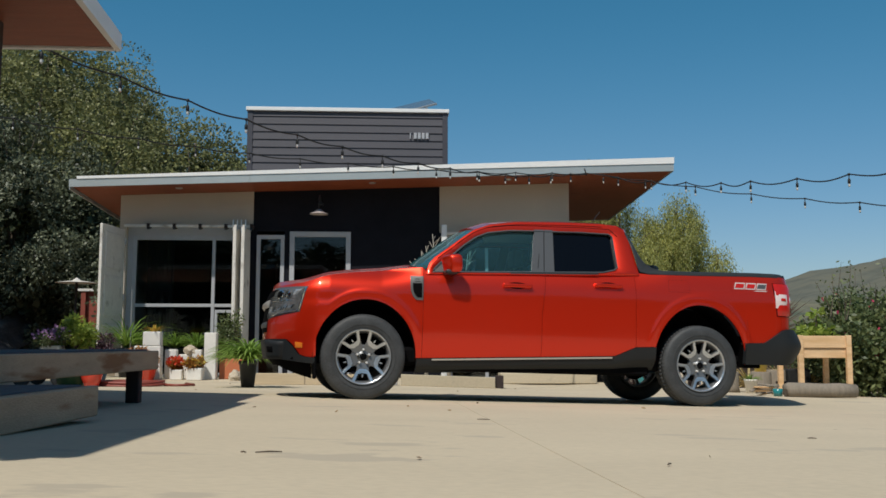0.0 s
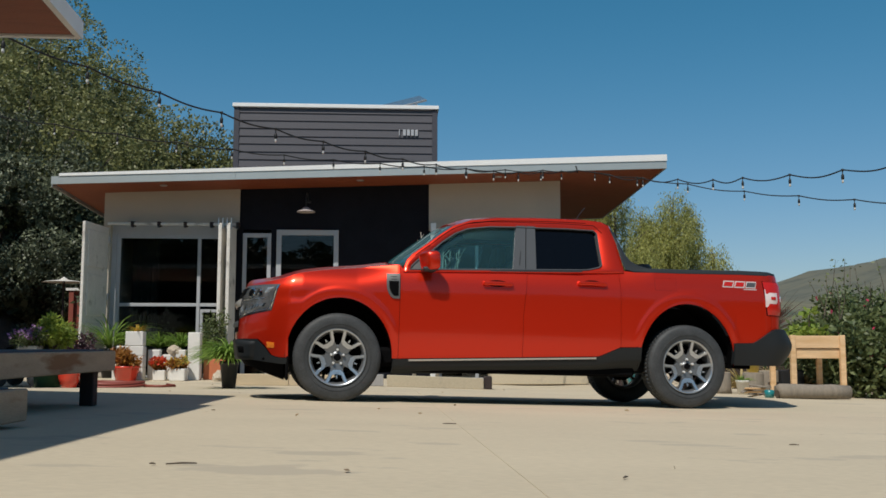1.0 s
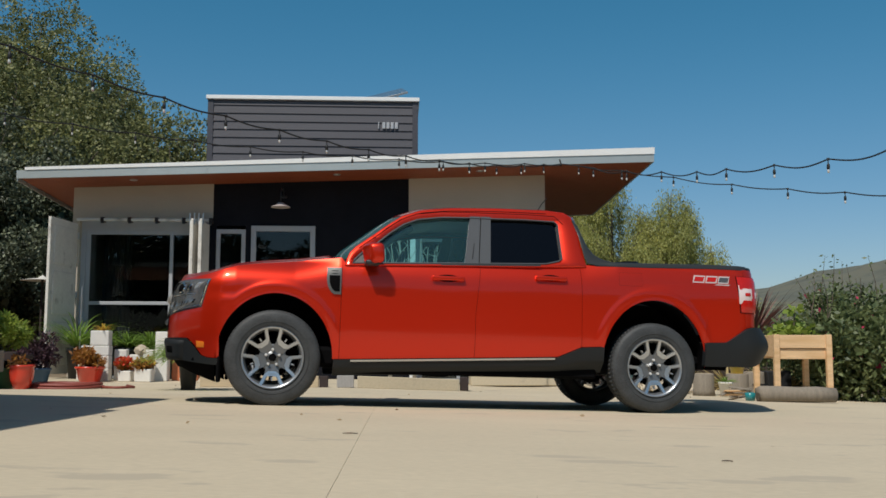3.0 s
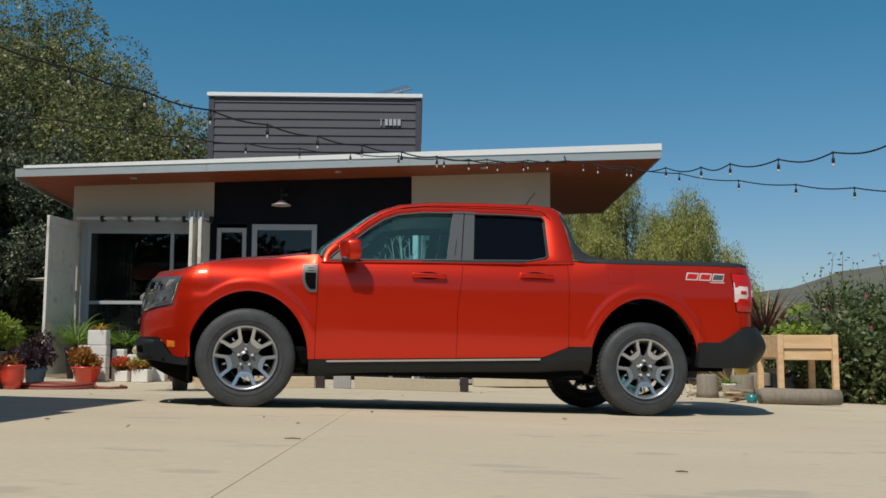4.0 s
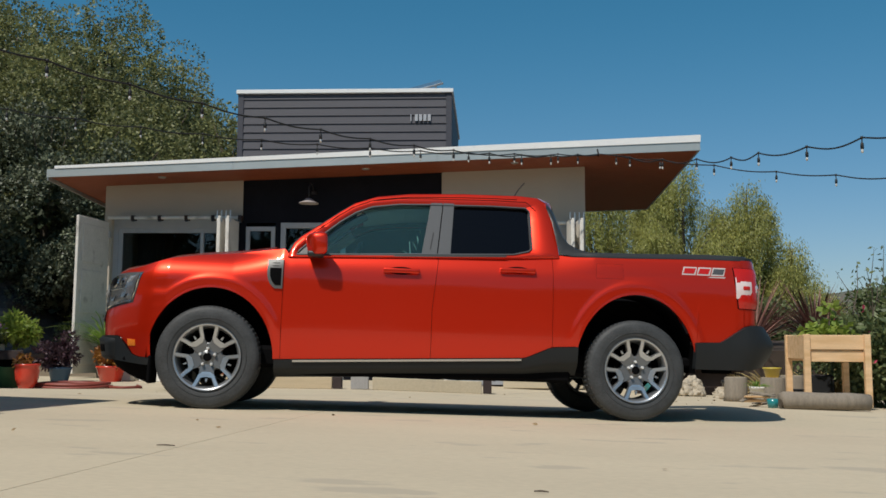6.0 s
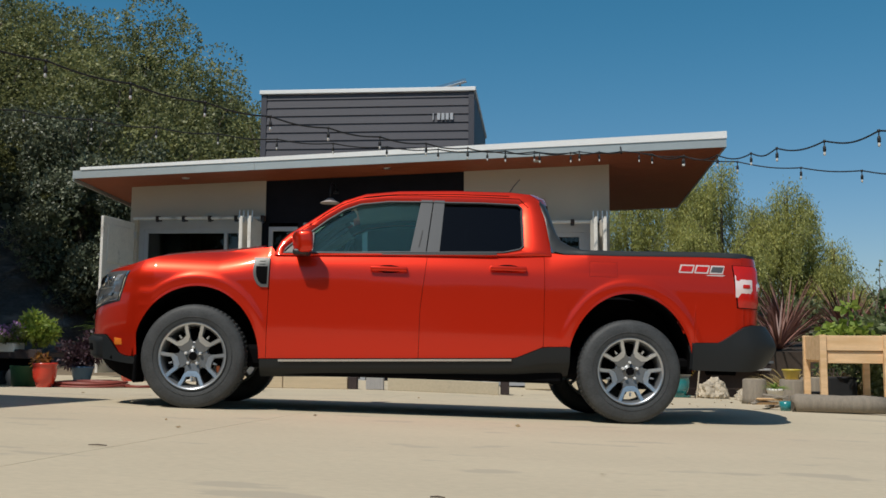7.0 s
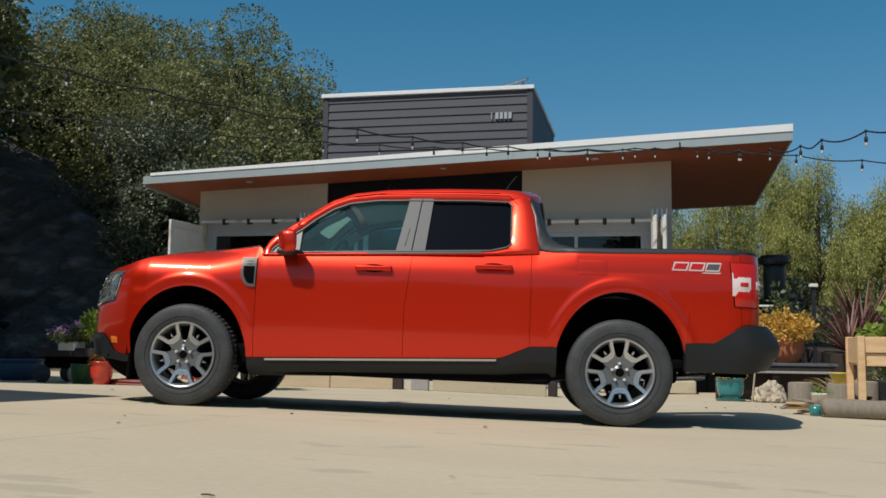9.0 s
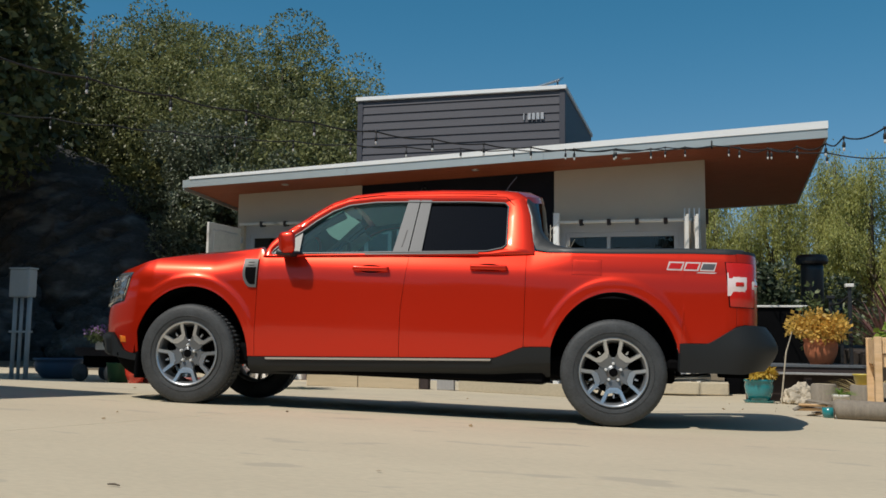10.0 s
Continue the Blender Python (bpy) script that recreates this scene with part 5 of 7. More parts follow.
def slab(bm, top_pts, depth):
    a = [bm.verts.new(p) for p in top_pts]
    b = [bm.verts.new(p - Vector((0, 0, depth))) for p in top_pts]
    bm.faces.new(a)
    bm.faces.new(b[::-1])
    for i in range(len(a)):
        j = (i + 1) % len(a)
        bm.faces.new((a[i], b[i], b[j], a[j]))


DATA = []
for bm_, n, m in zip(wheel_meshes(), ("tyre", "rim", "rim_lip", "brake_drum", "hub", "spoke", "spoke_facing", "wheel_nut", "centre_cap"), (RUBBER, GUNMETAL, ALLOY, UNDER, GUNMETAL, GUNMETAL, ALLOY, NUT, UNDER)):
    for one in (bm_ if isinstance(bm_, list) else [bm_]):
        DATA.append((mesh_of(one, n, m, n in ("tyre", "rim", "hub", "rim_lip")), n, m))
for x, y, side, spin in ((0.006, -0.745, 1, 0), (3.088, -0.745, 1, 2), (0.006, 0.745, -1, 20), (3.088, 0.745, -1, 35)):
    w = new("wheel")
    w.parent = truck
    w.matrix_local = pose(x, y, 0.362, 90 * side, 0, 0) @ pose(0, 0, 0, 0, 0, spin)
    for me, n, m in DATA:
        part(n, me, m, w)

# ---- trees ----
def tree(name, x, y, height, radius, label, mat, leaves, leaf, seed, base=0.25, trunk=0.2, droop=0.0, clumps=70, size=0.9, category="tree", shell=0.5):
    rng = np.random.default_rng(seed)
    t = thing(name, label, category, (x, y, gz(x, y) - 0.1))
    z0 = height * base
    cl = crown_clumps(rng, radius, height - z0 - size * 0.5, z0, clumps, size)
    b = tube([(0, 0, -0.3), (0.06, 0.03, height * 0.25), (-0.05, 0.08, height * 0.55), (0.1, 0, height * 0.85)], [trunk, trunk * 0.8, trunk * 0.5, trunk * 0.12], 9)
    for i in range(0, min(len(cl), 34)):
        c = Vector(cl[i][:3])
        s = Vector((0, 0.05, max(0.4, min(height * 0.7, c.z * 0.6))))
        mid = s.lerp(c, 0.5) + Vector((0, 0, 0.15 * radius))
        tube([s, mid, c], [trunk * 0.4, trunk * 0.2, trunk * 0.06], 5, b)
    part("trunk", b, BARK, t, smooth=True)
    pts, out = clump_points(cl, leaves, rng, shell)
    part("crown", leaf_mesh("crown", pts, leaf, mat, rng, aspect=0.6, droop=droop, outward=out, spread=0.9), mat, t)
    # core of dark leaves: the shade inside the crown put into their colour
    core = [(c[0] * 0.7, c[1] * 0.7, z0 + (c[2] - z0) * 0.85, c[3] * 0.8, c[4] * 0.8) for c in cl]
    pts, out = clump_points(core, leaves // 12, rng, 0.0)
    part("inner_crown_shade", leaf_mesh("inner_crown_shade", pts, leaf * 2.2, LEAF_DARK, rng, aspect=0.8), LEAF_DARK, t)
    return t


GREEN = "dense grey-green evergreen tree"
for i, (x, y, h, r, n) in enumerate([(-10.2, 30.6, 8.7, 3.1, 52000), (-11.6, 31.0, 10.6, 3.2, 56000), (-16.5, 36.0, 14.5, 3.8, 50000), (-11.0, 36.5, 11.8, 2.45, 58000), (-13.6, 37.0, 14.2, 3.6, 56000), (-7.6, 36.0, 9.9, 2.3, 34000), (-18.8, 31.5, 14.4, 3.8, 50000), (-22.2, 29.0, 15.8, 4.4, 32000), (-6.9, 29.5, 6.2, 2.2, 22000), (-14.6, 31.5, 10.5, 3.0, 44000), (-16.2, 40.0, 15.3, 3.6, 28000), (-11.8, 41.0, 13.4, 2.7, 26000), (-17.4, 33.5, 15.4, 3.4, 46000), (-20.5, 37.0, 17.3, 3.6, 28000)]):
    tree("evergreen_tree", x, y, h, r, GREEN + " beside the house", LEAF_OAK, int(n * 1.12), 0.130, 10 + i, base=0.04, clumps=105, size=1.0, trunk=0.25, shell=0.74)
tree("evergreen_tree", -14.4, 53.7, 15.5, 2.2, "tall grey-green tree far behind the others", LEAF_OAK, 34000, 0.135, 32, base=0.1, clumps=90, size=0.8)
tree("evergreen_tree", -6.0, 50.0, 11.0, 4.0, GREEN + " far behind the house", LEAF_OAK, 20000, 0.26, 33, base=0.1, clumps=80, size=1.1)
# trees added mostly out of view, towards the sun, to shade rocks and cart
SHADE = "large dark evergreen tree added to shade the rocks"
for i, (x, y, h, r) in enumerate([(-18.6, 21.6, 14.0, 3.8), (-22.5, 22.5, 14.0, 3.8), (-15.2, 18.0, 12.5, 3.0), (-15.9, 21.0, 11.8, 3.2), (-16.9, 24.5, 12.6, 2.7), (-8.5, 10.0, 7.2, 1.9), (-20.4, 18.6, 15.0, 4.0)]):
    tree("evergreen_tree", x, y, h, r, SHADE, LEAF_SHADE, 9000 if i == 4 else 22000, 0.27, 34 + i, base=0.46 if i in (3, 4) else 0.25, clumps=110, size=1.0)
# unseen trees added behind the walk, as a dark band for truck and panes to mirror
for i, (x, y, k, a) in enumerate([(-26, -14, 0.8, 20), (-19, -20, 0.75, 80), (-12, -24, 0.85, 140), (-5, -22, 0.7, 200), (2, -25, 0.85, 250), (9, -23, 0.75, 300), (16, -21, 0.85, 10), (22, -15, 0.8, 60), (27, -7, 0.75, 120), (30, 3, 0.8, 170)]):
    if i == 0:
        far_tree = c = tree("evergreen_tree", x, y, 8.6, 4.2, SHADE, LEAF_DARK, 8000, 0.46, 60, base=0.13, clumps=70, size=1.1)
    else:
        c = copy_thing(far_tree, pose(x, y, gz(x, y) - 0.1, 0, 0, a) @ Matrix.Diagonal((k * 1.2, k * 1.2, k, 1)))
    tagged(c, "unseen evergreen tree added to darken reflections")
for i, (x, y, r, h) in enumerate([(-5.5, 21.5, 0.9, 2.2), (-5.9, 24.4, 1.1, 3.4), (-9.5, 28.0, 1.9, 7.0), (-10.9, 27.6, 2.1, 8.0), (-7.2, 29.2, 1.7, 6.0), (-12.4, 28.6, 2.2, 8.8)]):
    tree("bush", x, y, h, r, "dark grey-green leafy bush beside the house", LEAF_SLATE, 26000 if h > 4 else 14000, 0.11, 50 + i, base=0.02, clumps=60, size=0.6, trunk=0.08, category="bush")


def pepper_tree(x, y, height, radius, seed, n):
    rng = np.random.default_rng(seed)
    g0 = gz(x, y) - 0.1
    height -= g0
    t = thing("pepper_tree", "weeping yellow-green pepper tree in sunlight", "tree", (x, y, g0))
    b = tube([(0, 0, -0.3), (0.1, 0, height * 0.3), (-0.1, 0.1, height * 0.6)], [0.22, 0.17, 0.08], 9)
    cl = []
    for k in range(int(7 + 6.5 * radius)):
        a, q = rng.uniform(0, 2 * math.pi), math.sqrt(rng.uniform(0.02, 1)) if k > 3 else 0.05 + 0.13 * k
        px, py = radius * q * math.cos(a), radius * q * math.sin(a)
        topz = height * (1 - 0.27 * q * q) * (1.04 if k == 0 else rng.uniform(0.92, 1.02) if k < 4 else rng.uniform(0.80, 1.0) if rng.uniform() < 0.5 else rng.uniform(0.48, 0.78))
        if k < 18:
            tube([(0, 0, height * 0.4), (px * 0.5, py * 0.5, topz * 0.85), (px, py, topz - 0.35)], [0.07, 0.035, 0.008], 5, b)
        drop = rng.uniform(0.28, 0.6) * topz
        cl.append((px, py, topz, drop))
    part("trunk", b, BARK, t, smooth=True)
    per = max(1, n // (len(cl) * 16))
    spots, ways = [], []
    for px, py, topz, drop in cl:
        for k in range(16):
            ox, oy = rng.normal(size=2) * 0.31
            top = topz - 0.02 - 1.0 * (ox * ox + oy * oy) - abs(rng.normal()) * 0.22
            f = rng.uniform(0, 1, per) ** 0.8
            run = drop * rng.uniform(0.35, 1.0)
            wob = rng.normal(size=(per, 3)) * (0.075 + 0.05 * (1 - f))[:, None]
            spots.append(np.stack([px + ox * (1 + 0.4 * f), py + oy * (1 + 0.4 * f), top - run * f], axis=1) + wob)
            ways.append(np.stack([np.full(per, ox), np.full(per, oy), np.full(per, -0.5)], axis=1))
    part("crown", leaf_mesh("crown", np.concatenate(spots), 0.112, LEAF_PEPPER, rng, aspect=0.26, droop=1.2, outward=np.concatenate(ways), spread=0.7), LEAF_PEPPER, t)


for i, (x, y, h, r, n) in enumerate([(7.7, 35.6, 7.2, 1.4, 32000), (5.6, 35.2, 6.5, 1.5, 26000), (8.6, 34.8, 6.75, 1.5, 34000), (9.9, 35.8, 5.7, 1.0, 14000), (10.85, 35.0, 6.25, 1.3, 32000), (12.35, 35.0, 4.3, 0.7, 9000), (13.2, 35.2, 2.9, 0.8, 7000), (3.7, 35.6, 6.3, 1.7, 24000), (2.0, 36.5, 6.2, 1.9, 16000), (8.9, 37.5, 4.4, 2.2, 9000), (14.2, 36.5, 2.4, 0.8, 4000)]):
    pepper_tree(x, y, h, r, 70 + i, int(n * 1.5))
# near-black bushes added to give the darkness under the pepper crowns
for i, (x, y, r, h) in enumerate([(4.9, 28.6, 1.3, 3.2), (6.7, 29.4, 1.4, 2.9), (9.0, 30.5, 1.5, 2.3), (11.2, 31.0, 1.5, 2.0)]):
    tree("bush", x, y, h, r, "dark green bush added for the darkness below the pepper trees", LEAF_DARK, 9000, 0.15, 150 + i, base=0.02, clumps=46, size=0.5, trunk=0.08, category="bush")

# ---- far hills ----
def ridge(name, dist, a0, a1, heights, depth, seed, label, mat=HILL):
    rng = np.random.default_rng(seed)
    n = 90
    rows = []
    for j in range(9):
        f = j / 8
        row = []
        for i in range(n + 1):
            u = i / n
            a = radians(a0 + (a1 - a0) * u)
            h = lerp_table(heights, u)
            d = dist - depth * (1 - f)
            k = noise.noise(Vector((u * 14, f * 3, seed))) * 0.14 + noise.noise(Vector((u * 45, f * 8, seed))) * 0.05
            row.append((d * math.sin(a), d * math.cos(a), -3 + (h * (1 + k) + 3) * (f ** 0.8)))
        rows.append(row)
    solid(name, sheet(rows, thick=(0, 0, -4)), mat, label, "hill", "structure", smooth=True)


ridge("backdrop_1", 900, 2, 60, [(0, 36), (0.25, 38), (0.36, 56), (0.42, 68), (0.47, 82), (0.55, 92), (1, 70)], 500, 3, "dry brown-green hills far away")
ridge("backdrop_2", 420, -12, 70, [(0, 16), (0.3, 17), (0.5, 19), (1, 20)], 250, 5, "low dry brown-green foothills", FOOTHILL)
ridge("backdrop_4", 600, 70, 190, [(0, 50), (0.5, 60), (1, 52)], 300, 8, "dry hills across the valley")
ridge("backdrop_5", 600, 190, 290, [(0, 52), (0.5, 62), (1, 60)], 300, 9, "dry hills across the valley")
ridge("backdrop_3", 700, -70, 2, [(0, 60), (0.5, 45), (1, 34)], 400, 7, "dry hills behind the trees")

# ---- rocks ----
def boulder(name, x, y, z, size, mat, seed, label, sub=3, rough=0.25, category="rock"):
    b = bmesh.new()
    bmesh.ops.create_icosphere(b, subdivisions=sub, radius=1)
    for v in b.verts:
        p = v.co.copy()
        k = 1 + rough * noise.noise(p * 1.1 + Vector((seed, 0, 0))) - rough * 0.8 * abs(noise.noise(p * 3.1 + Vector((0, 0, seed * 3)))) + rough * 0.12 * noise.noise(p * 14) + rough * 0.6 * noise.noise(p * 2.6 + Vector((0, seed, 0))) + rough * 0.25 * noise.noise(p * 6 + Vector((0, 0, seed)))
        v.co = Vector((p.x * size[0], p.y * size[1], p.z * size[2])) * k
    ob = solid(name, b, mat, label, category)
    ob.matrix_world = pose(x, y, z, 0, 0, seed * 37)
    return ob


def outcrop():
    """A long sloping rock face with slanting ledges, high at its far end."""
    rows = []
    n, m = 150, 70
    for j in range(m + 1):
        v = j / m
        row = []
        for i in range(n + 1):
            u = i / n
            x = -24.0 + 13.8 * u
            top = lerp_table([(-24, 9.6), (-17.2, 6.9), (-14.2, 5.1), (-12.2, 3.4), (-11.0, 1.9), (-10.2, 0.4)], x)
            z = -0.4 + (top + 0.4) * math.sin(v * math.pi / 2)
            p = Vector((x, v * 4, z))
            slant = Vector((x * 0.8 + z * 0.75, 0, z * 0.8 - x * 0.5))
            ledge = abs(noise.noise(Vector((slant.x * 0.35, 0, slant.z * 1.5)))) * 1.5
            lump = noise.noise(p * 0.45) * 0.9 + noise.noise(p * 1.3) * 0.35 + noise.noise(p * 3.5) * 0.12 + noise.noise(p * 9) * 0.03
            y = 25.6 + 3.2 * v ** 1.6 + 0.35 * (x + 12) * -0.15 - ledge * 0.55 - lump * 0.6
            row.append((x + 0.2 * noise.noise(p * 1.1 + Vector((7, 0, 0))), y, z + (0.35 * noise.noise(Vector((x * 0.9, 3, 0))) + 0.15 * noise.noise(Vector((x * 3, 5, 0)))) * v))
        rows.append(row)
    rows.append([(x, y + 2.5, -0.6) for x, y, z in rows[-1]])
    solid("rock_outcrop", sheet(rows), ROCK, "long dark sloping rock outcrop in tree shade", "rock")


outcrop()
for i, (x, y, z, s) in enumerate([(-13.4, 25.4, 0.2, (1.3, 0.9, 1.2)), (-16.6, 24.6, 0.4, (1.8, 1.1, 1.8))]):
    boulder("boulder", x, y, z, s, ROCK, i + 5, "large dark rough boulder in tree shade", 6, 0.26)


# ---- pots and plants ----
def pot(name, x, y, r, h, mat, label, profile="round", z=None, saucer=False, square=False):
    z = gz(x, y) if z is None else z
    t = thing(name, label, "plant pot", (x, y, z))
    if square:
        part("body", box(-r, r, -r, r, 0, h, 0.012), mat, t)
        part("soil", box(-r + 0.02, r - 0.02, -r + 0.02, r - 0.02, h - 0.02, h + 0.004), SOIL, t)
        return t
    if profile == "round":
        pr = [(0, 0), (r * 0.62, 0), (r * 0.9, h * 0.4), (r * 0.98, h * 0.72), (r * 0.93, h * 0.88), (r * 1.02, h * 0.92), (r * 1.02, h), (r * 0.9, h), (r * 0.86, h * 0.85), (0, h * 0.85)]
    elif profile == "cone":
        pr = [(0, 0), (r * 0.7, 0), (r * 0.96, h * 0.85), (r * 1.04, h * 0.86), (r * 1.04, h), (r * 0.92, h), (r * 0.88, h * 0.88), (0, h * 0.88)]
    else:
        pr = [(0, 0), (r, 0), (r, h), (r * 0.9, h), (r * 0.88, h * 0.9), (0, h * 0.9)]
    part("body", lathe(pr, 28), mat, t, smooth=True)
    if saucer:
        part("saucer", lathe([(0, 0.0), (r * 0.95, 0.0), (r * 1.08, 0.03), (r * 1.0, 0.032), (r * 0.9, 0.012)], 28, centre=(0, 0, -0.001)), mat, t)
    part("soil", lathe([(0, h * 0.88), (r * 0.87, h * 0.885)], 20), SOIL, t)
    return t


def plant(name, x, y, z, clumps, n, leaf, mat, label, seed, aspect=0.45, droop=0.2, flowers=None, category="plant", shell=0.1):
    """A leafy plant of clumps given from its foot; flowers: (count, size, material)."""
    rng = np.random.default_rng(seed)
    t = thing(name, label, category, (x, y, z))
    b = bmesh.new()
    for c in clumps[:10]:
        tube([(0, 0, -0.02), (c[0] * 0.5, c[1] * 0.5, c[2] * 0.6), c[:3]], [0.012, 0.008, 0.004], 5, b)
    part("stems", b, BARK, t)
    pts, out = clump_points(clumps, n, rng, shell)
    part("leaves", leaf_mesh("leaves", pts, leaf, mat, rng, aspect=aspect, droop=droop, outward=out, spread=0.8), mat, t)["kind"] = "stuff"
    if flowers:
        k, size, fm = flowers
        top = [(c[0], c[1], c[2] + c[4] * 0.25, c[3] * 1.05, c[4] * 0.95) for c in clumps]
        pts, out = clump_points(top, k * 5, rng, 0.92)
        keep = out[:, 2] > -0.25
        part("flowers", leaf_mesh("flowers", pts[keep], size, fm, rng, aspect=0.9, outward=out[keep], spread=0.5), fm, t)["kind"] = "stuff"
    return t


def blades(name, x, y, z, count, length, wide, mat, label, seed, up=0.7, arch_=0.5, category="plant"):
    """A tuft of strap leaves that arch outward."""
    rng = np.random.default_rng(seed)
    b = bmesh.new()
    for k in range(count):
        a = rng.uniform(0, 2 * math.pi)
        e = rng.uniform(up, 1.0)
        l = length * rng.uniform(0.6, 1.1)
        d = Vector((math.cos(a), math.sin(a), 0))
        s = Vector((-math.sin(a), math.cos(a), 0))
        pts = []
        for j in range(6):
            f = j / 5
            out = l * f * math.cos(math.asin(min(1, e))) + l * arch_ * 0.45 * f * f
            h = l * f * e - l * arch_ * 0.55 * f ** 3
            wd = wide * (1 - f) ** 0.6 * (0.5 + 0.5 * min(1, f * 5))
            pts.append((d * out + Vector((0, 0, h)), wd))
        rows = [[p - s * w * 0.5, p + Vector((0, 0, -w * 0.15)), p + s * w * 0.5] for p, w in pts]
        sheet(rows, b)
    ob = thing(name, label, category, (x, y, z))
    part("foliage", b, mat, ob)["kind"] = "stuff"
    return ob


def ball_clumps(r, h, k, seed, lift=0.0, size=0.45):
    rng = np.random.default_rng(seed)
    out = []
    for _ in range(k):
        d = rng.normal(size=3)
        d /= np.linalg.norm(d)
        q = rng.uniform(0.3, 0.9)
        out.append((d[0] * r * q, d[1] * r * q, lift + h * 0.5 + d[2] * h * 0.45 * q, r * size, h * size * 0.7))
    return out


# ---- things by the house front ----
pot("plant_pot", -1.95, 13.2, 0.125, 0.37, BLACKPOT, "tall tapered black plastic pot", "cone")
blades("fern", -1.95, 13.2, gz(-1.95, 13.2) + 0.36, 320, 0.58, 0.045, LEAF_FERN, "bright green fern spilling over a tall black pot", 3, 0.4, 0.95)
solid("block_pillar", box(-3.14, -2.94, 16.22, 16.42, gz(-3, 16.3), 0.685, 0.01), WHITEBLOCK, "slim white concrete block pillar", "pillar")
stack = thing("block_stack", "stepped stack of white concrete blocks", "blocks", (-4.0, 16.3, gz(-4, 16.3)))
for x0, x1, z0, z1 in ((-0.36, 0.14, 0.0, 0.2), (-0.34, 0.14, 0.203, 0.4), (-0.30, 0.14, 0.403, 0.56), (-0.16, 0.13, 0.563, 0.80)):
    part("block", box(x0, x1, -0.1, 0.1, z0, z1, 0.01), WHITEBLOCK, stack)
for i, (x, w, h) in enumerate(((-3.74, 0.2, 0.5), (-3.50, 0.22, 0.42), (-3.30, 0.16, 0.5), (-3.66, 0.3, 0.22))):
    y = 16.42 + 0.03 * (i % 2)
    solid("white_block", box(x - w / 2, x + w / 2, y, y + 0.14, gz(x, y), gz(x, y) + h, 0.012), WHITEBLOCK, "rough white concrete block", "block")
boulder("stone", -3.42, 16.5, 0.33, (0.13, 0.10, 0.10), PALEROCK, 4, "pale broken stone on the white blocks", 3).location.z = 0.38
pot("plant_pot", -3.54, 16.05, 0.10, 0.17, WHITEBLOCK, "small white square concrete pot", square=True)
plant("flowering_plant", -3.58, 16.05, gz(-3.5, 16.05) + 0.16, ball_clumps(0.16, 0.22, 7, 5), 500, 0.06, LEAF_RUST, "small plant with bright red flowers", 6, flowers=(60, 0.055, PETAL_RED))
pot("plant_pot", -3.22, 15.95, 0.125, 0.2, WHITEBLOCK, "white square concrete pot", square=True)
plant("rust_plant", -3.22, 15.95, gz(-3.2, 15.95) + 0.19, ball_clumps(0.19, 0.22, 8, 8), 700, 0.06, LEAF_RUST, "bushy plant with rust and yellow leaves", 9, flowers=(26, 0.045, LEAF_YELLOW))
solid("terracotta_trough", box(-2.92, -2.50, 16.45, 16.67, gz(-2.7, 16.6), 0.24, 0.012), TERRA, "red clay planter against the house wall", "planter")
boulder("stone", -2.55, 15.9, -0.05, (0.16, 0.12, 0.12), PALEROCK, 7, "pale wedge of stone on the concrete", 3)
boulder("stone", -2.25, 15.7, -0.09, (0.14, 0.10, 0.07), PALEROCK, 8, "pale flat stone on the concrete", 3)
for i, (x, r, n) in enumerate(((-4.68, 0.95, 110), (-4.2, 0.6, 100), (-3.82, 0.52, 110), (-3.45, 0.55, 110), (-3.2, 0.45, 80))):
    blades("palm_fern", x, 17.15, gz(x, 17.15) + 0.5, n, r * 1.02, 0.035, LEAF_FERN, "green palm-like fern by the window", 20 + i, 0.45, 0.7)
    pot("plant_pot", x, 17.15, 0.17, 0.52, BLACKPOT, "black plastic nursery pot", "cone")
pot("plant_pot", -2.86, 17.1, 0.14, 0.3, WHITEBLOCK, "plain white round pot", "straight")
plant("olive_shrub", -2.86, 17.1, gz(-2.86, 17.1) + 0.26, ball_clumps(0.26, 0.9, 16, 31), 1500, 0.07, LEAF_BUSH, "small grey-green shrub by the folded doors", 32)
blades("grass_tuft", -4.0, 16.3, gz(-4, 16.3) + 0.78, 40, 0.22, 0.025, LEAF_YELLOW, "small yellow-green tuft on the block stack", 27, 0.5, 0.6)
solid("cane", tube([(-4.55, 16.9, gz(-4.55, 16.9)), (-4.56, 16.92, 1.45)], 0.012, 7), STEEL, "thin upright pale pole by the window", "pole")

# red pots, hose, wagon
pot("plant_pot", -4.09, 13.3, 0.155, 0.31, REDGLAZE, "round bright red glazed pot", "round")
plant("seedling", -4.12, 13.3, gz(-4.12, 13.3) + 0.27, ball_clumps(0.11, 0.2, 6, 41), 150, 0.055, LEAF_RUST, "sparse young plant with green and tan leaves", 42)
pot("plant_pot", -4.02, 15.8, 0.22, 0.24, REDGLAZE, "wide low red glazed tub", "cone")
plant("rust_plant", -4.02, 15.8, gz(-4.02, 15.8) + 0.22, ball_clumps(0.26, 0.32, 12, 43), 1900, 0.07, LEAF_RUST, "rust-orange bushy plant in a red tub", 44)
pot("plant_pot", -4.68, 15.5, 0.17, 0.22, BLUETUB, "small dark blue plastic pot", "cone")
plant("dark_plant", -4.68, 15.5, gz(-4.68, 15.5) + 0.2, ball_clumps(0.33, 0.48, 14, 45), 1800, 0.08, leafy("purple_leaf", (0.025, 0.012, 0.02), (0.10, 0.05, 0.06), 0.2), "dark purple-leaved plant in a pot", 46)
hose = bmesh.new()
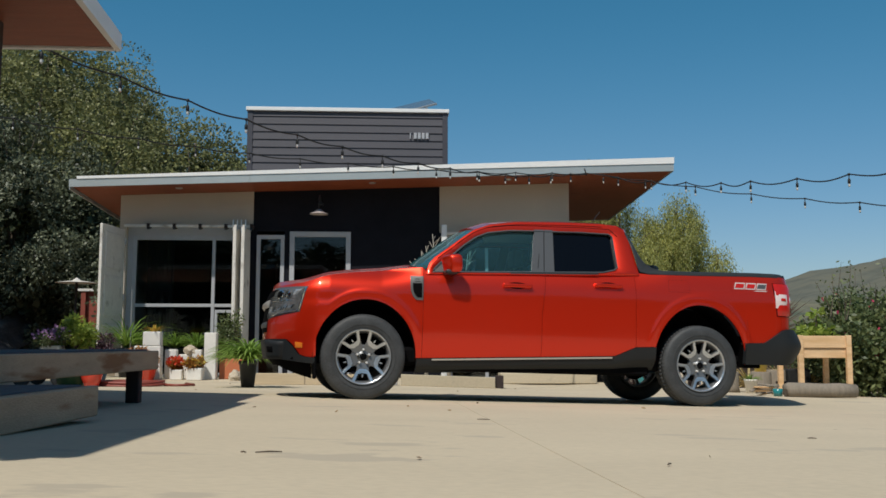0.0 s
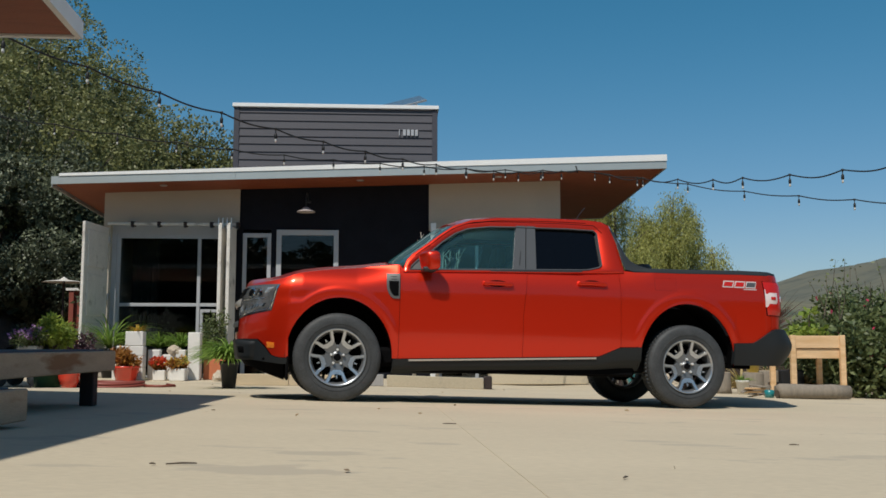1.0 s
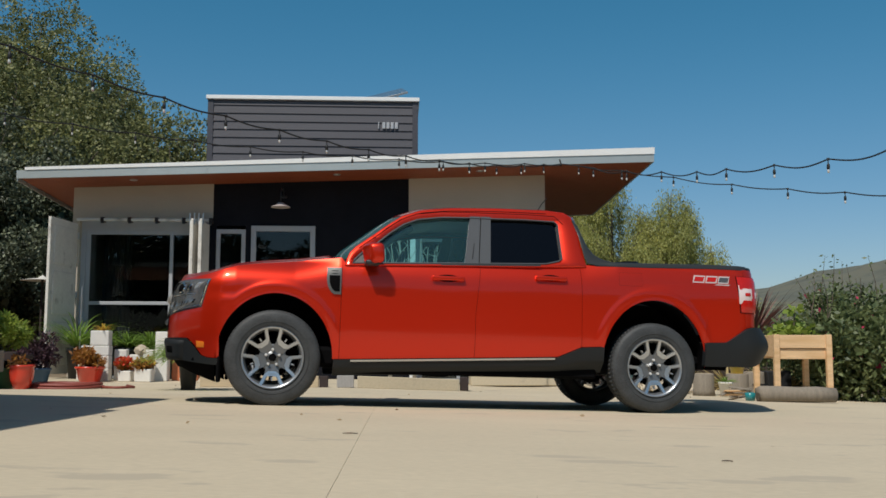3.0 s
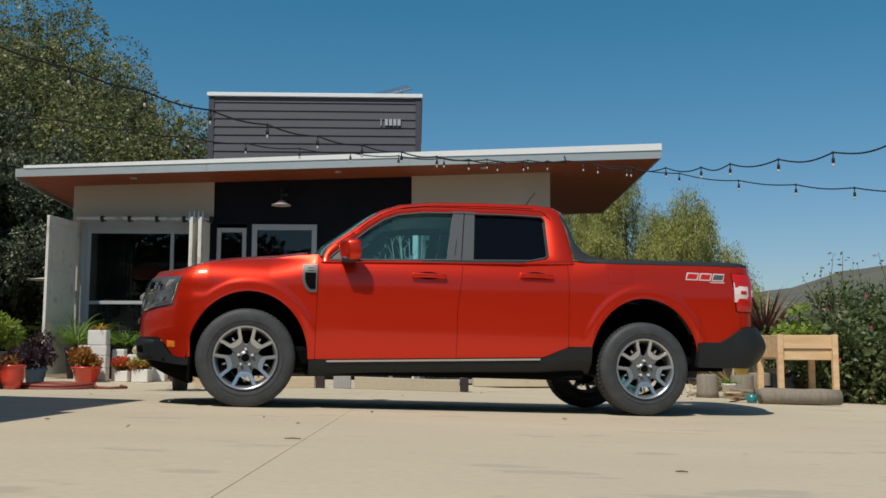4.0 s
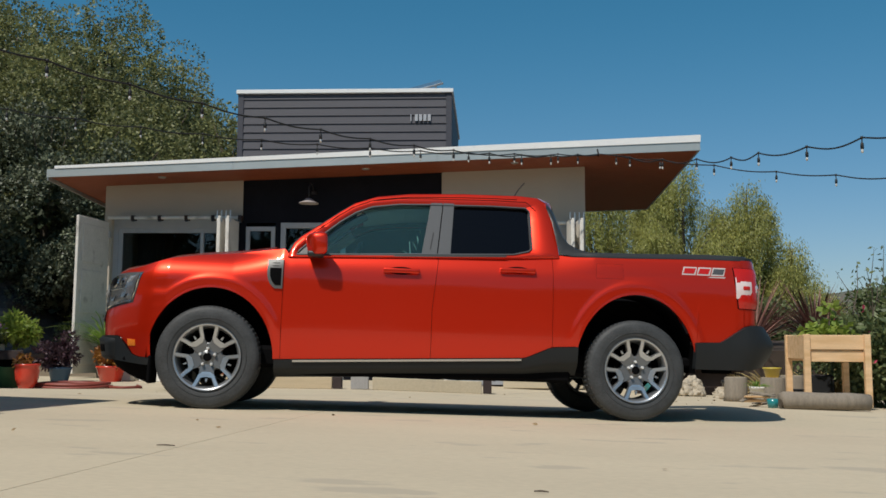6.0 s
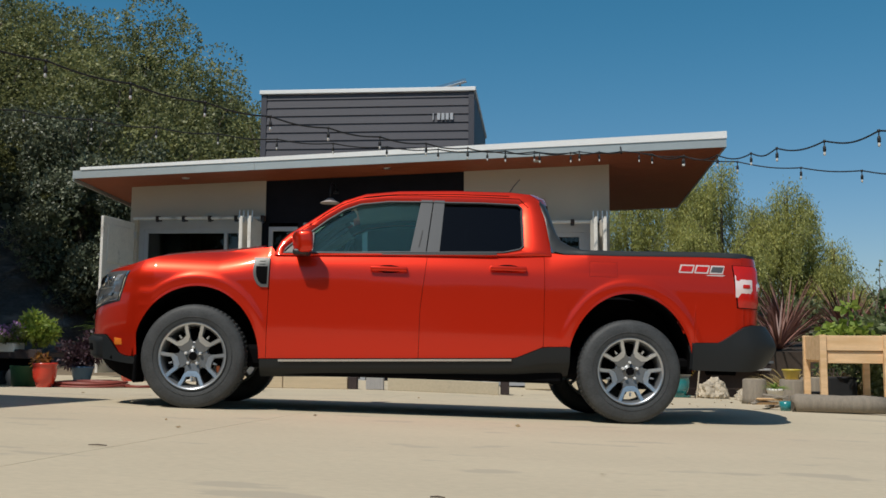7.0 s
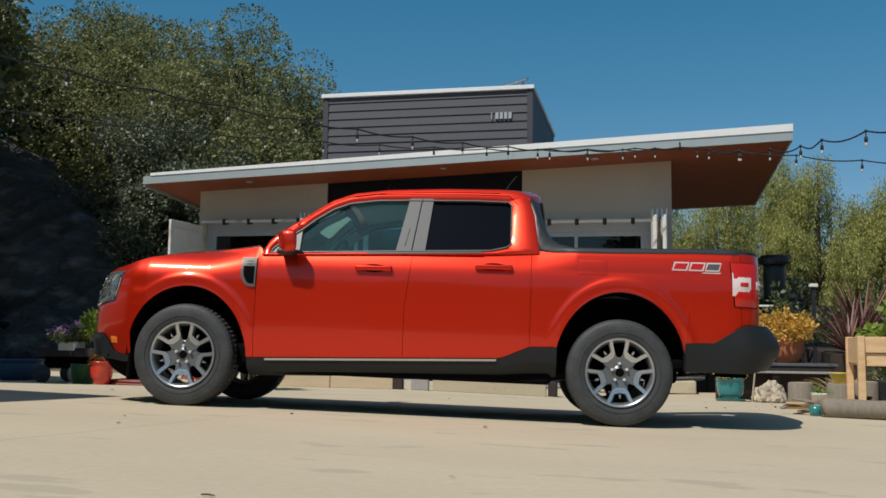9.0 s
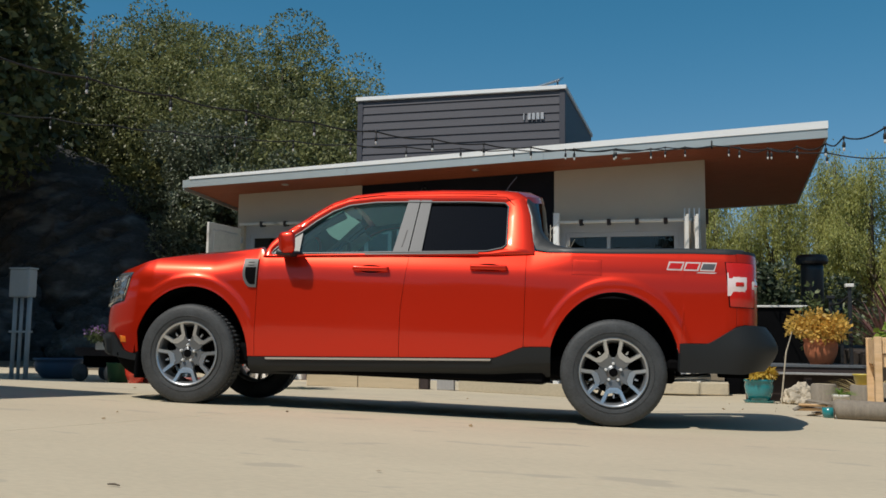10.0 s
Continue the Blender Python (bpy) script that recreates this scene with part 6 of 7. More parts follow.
for r, dz in ((0.42, 0.02), (0.36, 0.02), (0.30, 0.02), (0.40, 0.056), (0.33, 0.056)):
    tube([(-3.72 + r * 1.25 * math.cos(a), 13.75 + r * math.sin(a), gz(-3.72, 13.75) + dz + 0.006 * math.sin(3 * a + r * 20)) for a in [2 * math.pi * i / 40 for i in range(41)]], 0.018, 7, hose, cap=False)
tube([(-3.2, 13.7, gz(-3.2, 13.7) + 0.02), (-2.95, 13.62, gz(-2.95, 13.6) + 0.02), (-2.8, 13.8, gz(-2.8, 13.8) + 0.02), (-3.0, 14.2, gz(-3, 14.2) + 0.02)], 0.018, 7, hose)
solid("garden_hose", hose, HOSE, "coiled red garden hose on the concrete", "hose", smooth=True)

WX, WY = -4.95, 13.75
WZ = gz(WX, WY)
wagon = thing("garden_cart", "dark flat garden cart on small black wheels", "cart", (WX, WY, WZ))
part("bed", box(-0.22, 0.72, -0.3, 0.3, 0.38, 0.44, 0.01), POSTDARK, wagon)
part("rim", box(-0.23, 0.73, -0.32, -0.302, 0.36, 0.48, 0.006), POSTDARK, wagon)
part("frame", box(-0.18, 0.60, -0.2, 0.2, 0.2, 0.38, 0.01), UNDER, wagon)
for x in (-0.14, 0.375):
    for y in (-0.3, 0.3):
        w = lathe([(0.0, -0.03), (0.05, -0.03), (0.055, -0.022), (0.11, -0.028), (0.125, -0.015), (0.125, 0.015), (0.11, 0.028), (0.055, 0.022), (0.05, 0.03), (0.0, 0.03)], 22)
        bmesh.ops.rotate(w, verts=w.verts, matrix=Matrix.Rotation(radians(90), 3, "X"), cent=(0, 0, 0))
        bmesh.ops.translate(w, verts=w.verts, vec=(x, y, 0.125))
        part("wheel", w, RUBBER, wagon, smooth=True)
solid("green_tub", lathe([(0, 0), (0.17, 0), (0.2, 0.26), (0.21, 0.27), (0.18, 0.27), (0, 0.2)], 24, centre=(-4.42, 13.45, gz(-4.4, 13.45))), GREENTUB, "dark green plastic tub", "tub", smooth=True)
pot("window_box", -4.72, 13.55, 0.13, 0.12, WHITEBLOCK, "white trough of flowers on the cart", z=WZ + 0.445, square=True)
plant("purple_flowers", -4.70, 13.45, WZ + 0.545, ball_clumps(0.26, 0.27, 14, 51), 1500, 0.055, LEAF_BUSH, "low mound of purple and white flowers", 52, flowers=(110, 0.042, PETAL_PURPLE))
plant("lime_bush", -4.45, 13.72, WZ + 0.55, ball_clumps(0.25, 0.40, 18, 53), 2200, 0.075, LEAF_LIME, "lime-green leafy bush on the cart", 54)
pot("tub", -5.95, 14.1, 0.36, 0.3, BLUETUB, "wide dark blue round tub", "round")

post = thing("utility_post", "grey electric box on galvanised pipes", "utility post", (-6.05, 13.35, gz(-6.05, 13.35)))
part("box", box(-0.17, 0.17, -0.09, 0.09, 1.17, 1.57, 0.015), GREYBOX, post)
part("lid", box(-0.18, 0.18, -0.1, 0.1, 1.57, 1.595, 0.008), GREYBOX, post)
for x, r in ((-0.11, 0.03), (0.0, 0.025), (0.13, 0.035)):
    part("pipe", tube([(x, 0, -0.05), (x, 0, 1.18)], r, 12), GREYBOX, post, smooth=True)
part("clamp", box(-0.16, 0.17, -0.05, 0.05, 0.66, 0.69), GREYBOX, post)

umb = thing("parasol", "small pale garden parasol", "parasol", (-7.97, 24.4, gz(-7.97, 24.4)))
part("pole", tube([(0, 0, 0), (0, 0, 2.1 - umb.location.z)], 0.03, 10), POSTDARK, umb)
n = 8
uz = 0.19 - umb.location.z
cv = bmesh.new()
tip = cv.verts.new((0, 0, 1.98 + uz))
mid = [cv.verts.new((0.12 * math.cos(2 * math.pi * i / n), 0.12 * math.sin(2 * math.pi * i / n), 1.90 + uz)) for i in range(n)]
rimv = [cv.verts.new((0.55 * math.cos(2 * math.pi * i / n), 0.55 * math.sin(2 * math.pi * i / n), 1.84 + uz)) for i in range(n)]
for i in range(n):
    j = (i + 1) % n
    cv.faces.new((tip, mid[i], mid[j]))
    cv.faces.new((mid[i], rimv[i], rimv[j], mid[j]))
part("canopy", cv, CANVAS, umb)
shed = thing("red_shed", "small red timber shed with a pale roof edge", "shed", (-7.6, 26.0, gz(-7.6, 26)))
sz = 1.97 - shed.location.z
part("wall", box(-0.7, 0.9, 0.0, 1.2, 0, sz - 0.07), REDWOOD, shed)
part("roof", box(-0.8, 1.0, -0.15, 1.3, sz - 0.065, sz), WHITEBLOCK, shed)
part("window", box(-0.25, 0.35, -0.02, 0.0, sz - 0.85, sz - 0.5), UNDER, shed)
part("sill", box(-0.28, 0.38, -0.04, 0.0, sz - 0.5, sz - 0.44), WHITEBLOCK, shed)
part("post", box(-0.72, -0.60, -0.12, 0.0, 0, sz - 0.07), REDWOOD, shed)

# ---- planks under the truck's line of sight ----
bench = thing("timber_edging", "low edging of pale timber planks", "edging", (-1.1, 14.45, 0))
for x0, x1, h in ((-0.95, -0.18, 0.17), (-0.17, 0.72, 0.16)):
    b = box(x0, x1, -0.04, 0.04, 0, h, 0.006)
    for v in b.verts:
        v.co.z += gz(v.co.x - 1.1, 14.45)
    part("plank", b, PLANK, bench)
part("peg", box(0.73, 0.85, -0.03, 0.09, gz(-0.3, 14.4), gz(-0.3, 14.4) + 0.16, 0.006), POSTDARK, bench)
solid("grey_board", box(-0.12, 0.12, 14.4, 14.48, gz(0, 14.4), gz(0, 14.4) + 0.17, 0.006), GREYWOOD, "short grey board on the concrete", "board")
slabb = box(0.17, 1.66, 0, 0.06, 0, 0.17, 0.006)
for v in slabb.verts:
    v.co.y += 14.45 + (v.co.x - 0.17) * 0.3
    v.co.z += gz(v.co.x, v.co.y)
solid("low_panel", slabb, CONCRETE, "long low pale concrete panel", "panel")
solid("dark_block", box(1.68, 1.80, 14.95, 15.1, gz(1.7, 15), gz(1.7, 15) + 0.2, 0.01), POSTDARK, "small dark block by the panel", "block")
kerb = box(2.0, 3.75, 17.0, 17.5, 0, 0.19, 0.012)
for v in kerb.verts:
    v.co.z += -0.215
solid("kerb", kerb, CONCRETE, "pale concrete step at the house corner", "step", "structure")

# ---- things at the right ----
px = thing("raised_planter", "raised planter box of raw cedar on four legs", "planter", (4.92, 11.10, 0), -3)
g0 = gz(5.2, 11.2) + 0.02
for x, y in ((0.0, 0.0), (0.51, 0.0), (0.0, 0.60), (0.51, 0.60)):
    lx, ly = (x - 0.042, y - 0.046) if x < 0.3 and y < 0.3 else (x - 0.042, y + 0.042) if x < 0.3 else (x + 0.026, y - 0.046) if y < 0.3 else (x + 0.026, y + 0.042)
    part("leg", box(lx, lx + 0.062, ly, ly + 0.055, g0, 0.606, 0.004), CEDAR, px)
for y0, y1 in ((-0.022, -0.002), (0.652, 0.672)):
    part("side_board", box(-0.005, 0.565, y0, y1, 0.455, 0.60, 0.004), CEDAR, px)
    part("side_board", box(-0.005, 0.565, y0 + 0.02 if y0 < 0 else y0 - 0.02, y1 + 0.02 if y0 < 0 else y1 - 0.02, 0.335, 0.452, 0.004), CEDAR, px, "board in deeper tan")
for x0 in (-0.027, 0.567):
    part("end_board", box(x0, x0 + 0.02, 0.0, 0.65, 0.36, 0.60, 0.004), CEDAR, px)
part("bottom", box(0.0, 0.56, 0.02, 0.65, 0.34, 0.36), CEDAR, px)
part("soil", box(0.0, 0.56, 0.02, 0.65, 0.36, 0.56), SOIL, px)
plant("lime_plant", 5.22, 11.35, 0.55, [(0.03, 0, 0.34, 0.07, 0.05), (0.02, 0, 0.22, 0.04, 0.08), (-0.16, 0, 0.10, 0.12, 0.07), (0.15, 0.05, 0.09, 0.13, 0.07), (0.0, 0.1, 0.11, 0.12, 0.07), (-0.05, -0.1, 0.06, 0.11, 0.06)], 260, 0.085, LEAF_LIME, "lime-green leafy plant in the planter", 61, aspect=0.75)

log = thing("log", "short weathered grey log lying on the concrete", "log", (4.47, 10.52, gz(4.6, 10.5)), -3)
rng = np.random.default_rng(5)
rings = [(0.0, 0.076), (0.03, 0.086), (0.2, 0.084), (0.42, 0.079), (0.60, 0.082), (0.80, 0.074)]
part("bark", tube([(x, 0, r * 0.9) for x, r in rings], [r for _, r in rings], 16), STUMPM, log, smooth=True)
part("cut_end", tube([(-0.006, 0, 0.070), (0.0, 0, 0.070)], 0.070, 16), BARK, log, "dark cut end")


def stump(x, y, r, h, label="upright cut stump with grey bark"):
    t = thing("tree_stump", label, "stump", (x, y, gz(x, y)))
    b = lathe([(0, 0), (r * 1.08, 0), (r, h * 0.25), (r * 0.97, h * 0.95), (r * 0.9, h), (0, h)], 22)
    for v in b.verts:
        v.co.x *= 1 + 0.05 * noise.noise(v.co * 9)
        v.co.y *= 1 + 0.05 * noise.noise(v.co * 9 + Vector((4, 0, 0)))
    part("bark", b, STUMPM, t, smooth=True)
    part("top", lathe([(0, h + 0.003), (r * 0.86, h + 0.002)], 20), PLANK, t)


stump(4.63, 12.73, 0.132, 0.28)
stump(5.0, 12.55, 0.14, 0.29)
stump(5.28, 12.75, 0.14, 0.32)
pot("plant_pot", 4.08, 14.9, 0.185, 0.30, TEALGLAZE, "teal glazed ribbed pot on a saucer", "round", saucer=True)
plant("yellow_plant", 4.06, 14.9, gz(4.12, 14.9) + 0.29, ball_clumps(0.25, 0.17, 9, 63), 900, 0.07, LEAF_YELLOW, "trailing yellow-green plant in a teal pot", 64, droop=0.6)
solid("cane", tube([(4.35, 14.9, gz(4.35, 14.9)), (4.42, 14.9, 0.45), (4.5, 14.9, 0.72)], [0.012, 0.009, 0.004], 6), PALEROCK, "thin pale leaning cane", "cane")
boulder("stone", 4.58, 15.0, gz(4.5, 15) + 0.06, (0.27, 0.20, 0.21), PALEROCK, 11, "pale rough boulder on the concrete", 4, 0.35)
boulder("stone", 4.9, 14.4, gz(4.9, 14.4) + 0.05, (0.18, 0.14, 0.11), PALEROCK, 12, "pale low stone on the concrete", 4, 0.35)
boulder("stone", 4.78, 13.6, gz(4.8, 13.6) + 0.05, (0.13, 0.10, 0.11), PALEROCK, 13, "pale low stone on the concrete", 3, 0.35)
boulder("stone", 5.52, 11.85, gz(5.5, 11.85) + 0.05, (0.14, 0.08, 0.10), WHITEBLOCK, 14, "white stone under the planter", 3, 0.4)
pile = thing("bark_pile", "small heap of bark pieces by the log", "bark", (4.36, 10.85, gz(4.36, 10.85)))
for k in range(9):
    b = box(-0.12, 0.12, -0.02, 0.02, -0.008, 0.008, 0.004)
    bmesh.ops.rotate(b, verts=b.verts, matrix=Euler((0.2 * rng.normal(), 0.15 * rng.normal(), rng.uniform(-0.8, 0.8))).to_matrix(), cent=(0, 0, 0))
    bmesh.ops.translate(b, verts=b.verts, vec=(0.10 * rng.normal(), 0.05 * rng.normal(), 0.02 + 0.013 * k))
    part("bark_piece", b, CEDAR if k % 3 == 0 else STUMPM, pile)
solid("teal_cup", lathe([(0, 0), (0.048, 0), (0.058, 0.085), (0.05, 0.085), (0, 0.02)], 16, centre=(4.44, 10.66, gz(4.44, 10.66))), TEALGLAZE, "small teal cup beside the log", "cup", smooth=True)
pot("plant_pot", 4.74, 12.25, 0.085, 0.185, WHITEBLOCK, "small white pot among the stumps", "cone")
blades("grass_tuft", 4.74, 12.25, gz(4.74, 12.25) + 0.16, 46, 0.17, 0.02, LEAF_FERN, "green grassy tuft in a small white pot", 65, 0.4, 0.7)
pot("plant_pot", 4.99, 12.53, 0.10, 0.11, YELLOWGLAZE, "shallow yellow bowl on a stump", "cone", z=gz(5.0, 12.55) + 0.293)
pot("plant_pot", 5.13, 12.15, 0.085, 0.17, BLACKPOT, "small black plastic pot", "cone")
pot("plant_pot", 5.56, 12.75, 0.155, 0.34, BLACKPOT, "square black plastic planter", square=True)
pot("plant_pot", 5.0, 14.35, 0.14, 0.24, BLACKPOT, "black plastic nursery pot", "cone")

for i, (x, y, n, l, m, lab) in enumerate([(6.45, 18.4, 150, 1.28, LEAF_FLAX, "dark red New Zealand flax with long blades"), (7.55, 18.6, 140, 1.25, LEAF_FLAX, "dark red New Zealand flax with long blades"), (5.75, 13.5, 110, 0.6, LEAF_STRAW, "straw-coloured flax tuft behind the stumps"), (5.22, 13.55, 90, 0.55, LEAF_STRAW, "straw-coloured flax tuft behind the stumps"), (5.95, 13.2, 90, 0.5, LEAF_STRAW, "straw-coloured flax tuft under the planter"), (5.95, 16.9, 70, 0.95, LEAF_FLAX, "dark red flax with long blades")]):
    blades("flax", x, y, (0.62 if y > 18 else 0.45 if y > 16 else gz(x, y) + 0.05), n, l, 0.05, m, lab, 80 + i, 0.3, 0.12 if m is LEAF_FLAX else 0.5)

# deck by the house corner with pots
D0 = 0.29
deck2 = thing("side_deck", "grey timber deck with a dark recess below", "deck", (0, 0, 0))
for i in range(10):
    part("board", box(3.9, 5.55, 15.6 + i * 0.15, 15.745 + i * 0.15, D0 - 0.035, D0, 0.004), DECKTOP, deck2)
part("fascia_board", box(3.9, 5.50, 15.54, 15.597, D0 - 0.135, D0 - 0.105, 0.004), GREYWOOD, deck2)
part("beam", box(3.92, 5.52, 15.62, 15.645, D0 - 0.14, D0 - 0.036, 0.004), POSTDARK, deck2)
for x in (4.0, 4.75, 5.45):
    part("support", box(x - 0.05, x + 0.05, 15.65, 15.75, gz(x, 15.7), D0 - 0.036), POSTDARK, deck2)
part("skirt", box(3.95, 5.5, 15.78, 15.80, gz(5, 15.8), D0 - 0.036), POSTDARK, deck2)
solid("low_wall", box(3.7, 5.0, 17.9, 18.05, gz(4.5, 18), 1.16, 0.01), UNDER, "low dark wall with a pale coping", "wall", "structure")
solid("trim_coping", box(3.68, 5.02, 17.86, 18.08, 1.163, 1.195, 0.006), WHITEBLOCK, "pale coping on the low wall", "coping", "structure")
pot("plant_pot", 4.98, 16.2, 0.235, 0.36, TERRA, "terracotta pot on the deck", "round", z=D0)
plant("orange_flowers", 4.98, 16.2, D0 + 0.33, ball_clumps(0.40, 0.40, 20, 67), 2400, 0.075, LEAF_ORANGE, "mound of orange-yellow flowers in a terracotta pot", 68, flowers=(80, 0.06, LEAF_ORANGE), droop=0.1)
plant("grey_shrub", 4.9, 16.6, D0, ball_clumps(0.2, 1.1, 14, 69), 420, 0.09, LEAF_BUSH, "thin grey-green shrub behind the flowers", 70)
bin_ = thing("black_pedestal", "tall black round pedestal with a wide cap", "pedestal", (5.14, 18.7, 0.2))
part("column", lathe([(0, -0.5), (0.19, -0.5), (0.18, 1.6), (0.18, 1.75), (0, 1.75)], 28), BLACKPOT, bin_, smooth=True)
part("cap", lathe([(0, 1.72), (0.24, 1.72), (0.26, 1.76), (0.26, 1.82), (0.22, 1.87), (0, 1.88)], 28), BLACKPOT, bin_)
for x, y, hh in ((5.47, 16.9, 1.42), (5.32, 17.9, 1.3), (5.6, 18.9, 1.3)):
    t = thing("fence_post", "slim black post with a solar cap", "post", (x, y, gz(x, y)))
    part("post", box(-0.025, 0.025, -0.025, 0.025, 0, hh - gz(x, y), 0.004), BLACKPOT, t)
    part("cap", box(-0.06, 0.06, -0.06, 0.06, hh - gz(x, y), hh - gz(x, y) + 0.05, 0.006), WHITEBLOCK if y < 17 else BLACKPOT, t)
solid("rope", tube([(5.47, 16.9, 1.30), (5.40, 17.4, 1.2), (5.32, 17.9, 1.2), (5.45, 18.4, 1.1), (5.6, 18.9, 1.2)], 0.018, 7), BLACKPOT, "dark rope rail between the posts", "rope", smooth=True)

# flowering hedge at the right
for i, (x, y, r, h) in enumerate([(6.15, 12.1, 0.75, 1.32), (7.0, 12.0, 0.9, 1.45), (6.6, 13.2, 1.0, 1.55), (8.0, 12.4, 1.0, 1.6), (7.7, 13.8, 1.1, 1.7), (9.2, 13.0, 1.2, 1.8)]):
    t = plant("flowering_shrub", x, y, gz(x, y), [(c[0], c[1], c[2], c[3], c[4]) for c in crown_clumps(np.random.default_rng(90 + i), r, h * 0.85, 0.06, 44, 0.26)], 8000, 0.085, LEAF_BUSH, "dense green shrub with a few pink-red flowers", 91 + i, aspect=0.5, flowers=(9, 0.075, PETAL_PINK), category="shrub")
    r2 = np.random.default_rng(190 + i)
    pts = []
    for k in range(7):
        a, q = r2.uniform(0, 6.28), r * r2.uniform(0.2, 0.9)
        p0 = Vector((q * math.cos(a), q * math.sin(a), h * 0.75))
        p1 = p0 + Vector((0.16 * r2.normal(), 0.1 * r2.normal(), r2.uniform(0.3, 0.72)))
        b = bmesh.new()
        tube([p0, p0.lerp(p1, 0.5) + Vector((0.03, 0, 0)), p1], [0.007, 0.005, 0.002], 5, b)
        part("sprig", b, BARK, t)
        for j in range(11):
            pts.append(p0.lerp(p1, 0.3 + 0.7 * j / 10) + Vector(r2.normal(size=3) * 0.02))
    part("sprig_leaves", leaf_mesh("sprig_leaves", np.array(pts), 0.06, LEAF_BUSH, r2, aspect=0.5), LEAF_BUSH, t)
for i, (x, y, r, h) in enumerate([(8.6, 24.0, 1.6, 2.0), (11.5, 23.0, 1.8, 1.9), (6.8, 24.5, 1.3, 1.9), (14.5, 22.0, 2.0, 2.1)]):
    tree("bush", x, y, h, r, "grey-green bush beyond the yard", LEAF_BUSH, 12000, 0.11, 150 + i, base=0.02, clumps=50, size=0.5, trunk=0.07, category="bush")

# bare shrub and white post at the house corner
def bare_shrub(x, y, height, seed):
    rng = random.Random(seed)
    t = thing("bare_shrub", "leafless pale-barked shrub in front of the house", "shrub", (x, y, gz(x, y) - 0.05))
    b = tube([(0, 0, -0.1), (0.02, 0, height * 0.45)], [0.035, 0.028], 7)
    for k in range(11):
        a = rng.uniform(0, 6.28)
        r = rng.uniform(0.15, 0.5)
        tip = Vector((r * math.cos(a), 0.6 * r * math.sin(a), height * rng.uniform(0.78, 1.0)))
        base = Vector((0.02, 0, height * rng.uniform(0.3, 0.45)))
        mid = base.lerp(tip, 0.5) + Vector((0.25 * r * math.cos(a), 0, -0.06))
        tube([base, mid, tip], [0.018, 0.013, 0.005], 5, b)
        for j in range(3):
            f = rng.uniform(0.4, 0.9)
            p = mid.lerp(tip, f)
            tube([p, p + Vector((rng.uniform(-0.16, 0.16), rng.uniform(-0.1, 0.1), rng.uniform(0.05, 0.22)))], [0.008, 0.003], 4, b)
    part("branch", b, PALEBARK, t, smooth=True)


PALEBARK = material("pale_bark", (0.42, 0.38, 0.32), 0.85, vary=0.2, scale=8)
bare_shrub(1.02, 16.45, 2.75, 5)
bare_shrub(0.62, 16.3, 2.35, 9)
solid("corner_post", box(0.96, 1.06, 17.62, 17.74, gz(1, 17.6) - 0.05, 2.74, 0.01), WHITECAP, "white painted post beside the window wall", "post")

# ---- string lights ----
NODE = Vector((3.55, 16.77, 3.60))


def strand(points, spacing, label, dip=0.05, start=0.4):
    """A festoon cable through the points with a hanging bulb at every spacing; it dips between the bulbs."""
    pts = [Vector(p) for p in points]
    dense = []
    for i in range(len(pts) - 1):
        p0, p1, p2, p3 = pts[max(i - 1, 0)], pts[i], pts[i + 1], pts[min(i + 2, len(pts) - 1)]
        for k in range(40):
            t = k / 40
            dense.append(0.5 * ((2 * p1) + (p2 - p0) * t + (2 * p0 - 5 * p1 + 4 * p2 - p3) * t * t + (3 * p1 - p0 - 3 * p2 + p3) * t ** 3))
    dense.append(pts[-1])
    run, cable, bulbs = 0.0, [], []
    nxt = start
    for a, b in zip(dense, dense[1:]):
        l = (b - a).length
        while nxt <= run + l:
            bulbs.append(a.lerp(b, (nxt - run) / l))
            nxt += spacing
        ph = ((run - start) / spacing) % 1.0
        cable.append(a - Vector((0, 0, dip * math.sin(math.pi * ph) if run > start else 0)))
        run += l
    cable.append(dense[-1])
    t = thing("string_light", label, "string lights")
    part("cable", tube(cable, 0.009, 5), CABLE, t)
    for p in bulbs:
        sock = new("socket", SOCKET)
        sock.parent = t
        sock.location = p
        bl = new("bulb", BULB)
        bl.parent = sock
    return t


SOCKET = mesh_of(lathe([(0, 0.012), (0.014, 0.012), (0.014, -0.012), (0.006, -0.016), (0.006, -0.045), (0.013, -0.055), (0.017, -0.070), (0.017, -0.104), (0.012, -0.110), (0, -0.110)], 10), "socket", CABLE, True)
BULBM = material("clear_bulb", (0.62, 0.60, 0.55), 0.06, vary=0.05, coat=1.0, bump=0)
BULB = mesh_of(lathe([(0.009, -0.108), (0.012, -0.122), (0.0135, -0.134), (0.010, -0.146), (0.0, -0.151)], 10), "bulb", BULBM, True)


def sagged(p0, p1, sag, qs):
    a, b = Vector(p0), Vector(p1)
    return [a.lerp(b, q) - Vector((0, 0, sag * 4 * q * (1 - q))) for q in qs]


STR = "black festoon cable with clear bulbs"
strand(sagged((-6.03, 3.61, 3.79), NODE, 0.86, (0.305, 0.42, 0.55, 0.7, 0.85, 1.0)), 0.80, STR + " from the eave to the house", 0.03, 0.3)
strand(sagged((-6.01, 11.75, 3.51), NODE, 0.26, (-0.3, -0.1, 0.1, 0.3, 0.5, 0.7, 0.85, 1.0)), 0.80, STR + " from the trees to the house", 0.03, 0.5)
bed = box(5.62, 10.5, 16.5, 20.5, -0.6, 0.60, 0.03)
for v in bed.verts:
    if v.co.z > 0 and v.co.y < 17:
        v.co.z = 0.42
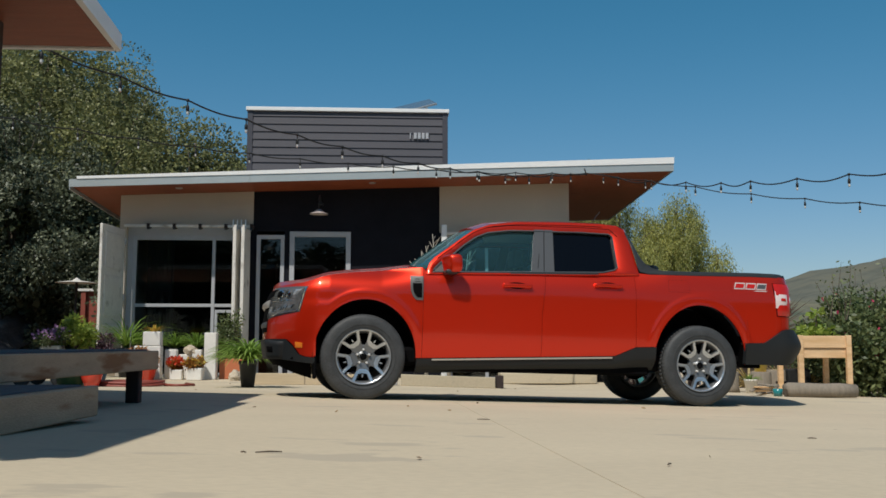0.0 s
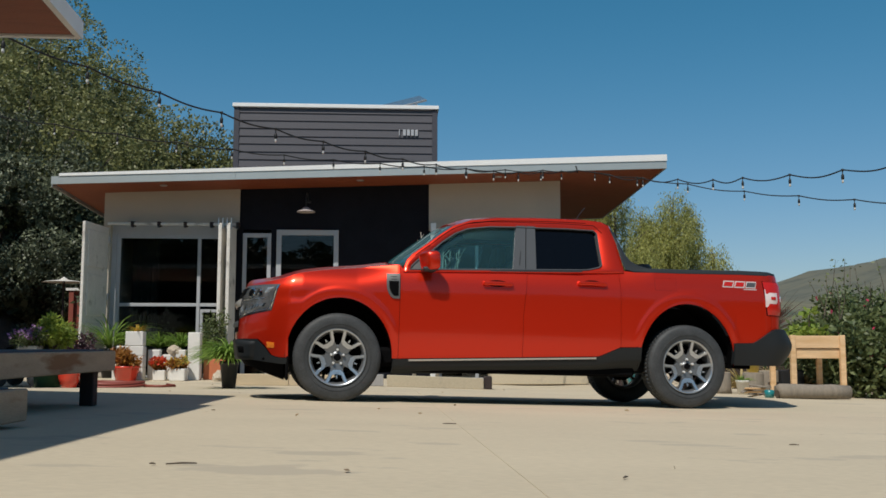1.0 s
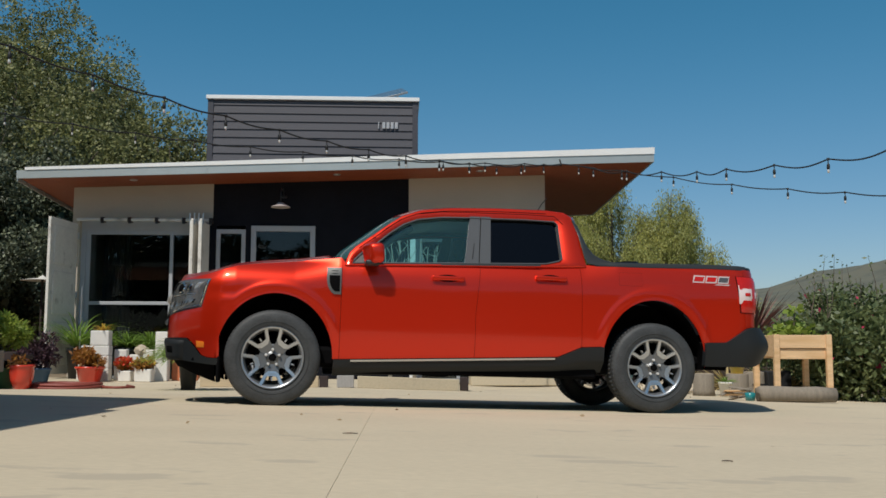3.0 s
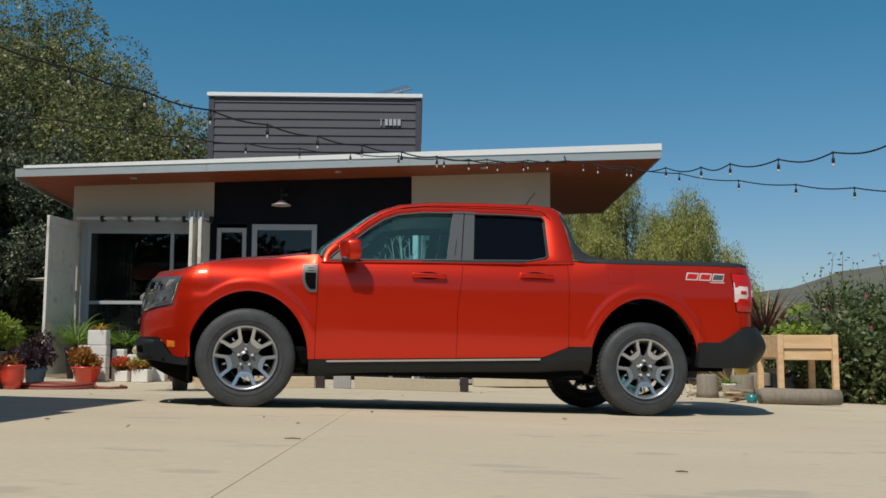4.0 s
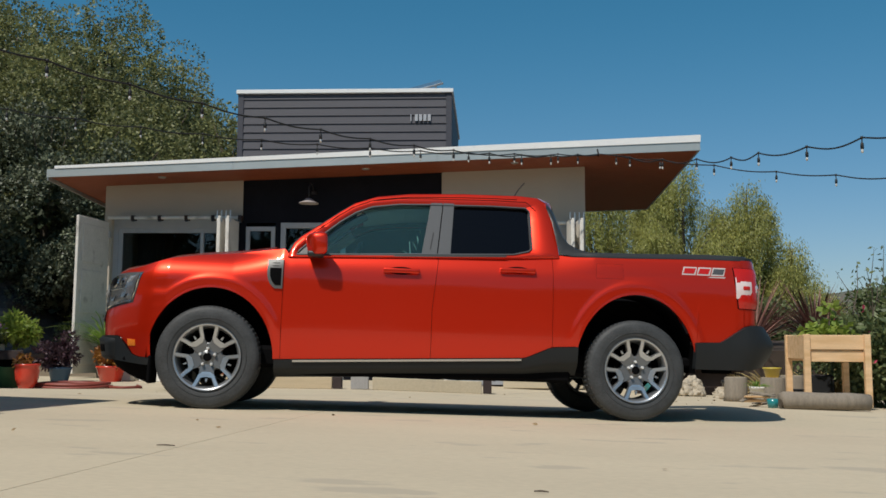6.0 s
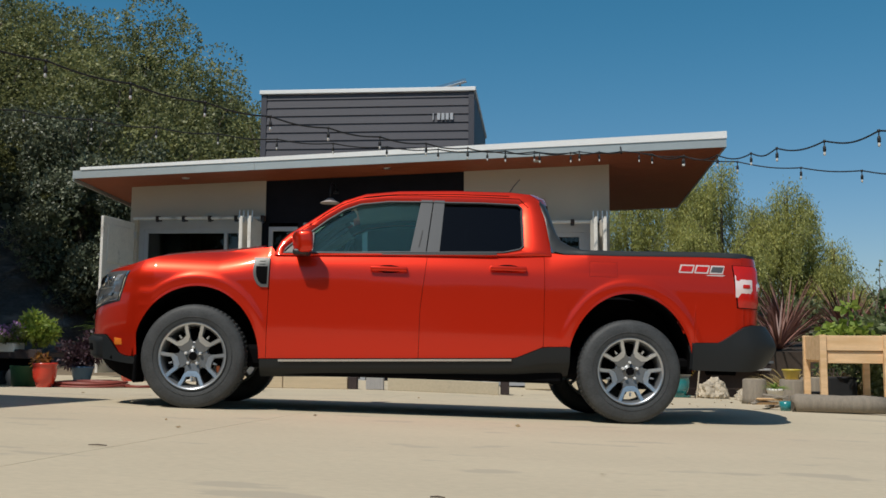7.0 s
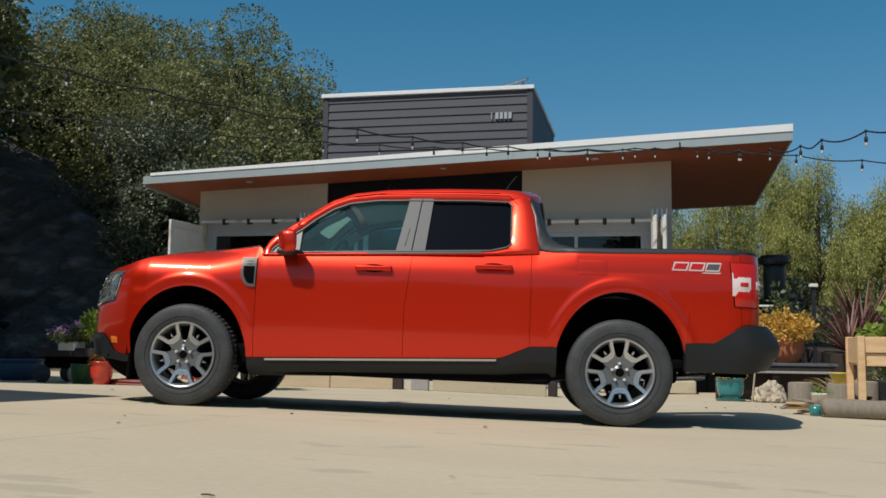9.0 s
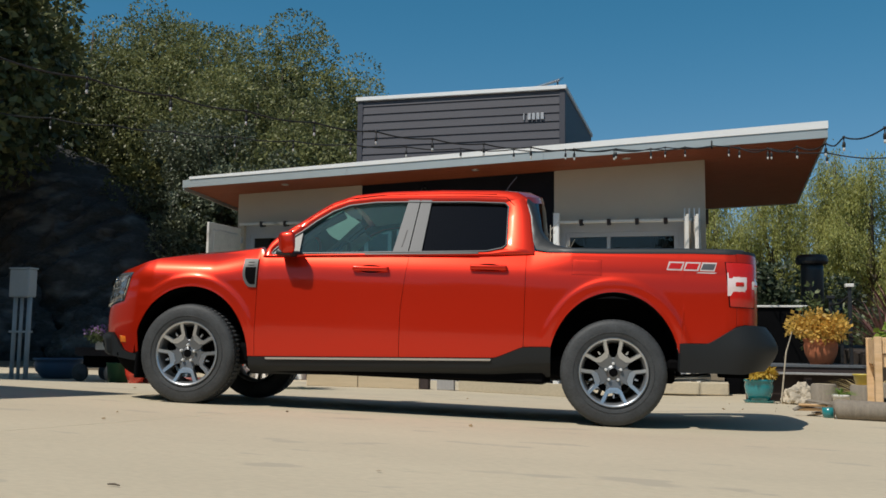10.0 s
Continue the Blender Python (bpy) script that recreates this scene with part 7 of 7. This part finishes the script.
# dark soil colour stands in for the shadow below the flax
solid("garden_bed", bed, SOIL, "raised earth bed beside the deck, coloured dark for the shadow there", "garden bed", "structure")
strand([NODE, (4.2, 15.2, 3.20), (4.735, 13.45, 2.86), (4.85, 12.25, 2.68), (5.09, 11.35, 2.56), (5.29, 10.45, 2.455), (5.6, 9.3, 2.42), (6.3, 6.5, 2.6)], 0.95, STR + " over the yard", 0.055, 0.98)
strand([NODE, (4.6, 15.4, 3.20), (5.48, 14.66, 2.93), (6.05, 13.93, 2.74), (6.53, 13.0, 2.53), (7.1, 11.8, 2.32), (7.7, 10.5, 2.25), (8.4, 9.2, 2.38)], 0.95, STR + " over the yard", 0.03, 0.42)
for x, y, h in ((6.3, 6.5, 2.7), (8.4, 9.2, 2.5)):
    solid("light_pole", tube([(x, y, gz(x, y)), (x, y, h)], 0.04, 12), POSTDARK, "dark pole that carries the string lights", "pole", smooth=True)
solid("cable_hook", tube([(3.55, 16.77, 3.56), (3.55, 16.8, 3.62), (3.55, 16.9, 3.70)], 0.014, 7), CABLE, "black hook under the soffit", "hook")

# ---- litter on the concrete ----
rng = np.random.default_rng(77)
litter = []
for k in range(60):
    x, y = rng.uniform(-4, 9), rng.uniform(1.5, 15)
    litter.append((x, y, gz(x, y) + 0.006))
for k in range(70):
    x, y = rng.uniform(3.6, 6.6), rng.uniform(10.8, 15)
    litter.append((x, y, gz(x, y) + 0.006))
flat = np.array(litter)
way = np.stack([rng.normal(size=len(flat)), rng.normal(size=len(flat)), 0.12 * np.abs(rng.normal(size=len(flat)))], axis=1)
tagged(new("leaf_litter", leaf_mesh("leaf_litter", flat, 0.035, DRYLEAF, rng, aspect=0.5, outward=way, spread=0.05)), "scattered dry brown leaves on the concrete", "leaves", "", "stuff")
twigs = [(-0.362, 2.905, 28, 0.042), (-0.435, 2.885, -20, 0.009), (0.51, 5.16, 5, 0.035), (0.83, 2.8, 60, 0.02), (1.9, 4.2, -5, 0.02)]
for x, y, a, l in twigs:
    c, s = math.cos(radians(a)) * l, math.sin(radians(a)) * l
    pts = [(x - c, y - s, gz(x - c, y - s) + 0.006), (x, y + 0.004, gz(x, y) + 0.007), (x + c, y + s, gz(x + c, y + s) + 0.006)]
    solid("twig", tube(pts, [0.002, 0.003, 0.002], 5), BARK, "small dry twig on the concrete", "twig")

# repeats that can be counted
GROUPS = {"evergreen_tree": "evergreen trees round the yard", "pepper_tree": "pepper trees behind the yard", "bush": "bushes round the house", "boulder": "boulders under the trees",
          "string_light": "string lights over the yard", "tree_stump": "stumps by the planter", "flax": "flax plants by the deck", "flowering_shrub": "shrubs of the hedge",
          "fence_post": "posts by the side deck", "palm_fern": "ferns by the window", "white_block": "white blocks by the window", "folded_shutter": "folded garage doors",
          "light_pole": "poles of the string lights", "bare_shrub": "bare shrubs at the house corner", "twig": "twigs on the concrete", "stone": "stones on the concrete", "plant_pot": "plant pots"}
for ob in list(scene.objects):
    kind_name = ob.name.split(".")[0]
    if ob.parent is None and kind_name in GROUPS:
        tagged(ob, group=GROUPS[kind_name])
